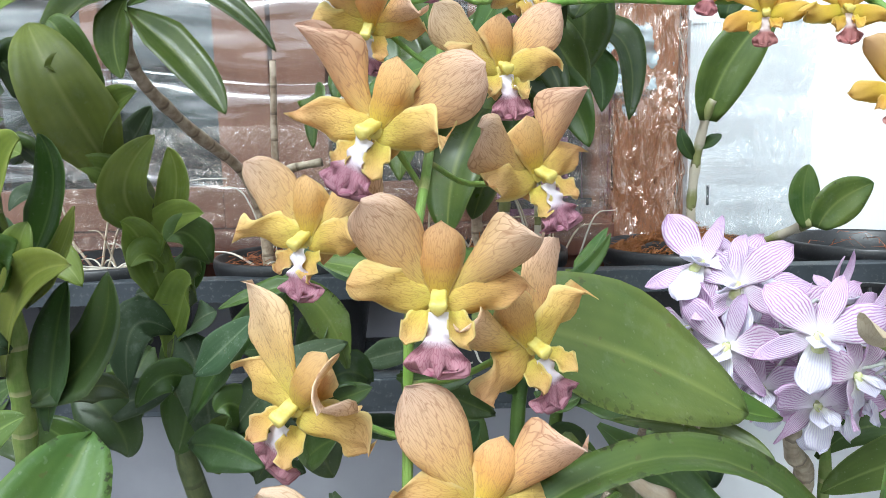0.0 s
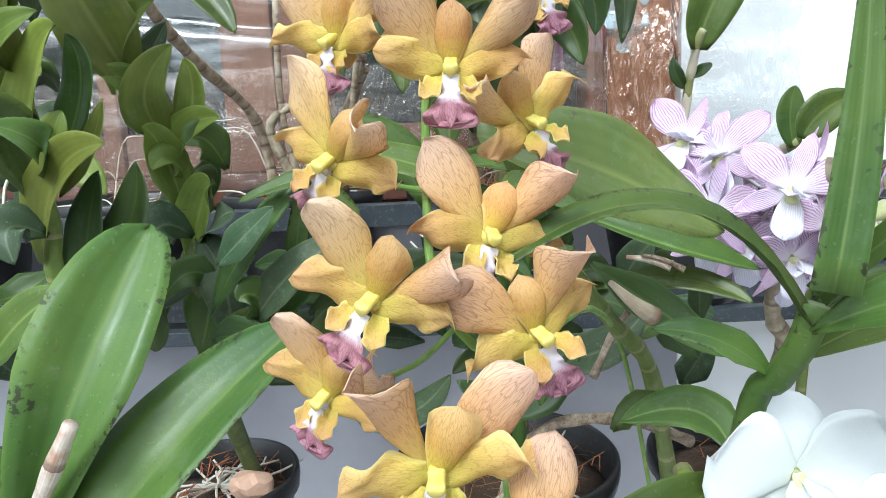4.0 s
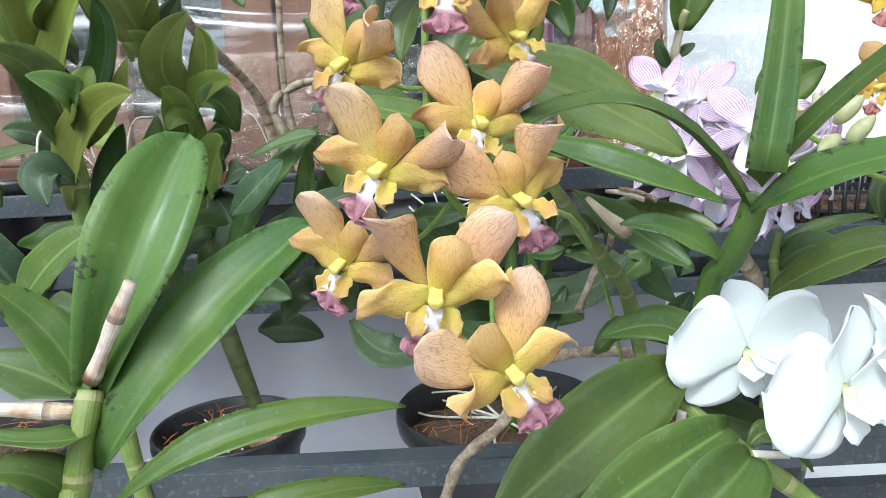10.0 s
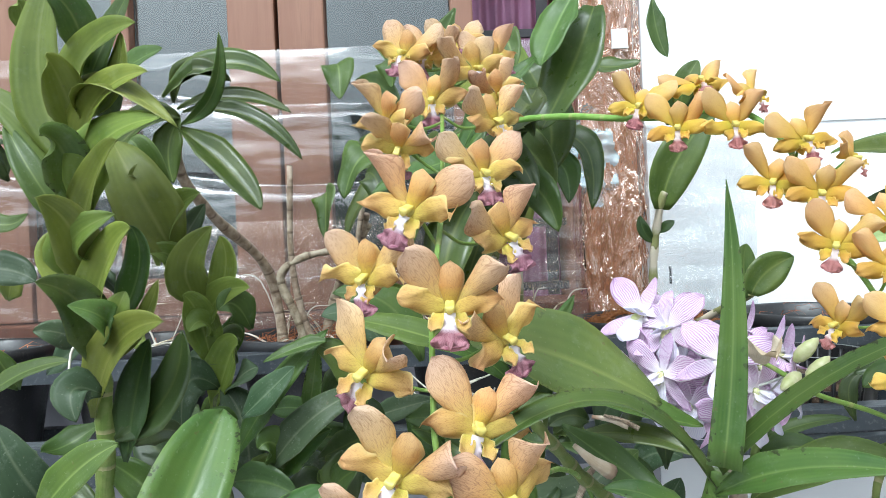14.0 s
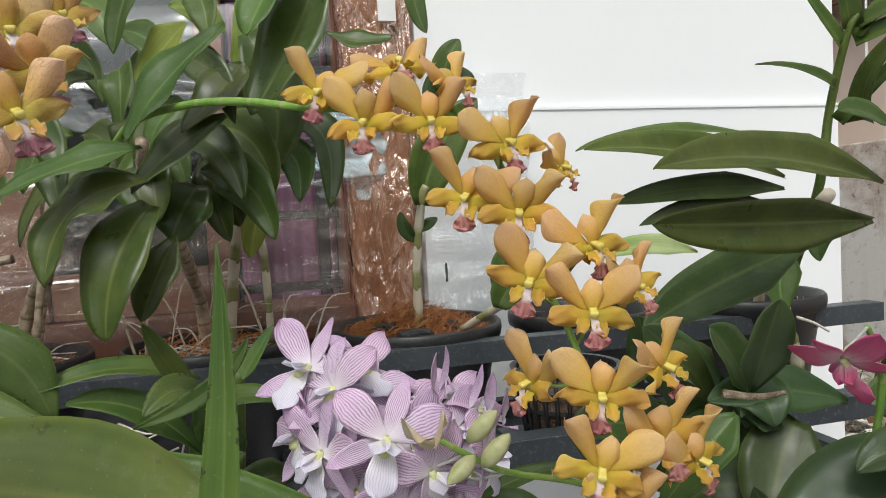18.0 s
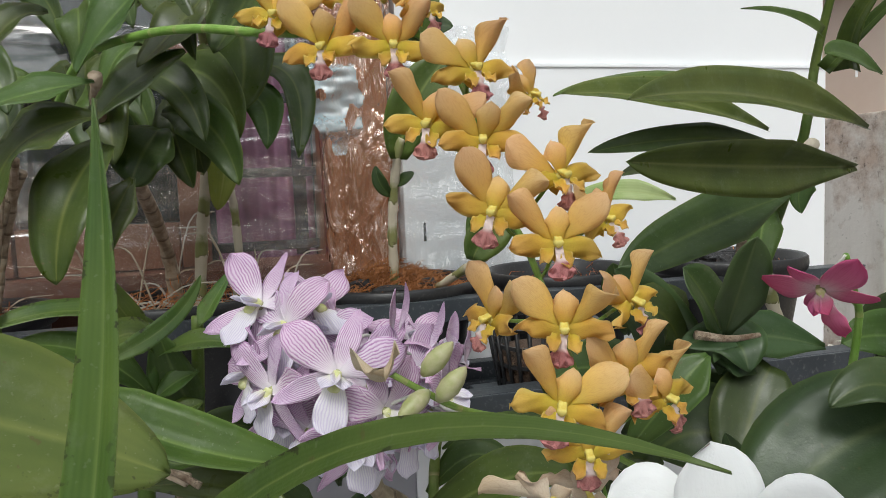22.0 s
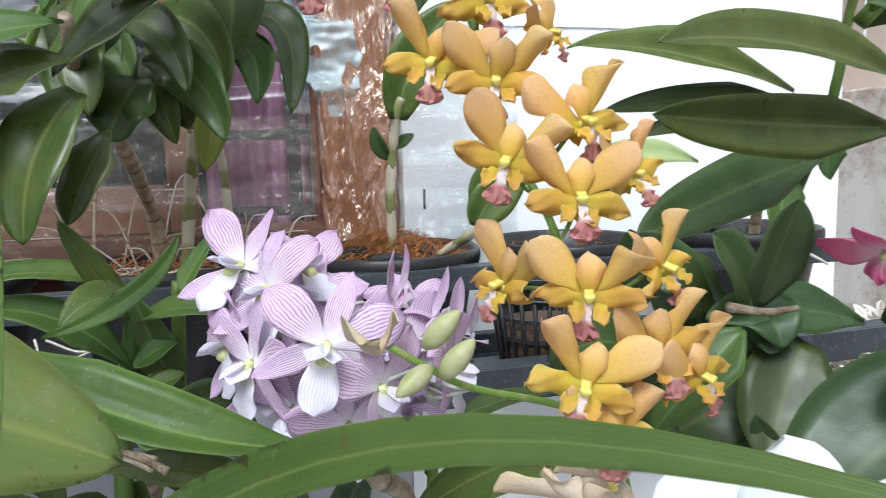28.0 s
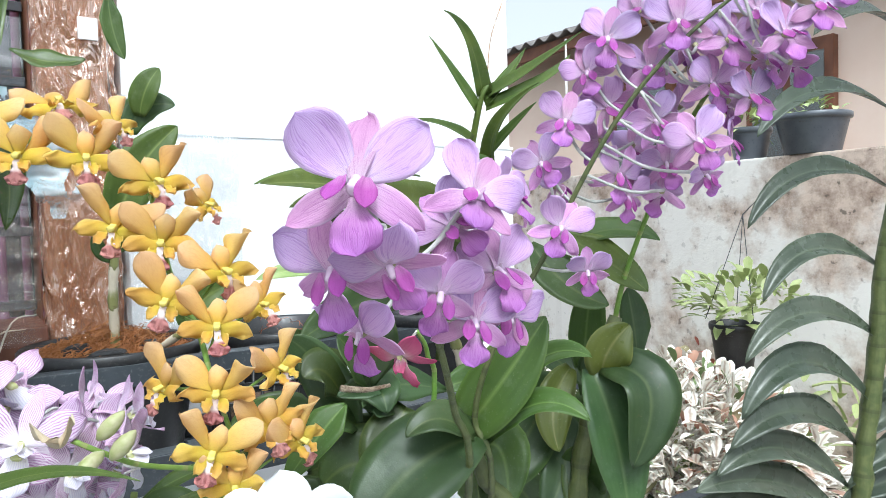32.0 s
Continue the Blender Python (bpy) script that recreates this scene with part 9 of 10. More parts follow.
flower(violet_orchid, 'violet', (0.5422, 0.1822, 1.1085), 100, 25, 19, 0.77, 0, stalk=(0.5122, 0.1634, 1.0958))
flower(violet_orchid, 'violet', (0.5719, 0.1736, 1.0981), -172, 23, 6, 0.77, 1, stalk=(0.5158, 0.1592, 1.1022))
flower(violet_orchid, 'violet', (0.5915, 0.1482, 1.0993), 95, -20, -4, 0.77, 2, stalk=(0.5263, 0.1463, 1.1214))
flower(violet_orchid, 'violet', (0.5265, 0.2034, 1.0766), -177, 2, 10, 0.77, 3, stalk=(0.4993, 0.1806, 1.0634))
flower(violet_orchid, 'violet', (0.5658, 0.1553, 1.1350), 139, 31, -6, 0.77, 4, stalk=(0.5318, 0.1397, 1.1295))
flower(violet_orchid, 'violet', (0.5960, 0.1345, 1.1303), -179, 24, -25, 0.77, 5, stalk=(0.5448, 0.1239, 1.1465))
flower(violet_orchid, 'violet', (0.5533, 0.1971, 1.0731), 127, -29, 3, 0.77, 6, stalk=(0.5006, 0.1788, 1.0671))
flower(violet_orchid, 'violet', (0.6069, 0.1145, 1.1201), 89, 8, -21, 0.77, 7, stalk=(0.5529, 0.1133, 1.1557))
flower(violet_orchid, 'violet', (0.5598, 0.1790, 1.0410), -209, -12, 15, 0.77, 8, stalk=(0.4952, 0.1861, 1.0523))
flower(violet_orchid, 'violet', (0.4944, 0.2117, 1.0463), 82, 5, -12, 0.77, 9, stalk=(0.4879, 0.1955, 1.0303))
tube(violet_orchid, 'flower_stem', STEM_GREEN, 0.0022, 0.0014, (0.5864, 0.2515, 0.9103), (0.5865, 0.2417, 0.9606), (0.5855, 0.2205, 1.0092), (0.5720, 0.1836, 1.0568), (0.5725, 0.1608, 1.0925), (0.5775, 0.1347, 1.1247))
leaf(violet_orchid, LEAF_SHADED, (0.4569, 0.2532, 0.8766), (0.4068, 0.2624, 0.8616), (0.3648, 0.2649, 0.8231), 0.0675, (-0.60, -0.54, 0.59), 0.25, 'oval')
leaf(violet_orchid, LEAF_SHADED, (0.4551, 0.2543, 0.8728), (0.4238, 0.2524, 0.8948), (0.3990, 0.2568, 0.8855), 0.0281, (-0.37, -0.57, 0.73), 0.3, 'lance')
leaf(violet_orchid, LEAF_MID, (0.4513, 0.2690, 0.8739), (0.4698, 0.2461, 0.9115), (0.4982, 0.2291, 0.9575), 0.0470, (-0.65, -0.62, 0.44), 0.25, 'oval')
leaf(violet_orchid, LEAF_MID, (0.4731, 0.2894, 0.8518), (0.5014, 0.2492, 0.9203), (0.5234, 0.2105, 0.9284), 0.0253, (-0.52, -0.45, 0.73), 0.3, 'lance')
leaf(violet_orchid, LEAF_MID, (0.4682, 0.2688, 0.8582), (0.4820, 0.2252, 0.8998), (0.4986, 0.1893, 0.8931), 0.0268, (-0.41, -0.47, 0.78), 0.3, 'lance')
leaf(violet_orchid, LEAF_BROAD, (0.5655, 0.2412, 0.9039), (0.5634, 0.2315, 0.9251), (0.5773, 0.2230, 0.9437), 0.0361, (-0.54, -0.80, 0.24), 0.3, 'oval')
leaf(violet_orchid, LEAF_SHADED, (0.5658, 0.2413, 0.9125), (0.5713, 0.2007, 0.8996), (0.5509, 0.1999, 0.8466), 0.0489, (-0.21, -0.88, 0.43), 0.25, 'oval')
leaf(violet_orchid, LEAF_SHADED, (0.5586, 0.2462, 0.9106), (0.5572, 0.2207, 0.8646), (0.5551, 0.2070, 0.8022), 0.0458, (-0.34, -0.88, 0.34), 0.25, 'oval')
leaf(violet_orchid, LEAF_SHADED, (0.4520, 0.4236, 0.8262), (0.4195, 0.4249, 0.8946), (0.3865, 0.4249, 0.9315), 0.0465, (-0.68, -0.65, 0.35), 0.2, 'lance')
leaf(violet_orchid, LEAF_SHADED, (0.5169, 0.3818, 0.8746), (0.4656, 0.3930, 0.8857), (0.4186, 0.4006, 0.8812), 0.0367, (-0.42, -0.65, 0.63), 0.2, 'lance')
leaf(violet_orchid, LEAF_MID, (0.3984, 0.3422, 0.8904), (0.3768, 0.3438, 0.8707), (0.3493, 0.3488, 0.8378), 0.0312, (-0.65, -0.62, 0.44), 0.2, 'lance')
leaf(violet_orchid, LEAF_DARK, (0.4768, 0.3844, 0.8657), (0.4534, 0.3748, 0.8384), (0.4343, 0.3620, 0.8040), 0.0520, (-0.52, -0.78, 0.35), 0.2, 'oval')
leaf(violet_orchid, LEAF_BRIGHT, (0.5681, 0.2806, 1.0042), (0.5949, 0.2508, 1.0155), (0.6152, 0.2244, 1.0059), 0.0247, (-0.42, -0.65, 0.63), 0.3, 'lance')
leaf(violet_orchid, LEAF_BRIGHT, (0.5578, 0.2760, 1.0145), (0.5824, 0.2459, 0.9894), (0.5977, 0.2223, 0.9673), 0.0330, (-0.46, -0.70, 0.54), 0.3, 'lance')
leaf(violet_orchid, LEAF_DARK, (0.5455, 0.2960, 1.0059), (0.5526, 0.2655, 0.9750), (0.5726, 0.2390, 0.9577), 0.0396, (-0.46, -0.70, 0.54), 0.3, 'lance')
leaf(violet_orchid, LEAF_MID, (0.5882, 0.2849, 0.8764), (0.5878, 0.2763, 0.9438), (0.5851, 0.2670, 0.9634), 0.0325, (-0.54, -0.80, 0.24), 0.3, 'lance')
leaf(violet_orchid, LEAF_SHADED, (0.6443, 0.2720, 0.8992), (0.6264, 0.2621, 0.9414), (0.6157, 0.2584, 0.9661), 0.0284, (-0.54, -0.80, 0.24), 0.3, 'lance')
leaf(violet_orchid, LEAF_DARK, (0.5760, 0.3191, 0.9113), (0.5739, 0.2961, 0.9053), (0.5814, 0.2780, 0.8882), 0.0284, (-0.42, -0.65, 0.63), 0.3, 'lance')
leaf(violet_orchid, LEAF_DARK, (0.5604, 0.3034, 0.8679), (0.5305, 0.2983, 0.8419), (0.4904, 0.2999, 0.8097), 0.0502, (-0.50, -0.75, 0.44), 0.2, 'oval')
leaf(violet_orchid, LEAF_SHADED, (0.5717, 0.2953, 0.8580), (0.5600, 0.2775, 0.8272), (0.5294, 0.2722, 0.7863), 0.0411, (-0.52, -0.78, 0.35), 0.2, 'oval')
leaf(violet_orchid, LEAF_DARK, (0.5947, 0.2791, 0.8478), (0.5747, 0.2671, 0.8175), (0.5514, 0.2574, 0.7900), 0.0457, (-0.52, -0.78, 0.35), 0.2, 'oval')
leaf(violet_orchid, LEAF_DARK, (0.5568, 0.3289, 0.8434), (0.5743, 0.3184, 0.8722), (0.6012, 0.2986, 0.8419), 0.0440, (-0.47, -0.71, 0.52), 0.2, 'oval')
leaf(violet_orchid, LEAF_MID, (0.4921, 0.3238, 0.8295), (0.5031, 0.2931, 0.8489), (0.4957, 0.2720, 0.8086), 0.0485, (-0.50, -0.75, 0.44), 0.2, 'oval')
leaf(violet_orchid, LEAF_DARK, (0.4737, 0.3832, 0.7973), (0.4423, 0.4056, 0.8179), (0.4131, 0.4246, 0.7993), 0.0685, (-0.47, -0.71, 0.52), 0.2, 'oval')
leaf(violet_orchid, LEAF_BROAD, (0.5744, 0.2835, 0.9024), (0.5477, 0.2761, 0.8758), (0.5429, 0.2657, 0.8431), 0.0314, (-0.52, -0.78, 0.35), 0.2, 'oval')
tube(violet_orchid, 'cane', STEM_DARK, 0.0088, 0.0057, (0.5600, 0.4000, 0.5000), (0.5571, 0.2764, 0.7633), (0.5646, 0.2629, 0.8393), (0.5712, 0.2494, 0.9039), (0.5841, 0.2427, 0.9475), joint=30)
tube(violet_orchid, 'cane', STEM_DARK, 0.0085, 0.0053, (0.5200, 0.4000, 0.5000), (0.5069, 0.2868, 0.7739), (0.4826, 0.2819, 0.8303), (0.4621, 0.2736, 0.8707), joint=30)
leaf(violet_orchid, LEAF_DARK, (0.6466, 0.3780, 0.8222), (0.6660, 0.3412, 0.8357), (0.6903, 0.3120, 0.8241), 0.0441, (-0.26, -0.85, 0.45), 0.3, 'lance')
leaf(violet_orchid, LEAF_DARK, (0.5175, 0.4784, 0.7547), (0.5041, 0.4651, 0.7935), (0.4947, 0.4599, 0.8029), 0.0404, (-0.65, -0.71, 0.29), 0.3, 'lance')
leaf(violet_orchid, LEAF_DARK, (0.4664, 0.3801, 0.7578), (0.4461, 0.3716, 0.7978), (0.4311, 0.3713, 0.8309), 0.0250, (-0.68, -0.66, 0.31), 0.3, 'lance')
leaf(violet_orchid, LEAF_MID, (0.5785, 0.3023, 0.8126), (0.5466, 0.3009, 0.8359), (0.5215, 0.3060, 0.8364), 0.0352, (-0.80, -0.45, 0.39), 0.3, 'lance')
leaf(violet_orchid, LEAF_MID, (0.5686, 0.3257, 0.8364), (0.5474, 0.3179, 0.8753), (0.5325, 0.3171, 0.8997), 0.0347, (-0.71, -0.48, 0.52), 0.3, 'lance')
leaf(violet_orchid, LEAF_MID, (0.3882, 0.4174, 0.8562), (0.3586, 0.4140, 0.8703), (0.3327, 0.4191, 0.8612), 0.0390, (-0.60, -0.46, 0.65), 0.3, 'lance')
leaf(violet_orchid, LEAF_SHADED, (0.5907, 0.3672, 0.8351), (0.5613, 0.3637, 0.8491), (0.5370, 0.3668, 0.8217), 0.0362, (-0.76, -0.43, 0.49), 0.3, 'lance')
leaf(violet_orchid, LEAF_DARK, (0.4766, 0.3350, 0.7918), (0.4669, 0.3194, 0.8331), (0.4621, 0.3119, 0.8616), 0.0251, (-0.58, -0.50, 0.64), 0.3, 'lance')
leaf(violet_orchid, LEAF_SHADED, (0.4375, 0.4768, 0.8393), (0.4011, 0.4784, 0.8608), (0.3686, 0.4883, 0.8582), 0.0293, (-0.43, -0.75, 0.50), 0.3, 'lance')
leaf(violet_orchid, LEAF_DARK, (0.7141, 0.3415, 0.7710), (0.6858, 0.3378, 0.7966), (0.6646, 0.3401, 0.7966), 0.0339, (-0.63, -0.42, 0.66), 0.3, 'lance')
leaf(violet_orchid, LEAF_DARK, (0.4326, 0.4187, 0.8749), (0.4113, 0.4104, 0.9030), (0.3934, 0.4102, 0.8986), 0.0467, (-0.25, -0.72, 0.65), 0.3, 'lance')
leaf(violet_orchid, LEAF_MID, (0.5935, 0.3187, 0.8230), (0.5622, 0.3167, 0.8396), (0.5365, 0.3208, 0.8134), 0.0293, (-0.75, -0.53, 0.39), 0.3, 'lance')
leaf(violet_orchid, LEAF_DARK, (0.4543, 0.4014, 0.8813), (0.4333, 0.3930, 0.9140), (0.4171, 0.3929, 0.9339), 0.0382, (-0.08, -0.77, 0.63), 0.3, 'lance')
leaf(violet_orchid, LEAF_DARK, (0.4968, 0.4602, 0.7165), (0.5062, 0.4302, 0.7281), (0.5190, 0.4088, 0.7156), 0.0493, (-0.63, -0.69, 0.36), 0.3, 'lance')
leaf(violet_orchid, LEAF_DARK, (0.4315, 0.5005, 0.7847), (0.4520, 0.4631, 0.8017), (0.4747, 0.4353, 0.7973), 0.0469, (-0.55, -0.62, 0.56), 0.3, 'lance')
leaf(violet_orchid, LEAF_DARK, (0.6305, 0.3905, 0.7206), (0.6078, 0.3836, 0.7566), (0.5909, 0.3834, 0.7659), 0.0520, (-0.37, -0.88, 0.30), 0.3, 'lance')
leaf(violet_orchid, LEAF_DARK, (0.5570, 0.3787, 0.8474), (0.5419, 0.3663, 0.8794), (0.5318, 0.3614, 0.8851), 0.0284, (-0.12, -0.75, 0.65), 0.3, 'lance')
leaf(violet_orchid, LEAF_DARK, (0.6091, 0.2975, 0.7911), (0.6108, 0.2730, 0.8096), (0.6172, 0.2552, 0.7830), 0.0419, (-0.36, -0.66, 0.66), 0.3, 'lance')
leaf(violet_orchid, LEAF_SHADED, (0.5996, 0.4444, 0.8538), (0.6093, 0.4151, 0.8849), (0.6236, 0.3938, 0.8960), 0.0337, (-0.59, -0.47, 0.66), 0.3, 'lance')
leaf(violet_orchid, LEAF_DARK, (0.4527, 0.5071, 0.8168), (0.4424, 0.4913, 0.8457), (0.4347, 0.4840, 0.8361), 0.0275, (-0.69, -0.53, 0.49), 0.3, 'lance')
leaf(violet_orchid, LEAF_SHADED, (0.4571, 0.4087, 0.8555), (0.4534, 0.3882, 0.8808), (0.4526, 0.3759, 0.8658), 0.0441, (-0.33, -0.78, 0.53), 0.3, 'lance')
leaf(violet_orchid, LEAF_MID, (0.5507, 0.3183, 0.8600), (0.5189, 0.3162, 0.8677), (0.4923, 0.3204, 0.8323), 0.0256, (-0.27, -0.72, 0.64), 0.3, 'lance')
leaf(violet_orchid, LEAF_DARK, (0.6111, 0.3969, 0.8395), (0.6072, 0.3775, 0.8836), (0.6093, 0.3657, 0.9199), 0.0446, (-0.61, -0.62, 0.49), 0.3, 'lance')
leaf(violet_orchid, LEAF_DARK, (0.4498, 0.5223, 0.8614), (0.4369, 0.5086, 0.8963), (0.4280, 0.5040, 0.9255), 0.0360, (-0.64, -0.64, 0.43), 0.3, 'lance')
leaf(violet_orchid, LEAF_SHADED, (0.5805, 0.3145, 0.7864), (0.5767, 0.2941, 0.8118), (0.5783, 0.2809, 0.8120), 0.0436, (-0.32, -0.76, 0.57), 0.3, 'lance')
leaf(violet_orchid, LEAF_MID, (0.5037, 0.4460, 0.7364), (0.4775, 0.4409, 0.7632), (0.4552, 0.4433, 0.7505), 0.0405, (-0.32, -0.70, 0.64), 0.3, 'lance')
leaf(violet_orchid, LEAF_SHADED, (0.5927, 0.2873, 0.8828), (0.5871, 0.2682, 0.9083), (0.5877, 0.2560, 0.9177), 0.0249, (-0.40, -0.68, 0.62), 0.3, 'lance')
leaf(violet_orchid, LEAF_DARK, (0.4036, 0.4034, 0.7924), (0.3842, 0.3934, 0.8138), (0.3682, 0.3919, 0.8079), 0.0240, (-0.66, -0.41, 0.63), 0.3, 'lance')
leaf(violet_orchid, LEAF_MID, (0.5459, 0.3770, 0.7553), (0.5355, 0.3619, 0.7987), (0.5302, 0.3545, 0.8216), 0.0436, (-0.36, -0.65, 0.67), 0.3, 'lance')
leaf(violet_orchid, LEAF_DARK, (0.4259, 0.5182, 0.7254), (0.4199, 0.4999, 0.7639), (0.4169, 0.4908, 0.7823), 0.0304, (-0.51, -0.76, 0.39), 0.3, 'lance')
leaf(violet_orchid, LEAF_MID, (0.5415, 0.3381, 0.8835), (0.5113, 0.3349, 0.8925), (0.4874, 0.3389, 0.8889), 0.0338, (-0.22, -0.81, 0.54), 0.3, 'lance')
leaf(violet_orchid, LEAF_SHADED, (0.6172, 0.3266, 0.8017), (0.6234, 0.2990, 0.8181), (0.6345, 0.2783, 0.7989), 0.0264, (-0.45, -0.78, 0.44), 0.3, 'lance')
leaf(violet_orchid, LEAF_DARK, (0.4508, 0.4223, 0.8434), (0.4272, 0.4149, 0.8582), (0.4078, 0.4158, 0.8532), 0.0327, (-0.11, -0.77, 0.63), 0.3, 'lance')
leaf(violet_orchid, LEAF_MID, (0.4643, 0.5053, 0.7567), (0.4505, 0.4922, 0.7915), (0.4398, 0.4875, 0.7943), 0.0432, (-0.52, -0.73, 0.45), 0.3, 'lance')
leaf(violet_orchid, LEAF_SHADED, (0.5356, 0.4310, 0.7546), (0.5109, 0.4251, 0.7841), (0.4915, 0.4269, 0.7983), 0.0393, (-0.81, -0.51, 0.29), 0.3, 'lance')
leaf(violet_orchid, LEAF_SHADED, (0.4664, 0.3935, 0.7807), (0.4486, 0.3828, 0.8101), (0.4348, 0.3801, 0.8105), 0.0369, (-0.82, -0.48, 0.30), 0.3, 'lance')
leaf(violet_orchid, LEAF_DARK, (0.5786, 0.2813, 0.7950), (0.5707, 0.2641, 0.8264), (0.5693, 0.2539, 0.8472), 0.0449, (-0.76, -0.54, 0.36), 0.3, 'lance')
leaf(violet_orchid, LEAF_DARK, (0.4718, 0.5195, 0.7926), (0.4507, 0.5108, 0.8160), (0.4335, 0.5106, 0.8196), 0.0370, (-0.55, -0.78, 0.28), 0.3, 'lance')
leaf(violet_orchid, LEAF_DARK, (0.5045, 0.4219, 0.8302), (0.4645, 0.4254, 0.8417), (0.4304, 0.4367, 0.8434), 0.0274, (-0.80, -0.50, 0.34), 0.3, 'lance')
leaf(violet_orchid, LEAF_SHADED, (0.4450, 0.3895, 0.8866), (0.4424, 0.3689, 0.9247), (0.4439, 0.3572, 0.9538), 0.0363, (-0.10, -0.85, 0.52), 0.3, 'lance')
tube(violet_orchid, 'dry_stub', WITHERED, 0.0015, 0.0028, (0.4460, 0.3584, 0.8941), (0.4261, 0.3598, 0.8933), (0.4044, 0.3626, 0.8972), label='dry broken cane tip')

crimson_orchid = thing('crimson_orchid', (0.4200, 0.3600, 0.4600), 'small orchid with one drooping crimson flower', 'orchid', 'potted orchids')
tube(crimson_orchid, 'flower_stem', STEM_GREEN, 0.0023, 0.0014, (0.4300, 0.3600, 0.5000), (0.4390, 0.2878, 0.8721), (0.4280, 0.2725, 0.9327), (0.4144, 0.2640, 0.9527))
flower(crimson_orchid, 'pink', (0.4020, 0.2650, 0.9380), -60, -50, 20, 0.98, 0, stalk=(0.4144, 0.2640, 0.9527))

ladder_orchid = thing('ladder_leaf_orchid', (0.8600, 0.3400, 0.0000), 'tall cane with dark arching leaves in two close rows', 'orchid', 'potted orchids')
tube(ladder_orchid, 'cane', STEM_DARK, 0.0122, 0.0063, (0.8600, 0.3600, 0.0200), (0.8700, 0.3600, 0.3500), (0.9482, 0.2474, 0.6611), (0.9604, 0.2322, 0.7692), (0.9655, 0.2217, 0.8747), (0.9635, 0.2151, 0.9599), (0.9702, 0.2027, 1.0483), (0.9830, 0.1868, 1.1515), (1.0038, 0.1646, 1.2343), joint=28)
leaf(ladder_orchid, LEAF_GLOSS, (0.9983, 0.2241, 1.1351), (0.8735, 0.2369, 1.1452), (0.7947, 0.2519, 1.0969), 0.0310, (-0.49, -0.58, 0.65), 0.5, 'lance')
leaf(ladder_orchid, LEAF_GLOSS, (0.9983, 0.2241, 1.1351), (1.0931, 0.1850, 1.1607), (1.1699, 0.1544, 1.1089), 0.0324, (-0.28, -0.63, 0.73), 0.5, 'lance')
leaf(ladder_orchid, LEAF_GLOSS, (0.9934, 0.2233, 1.0496), (0.8642, 0.2393, 1.0650), (0.7831, 0.2555, 1.0101), 0.0310, (-0.49, -0.58, 0.65), 0.5, 'lance')
leaf(ladder_orchid, LEAF_GLOSS, (0.9934, 0.2233, 1.0496), (1.0931, 0.1806, 1.0709), (1.1721, 0.1479, 1.0044), 0.0324, (-0.28, -0.63, 0.73), 0.5, 'lance')
leaf(ladder_orchid, LEAF_GLOSS, (0.9872, 0.2231, 0.9580), (0.8644, 0.2355, 0.9879), (0.7920, 0.2461, 0.9398), 0.0324, (-0.49, -0.58, 0.65), 0.5, 'lance')
leaf(ladder_orchid, LEAF_GLOSS, (0.9872, 0.2231, 0.9580), (1.0809, 0.1848, 0.9852), (1.1496, 0.1592, 0.9214), 0.0338, (-0.28, -0.63, 0.73), 0.5, 'lance')
leaf(ladder_orchid, LEAF_GLOSS, (0.9797, 0.2245, 0.8830), (0.8569, 0.2375, 0.9245), (0.7755, 0.2545, 0.8822), 0.0365, (-0.49, -0.58, 0.65), 0.5, 'lance')
leaf(ladder_orchid, LEAF_GLOSS, (0.9797, 0.2245, 0.8830), (1.0746, 0.1857, 0.9144), (1.1544, 0.1525, 0.8516), 0.0380, (-0.28, -0.63, 0.73), 0.5, 'lance')
leaf(ladder_orchid, LEAF_GLOSS, (0.9701, 0.2278, 0.8154), (0.8500, 0.2399, 0.8757), (0.7704, 0.2554, 0.8279), 0.0432, (-0.49, -0.58, 0.65), 0.5, 'lance')
leaf(ladder_orchid, LEAF_GLOSS, (0.9701, 0.2278, 0.8154), (1.0638, 0.1904, 0.8601), (1.1408, 0.1587, 0.7870), 0.0450, (-0.28, -0.63, 0.73), 0.5, 'lance')
leaf(ladder_orchid, LEAF_GLOSS, (0.9528, 0.2374, 0.7707), (0.8431, 0.2422, 0.8270), (0.7597, 0.2613, 0.7992), 0.0406, (-0.49, -0.58, 0.65), 0.5, 'lance')
leaf(ladder_orchid, LEAF_GLOSS, (0.9528, 0.2374, 0.7707), (1.0354, 0.2072, 0.8064), (1.1185, 0.1722, 0.7529), 0.0422, (-0.28, -0.63, 0.73), 0.5, 'lance')
leaf(ladder_orchid, LEAF_GLOSS, (0.9432, 0.2418, 0.7257), (0.8275, 0.2511, 0.7909), (0.7483, 0.2678, 0.7743), 0.0406, (-0.49, -0.58, 0.65), 0.5, 'lance')
leaf(ladder_orchid, LEAF_GLOSS, (0.9432, 0.2418, 0.7257), (1.0335, 0.2065, 0.7656), (1.1134, 0.1742, 0.7228), 0.0422, (-0.28, -0.63, 0.73), 0.5, 'lance')
leaf(ladder_orchid, LEAF_GLOSS, (0.9320, 0.2483, 0.7028), (0.8149, 0.2581, 0.7587), (0.7312, 0.2788, 0.7603), 0.0418, (-0.49, -0.58, 0.65), 0.5, 'lance')
leaf(ladder_orchid, LEAF_GLOSS, (0.9320, 0.2483, 0.7028), (1.0235, 0.2115, 0.7295), (1.1110, 0.1750, 0.7055), 0.0436, (-0.28, -0.63, 0.73), 0.5, 'lance')
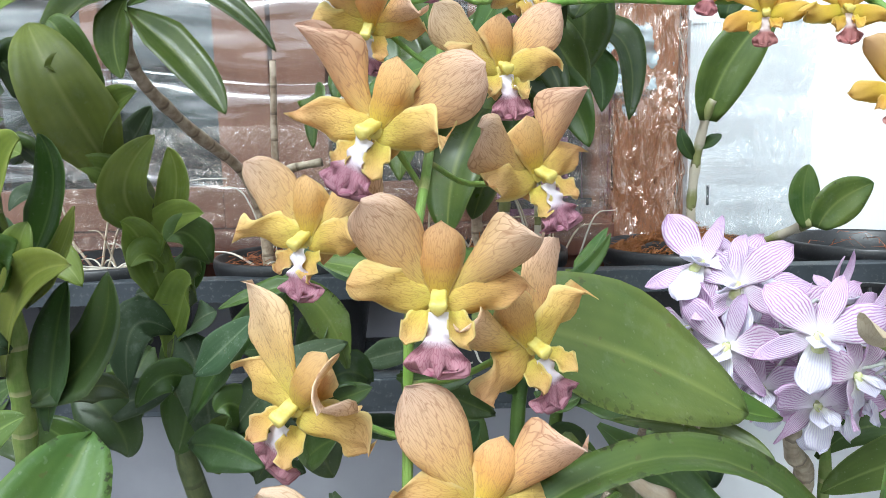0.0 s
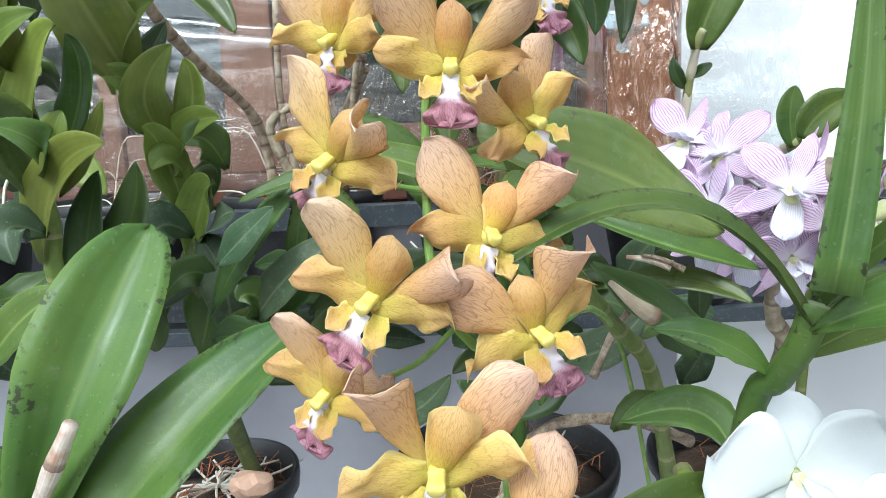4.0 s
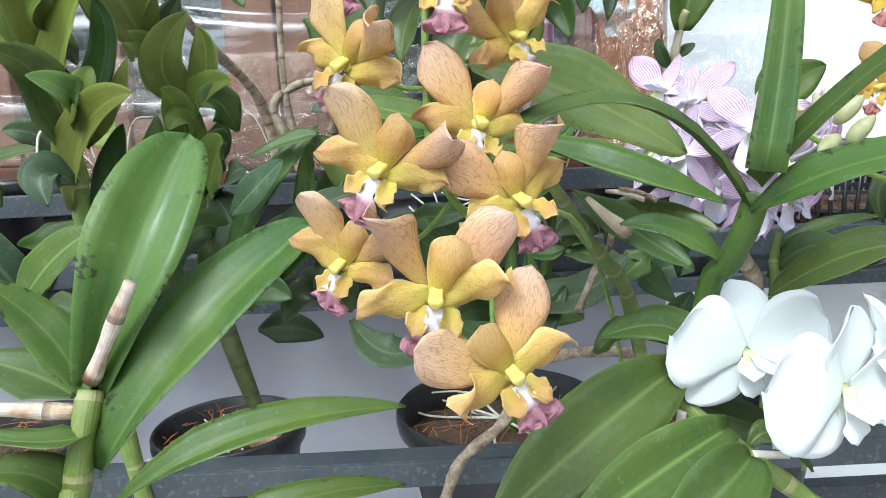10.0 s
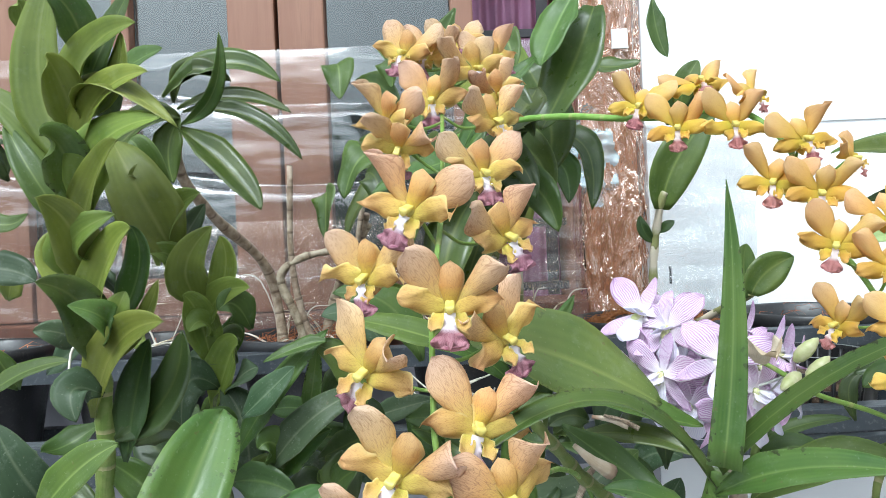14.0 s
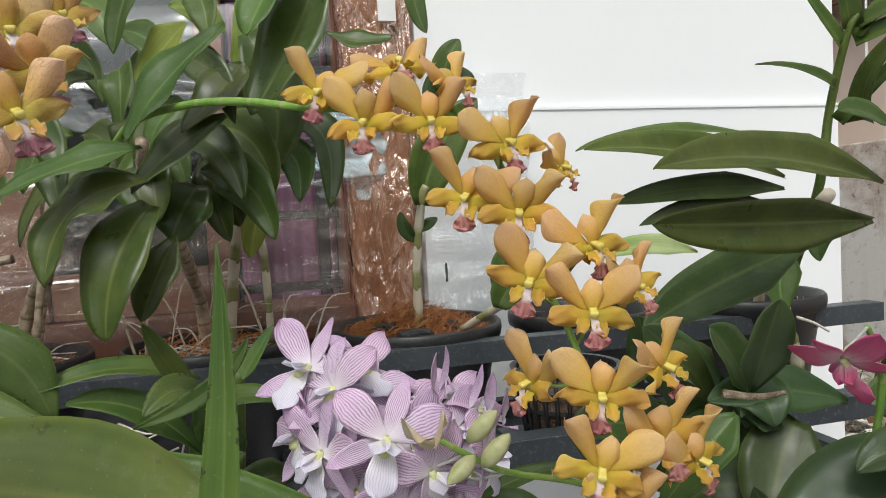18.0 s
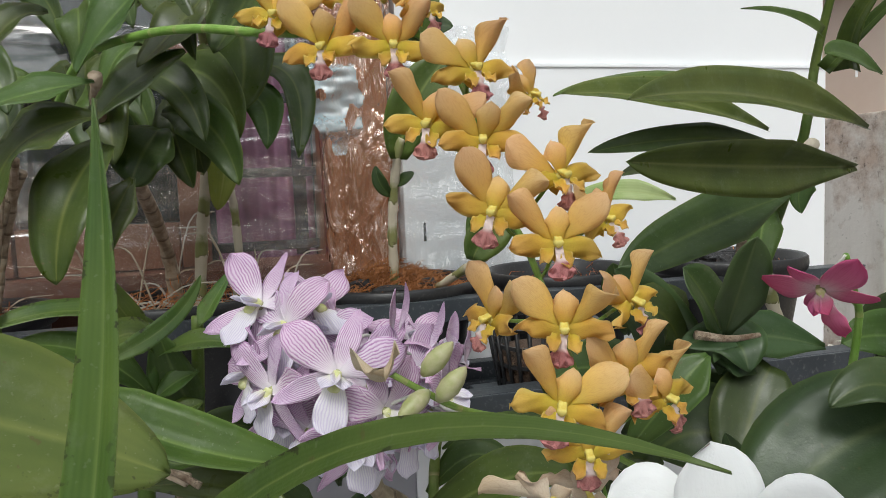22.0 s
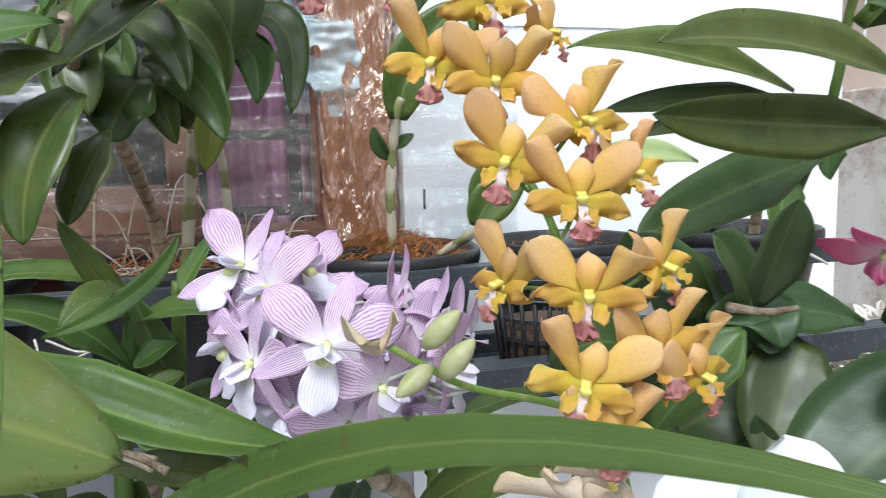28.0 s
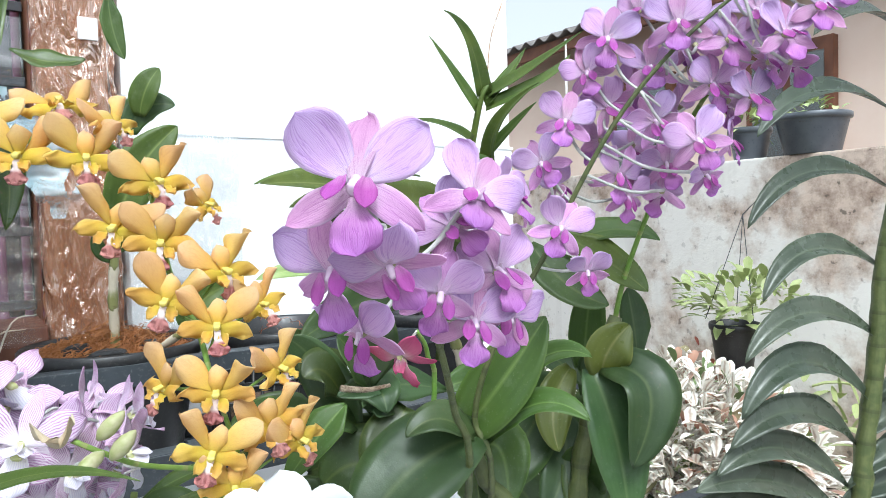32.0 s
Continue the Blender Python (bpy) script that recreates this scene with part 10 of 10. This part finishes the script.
leaf(ladder_orchid, LEAF_GLOSS, (0.9256, 0.2512, 0.6725), (0.8015, 0.2659, 0.7310), (0.7156, 0.2880, 0.7296), 0.0446, (-0.49, -0.58, 0.65), 0.5, 'lance')
leaf(ladder_orchid, LEAF_GLOSS, (0.9256, 0.2512, 0.6725), (1.0252, 0.2088, 0.6981), (1.1157, 0.1700, 0.6679), 0.0464, (-0.28, -0.63, 0.73), 0.5, 'lance')
leaf(ladder_orchid, LEAF_GLOSS, (1.0161, 0.2158, 1.2141), (0.9124, 0.2142, 1.2238), (0.8436, 0.2232, 1.1928), 0.0297, (-0.49, -0.58, 0.65), 0.5, 'lance')
leaf(ladder_orchid, LEAF_GLOSS, (1.0161, 0.2158, 1.2141), (1.0868, 0.1936, 1.2502), (1.1518, 0.1724, 1.2262), 0.0310, (-0.28, -0.63, 0.73), 0.5, 'lance')

# ---- pots ----
pot((0.333, 0.955, 0.866), 0.119, 0.178, "round black pot filled with coconut fibre on a steel rack", COCO, charcoal=6, fibre=2600, seed=2)
pot((0.055, 0.955, 0.866), 0.112, 0.178, "round black pot with bark and old roots on a steel rack", BARK, fibre=260, seed=3)
pot((-0.205, 0.955, 0.866), 0.112, 0.178, "round black pot with bark on a steel rack", BARK, fibre=260, seed=4)
pot((-0.46, 0.955, 0.866), 0.112, 0.178, "round black pot with bark on a steel rack", BARK, fibre=20, seed=5)
pot((-0.72, 0.955, 0.866), 0.112, 0.178, "round black pot with bark on a steel rack", BARK, fibre=20, seed=6)
pot((0.588, 0.955, 0.866), 0.110, 0.178, "round black pot with bark on a steel rack", BARK, fibre=30, seed=7)
pot((0.845, 0.925, 0.872), 0.118, 0.184, "round black pot heaped with charcoal lumps on a steel rack", BARK, charcoal=8, fibre=20, seed=8)
pot((0.045, 0.595, 0.628), 0.108, 0.158, "round black pot with mossy bark on the lower rack", BARK, fibre=60, seed=9)
pot((-0.236, 0.585, 0.625), 0.076, 0.145, "round black pot with pink roots on the lower rack", BARK, fibre=60, seed=10)
pot((-0.46, 0.585, 0.625), 0.090, 0.155, "round black pot with bark on the lower rack", BARK, fibre=30, seed=11)
pot((0.275, 0.585, 0.625), 0.090, 0.155, "round black pot with bark on the lower rack", BARK, fibre=30, seed=12)
pot((0.66, 0.585, 0.625), 0.090, 0.155, "round black pot with bark on the lower rack", BARK, fibre=30, seed=13)
shard = bmesh.new()
bmesh.ops.create_icosphere(shard, subdivisions=3, radius=1.0)
for q in shard.verts:
    q.co *= 1 + 0.22 * noise.noise(q.co * 1.7)
shard.transform(Matrix.Translation((-0.196, 0.560, 0.622)) @ pose(0, 0, 0, 10, 20, 30) @ Matrix.Diagonal((0.022, 0.016, 0.014, 1)))
lone("clay_shard", shard, SHED_WALL, "orange clay shard on the bark of a pot", "clay shard")


# ---- net pot ----
def net_pot(x, y, z, r, h):
    e = thing("net_pot", (x, y, z - h), "black plastic net pot with square holes on the rack", "plant pot", "black plant pots")
    for k in range(5):
        q = h * (1 - k / 4)
        rr = r * (0.78 + 0.22 * q / h)
        v, f = lathe([(rr - 0.003, q - 0.004), (rr, q - 0.004), (rr + (0.004 if k == 0 else 0), q), (rr - 0.003, q)], 36, (x, y, z - h))
        part("ring", mesh_from("ring", v, f[:-2] + [(3 * 36 + i, 3 * 36 + (i + 1) % 36, (i + 1) % 36, i) for i in range(36)], smooth=False), POT_BLACK, e)
    for i in range(26):
        a = 2 * math.pi * i / 26
        tube(e, "rib", POT_BLACK, 0.0022, 0.0022, (x + r * 0.78 * math.cos(a), y + r * 0.78 * math.sin(a), z - h), (x + r * math.cos(a), y + r * math.sin(a), z), steps=1, sides=4)
    v, f = lathe([(r * 0.74, 0.004), (r * 0.88, h * 0.6), (r * 0.5, h * 0.66), (0.003, h * 0.68)], 24, (x, y, z - h))
    part("potting_mix", mesh_from("potting_mix", v, f), BARK, e)
    return e


net_pot(0.445, 0.695, 0.845, 0.058, 0.080)
part("pot_holder", block(0.38, 0.52, 0.652, 0.755, 0.755, 0.764, 0.001), RAIL, rack)


# ---- yard plants ----
def clump(name, n, box_min, box_max, size, material, label, category, seed, lift=0.5):
    """A bush of many small leaves, as one uncountable mass."""
    rng = random.Random(seed)
    v, f, uv = [], [], []
    lo, hi = Vector(box_min), Vector(box_max)
    mid = (lo + hi) * 0.5
    for i in range(n):
        while True:
            q = Vector((rng.uniform(-1, 1), rng.uniform(-1, 1), rng.uniform(-1, 1)))
            if 0.35 < q.length < 1.0:
                break
        p = Vector((mid.x + q.x * (hi.x - lo.x) / 2, mid.y + q.y * (hi.y - lo.y) / 2, mid.z + q.z * (hi.z - lo.z) / 2))
        out_ = (q + Vector((0, 0, lift))).normalized()
        d = (out_ + Vector((rng.uniform(-1, 1), rng.uniform(-1, 1), rng.uniform(-0.9, 0.5))) * 0.7).normalized()
        s = d.cross(Vector((0, 0, 1)) + out_ * 0.3).normalized()
        L = size * rng.uniform(0.6, 1.2)
        droop = Vector((0, 0, -0.35 * L))
        k = len(v)
        for t, wd in ((0.0, 0.06), (0.3, 0.15), (0.6, 0.17), (0.85, 0.09), (1.0, 0.01)):
            c = p + d * L * t + droop * t * t
            for u in (-1, 0, 1):
                v.append(c + s * wd * L * u + (out_ * 0.05 * L if u else Vector()))
                uv.append((u * 0.5 + 0.5, t))
        for j in range(4):
            for u in range(2):
                a = k + j * 3 + u
                f.append((a, a + 1, a + 4, a + 3))
    return lone(name, mesh_from(name, v, f, uv), material, label, category, kind="stuff")


clump("caladium_bush", 5600, (1.50, 0.70, 0.0), (2.20, 1.75, 0.60), 0.076, LEAF_PALE, "bushy plant with white and brown variegated leaves", "bush", 5)
clump("green_undergrowth", 260, (2.3, 0.4, 0.02), (2.7, 2.2, 0.45), 0.12, LEAF_LIME, "low green leafy plants before a garden wall", "bush", 6)
clump("red_foliage", 24, (1.9, 1.1, 0.42), (2.3, 1.5, 0.60), 0.05, LEAF_RED, "few red leaves among pale foliage", "plant", 7)
pot((2.20, 1.19, 0.672), 0.078, 0.145, "small black hanging pot before a stained wall", BARK, name="hanging_pot", group="", fibre=0, seed=21)
hanger = thing("pot_hanger", (2.20, 1.19, 0.672), "thin wire that carries a hanging pot", "wire hanger")
for a in (0.4, 2.5, 4.6):
    tube(hanger, "wire", IRON, 0.0015, 0.0015, (2.20 + 0.083 * math.cos(a), 1.20 + 0.083 * math.sin(a), 0.685), (2.30, 1.22, 1.02), steps=1, sides=5)
tube(hanger, "hook", IRON, 0.002, 0.002, (2.30, 1.22, 1.02), (2.52, 1.26, 1.10), (2.748, 1.28, 1.12), steps=3, sides=5)
clump("hanging_plant", 150, (2.08, 1.00, 0.66), (2.38, 1.40, 0.84), 0.085, LEAF_LIME, "light green leaves that spill from a hanging pot", "plant", 8, 0.9)
for x, y, r, h, s in ((2.83, 1.265, 0.135, 0.15, 31), (2.83, 1.52, 0.085, 0.13, 32), (2.83, 0.86, 0.10, 0.12, 33)):
    pot((x, y, 1.24 + h), r, h, "blue-grey plant pot that stands on a garden wall", BARK, name="wall_pot", group="pots on the garden wall", seed=s, shell=POT_GREY)
    clump("pot_plant", 36, (x - r * 0.8, y - r * 0.8, 1.23 + h), (x + r * 0.8, y + r * 0.8, 1.30 + h), 0.07, LEAF_LIME, "small green plant in a pot on a wall", "plant", s, 0.8)
strip = thing("cloth_strip", (4.13, 3.88, 2.44), "narrow white cloth strip that hangs from a roof edge", "cloth strip")
part("cloth", curtain(4.115, 4.137, 3.88, 1.62, 2.44, 1, 0.004), WHITE_PLASTIC, strip)


# ---- dry roots and straw in the back pots ----
for at, n, sp, sd in (((0.055, 0.955, 0.85), 14, 0.11, 41), ((-0.205, 0.955, 0.85), 14, 0.12, 42), ((-0.46, 0.955, 0.85), 10, 0.12, 43), ((-0.236, 0.585, 0.61), 26, 0.075, 44), ((0.045, 0.595, 0.61), 10, 0.11, 45)):
    e = thing("root_tangle", (at[0], at[1], at[2] - 0.012), "tangle of thin dry orchid roots in a pot", "roots", "root tangles")
    roots(e, at, n, sp, 0.02, sd)


# ---- long dry stalks that lean about in the back row ----
straw_rng = random.Random(88)
for x0, n in ((-0.46, 9), (-0.21, 12), (0.02, 12), (0.13, 7)):
    e = thing("dry_stalks", (x0, 0.965, 0.842), "loose dry brown orchid stalks in a back pot", "dry stalks", "dry stalks")
    for i in range(n):
        a = straw_rng.uniform(-1.3, 1.3)
        up, side = straw_rng.uniform(0.02, 0.13), math.sin(a) * straw_rng.uniform(0.06, 0.15)
        p = Vector((x0 + straw_rng.uniform(-0.06, 0.06), 0.975 + straw_rng.uniform(-0.04, 0.03), 0.842))
        q = p + Vector((side * 0.45, straw_rng.uniform(-0.01, 0.01), up * 0.9))
        tube(e, "stalk", SHEATH if i % 3 else ROOT, straw_rng.uniform(0.0010, 0.0022), 0.0007, p, q, p + Vector((side, straw_rng.uniform(-0.02, 0.015), up)), steps=4, sides=6)

# ---- garden trees behind the walk, seen only as reflections ----
for tx, ty, th, sd in ((-5.4, -9.0, 2.6, 61), (-1.9, -10.2, 3.0, 62), (1.9, -9.6, 2.4, 63), (5.4, -10.0, 2.8, 64)):
    e = thing("garden_tree", (tx, ty, -0.04), "leafy green garden tree with a brown trunk", "tree", "garden trees")
    tube(e, "trunk", DARK_WOOD, 0.11, 0.05, (tx, ty, -0.04), (tx + 0.08, ty, th * 0.4), (tx - 0.05, ty + 0.05, th * 0.8), sides=10)
    crown = clump("crown", 900, (tx - 1.3, ty - 1.1, th * 0.3), (tx + 1.3, ty + 1.1, th), 0.30, LEAF_MID, "", "", sd)
    crown.parent = e
    crown.matrix_parent_inverse = Matrix.Translation(e.location).inverted()
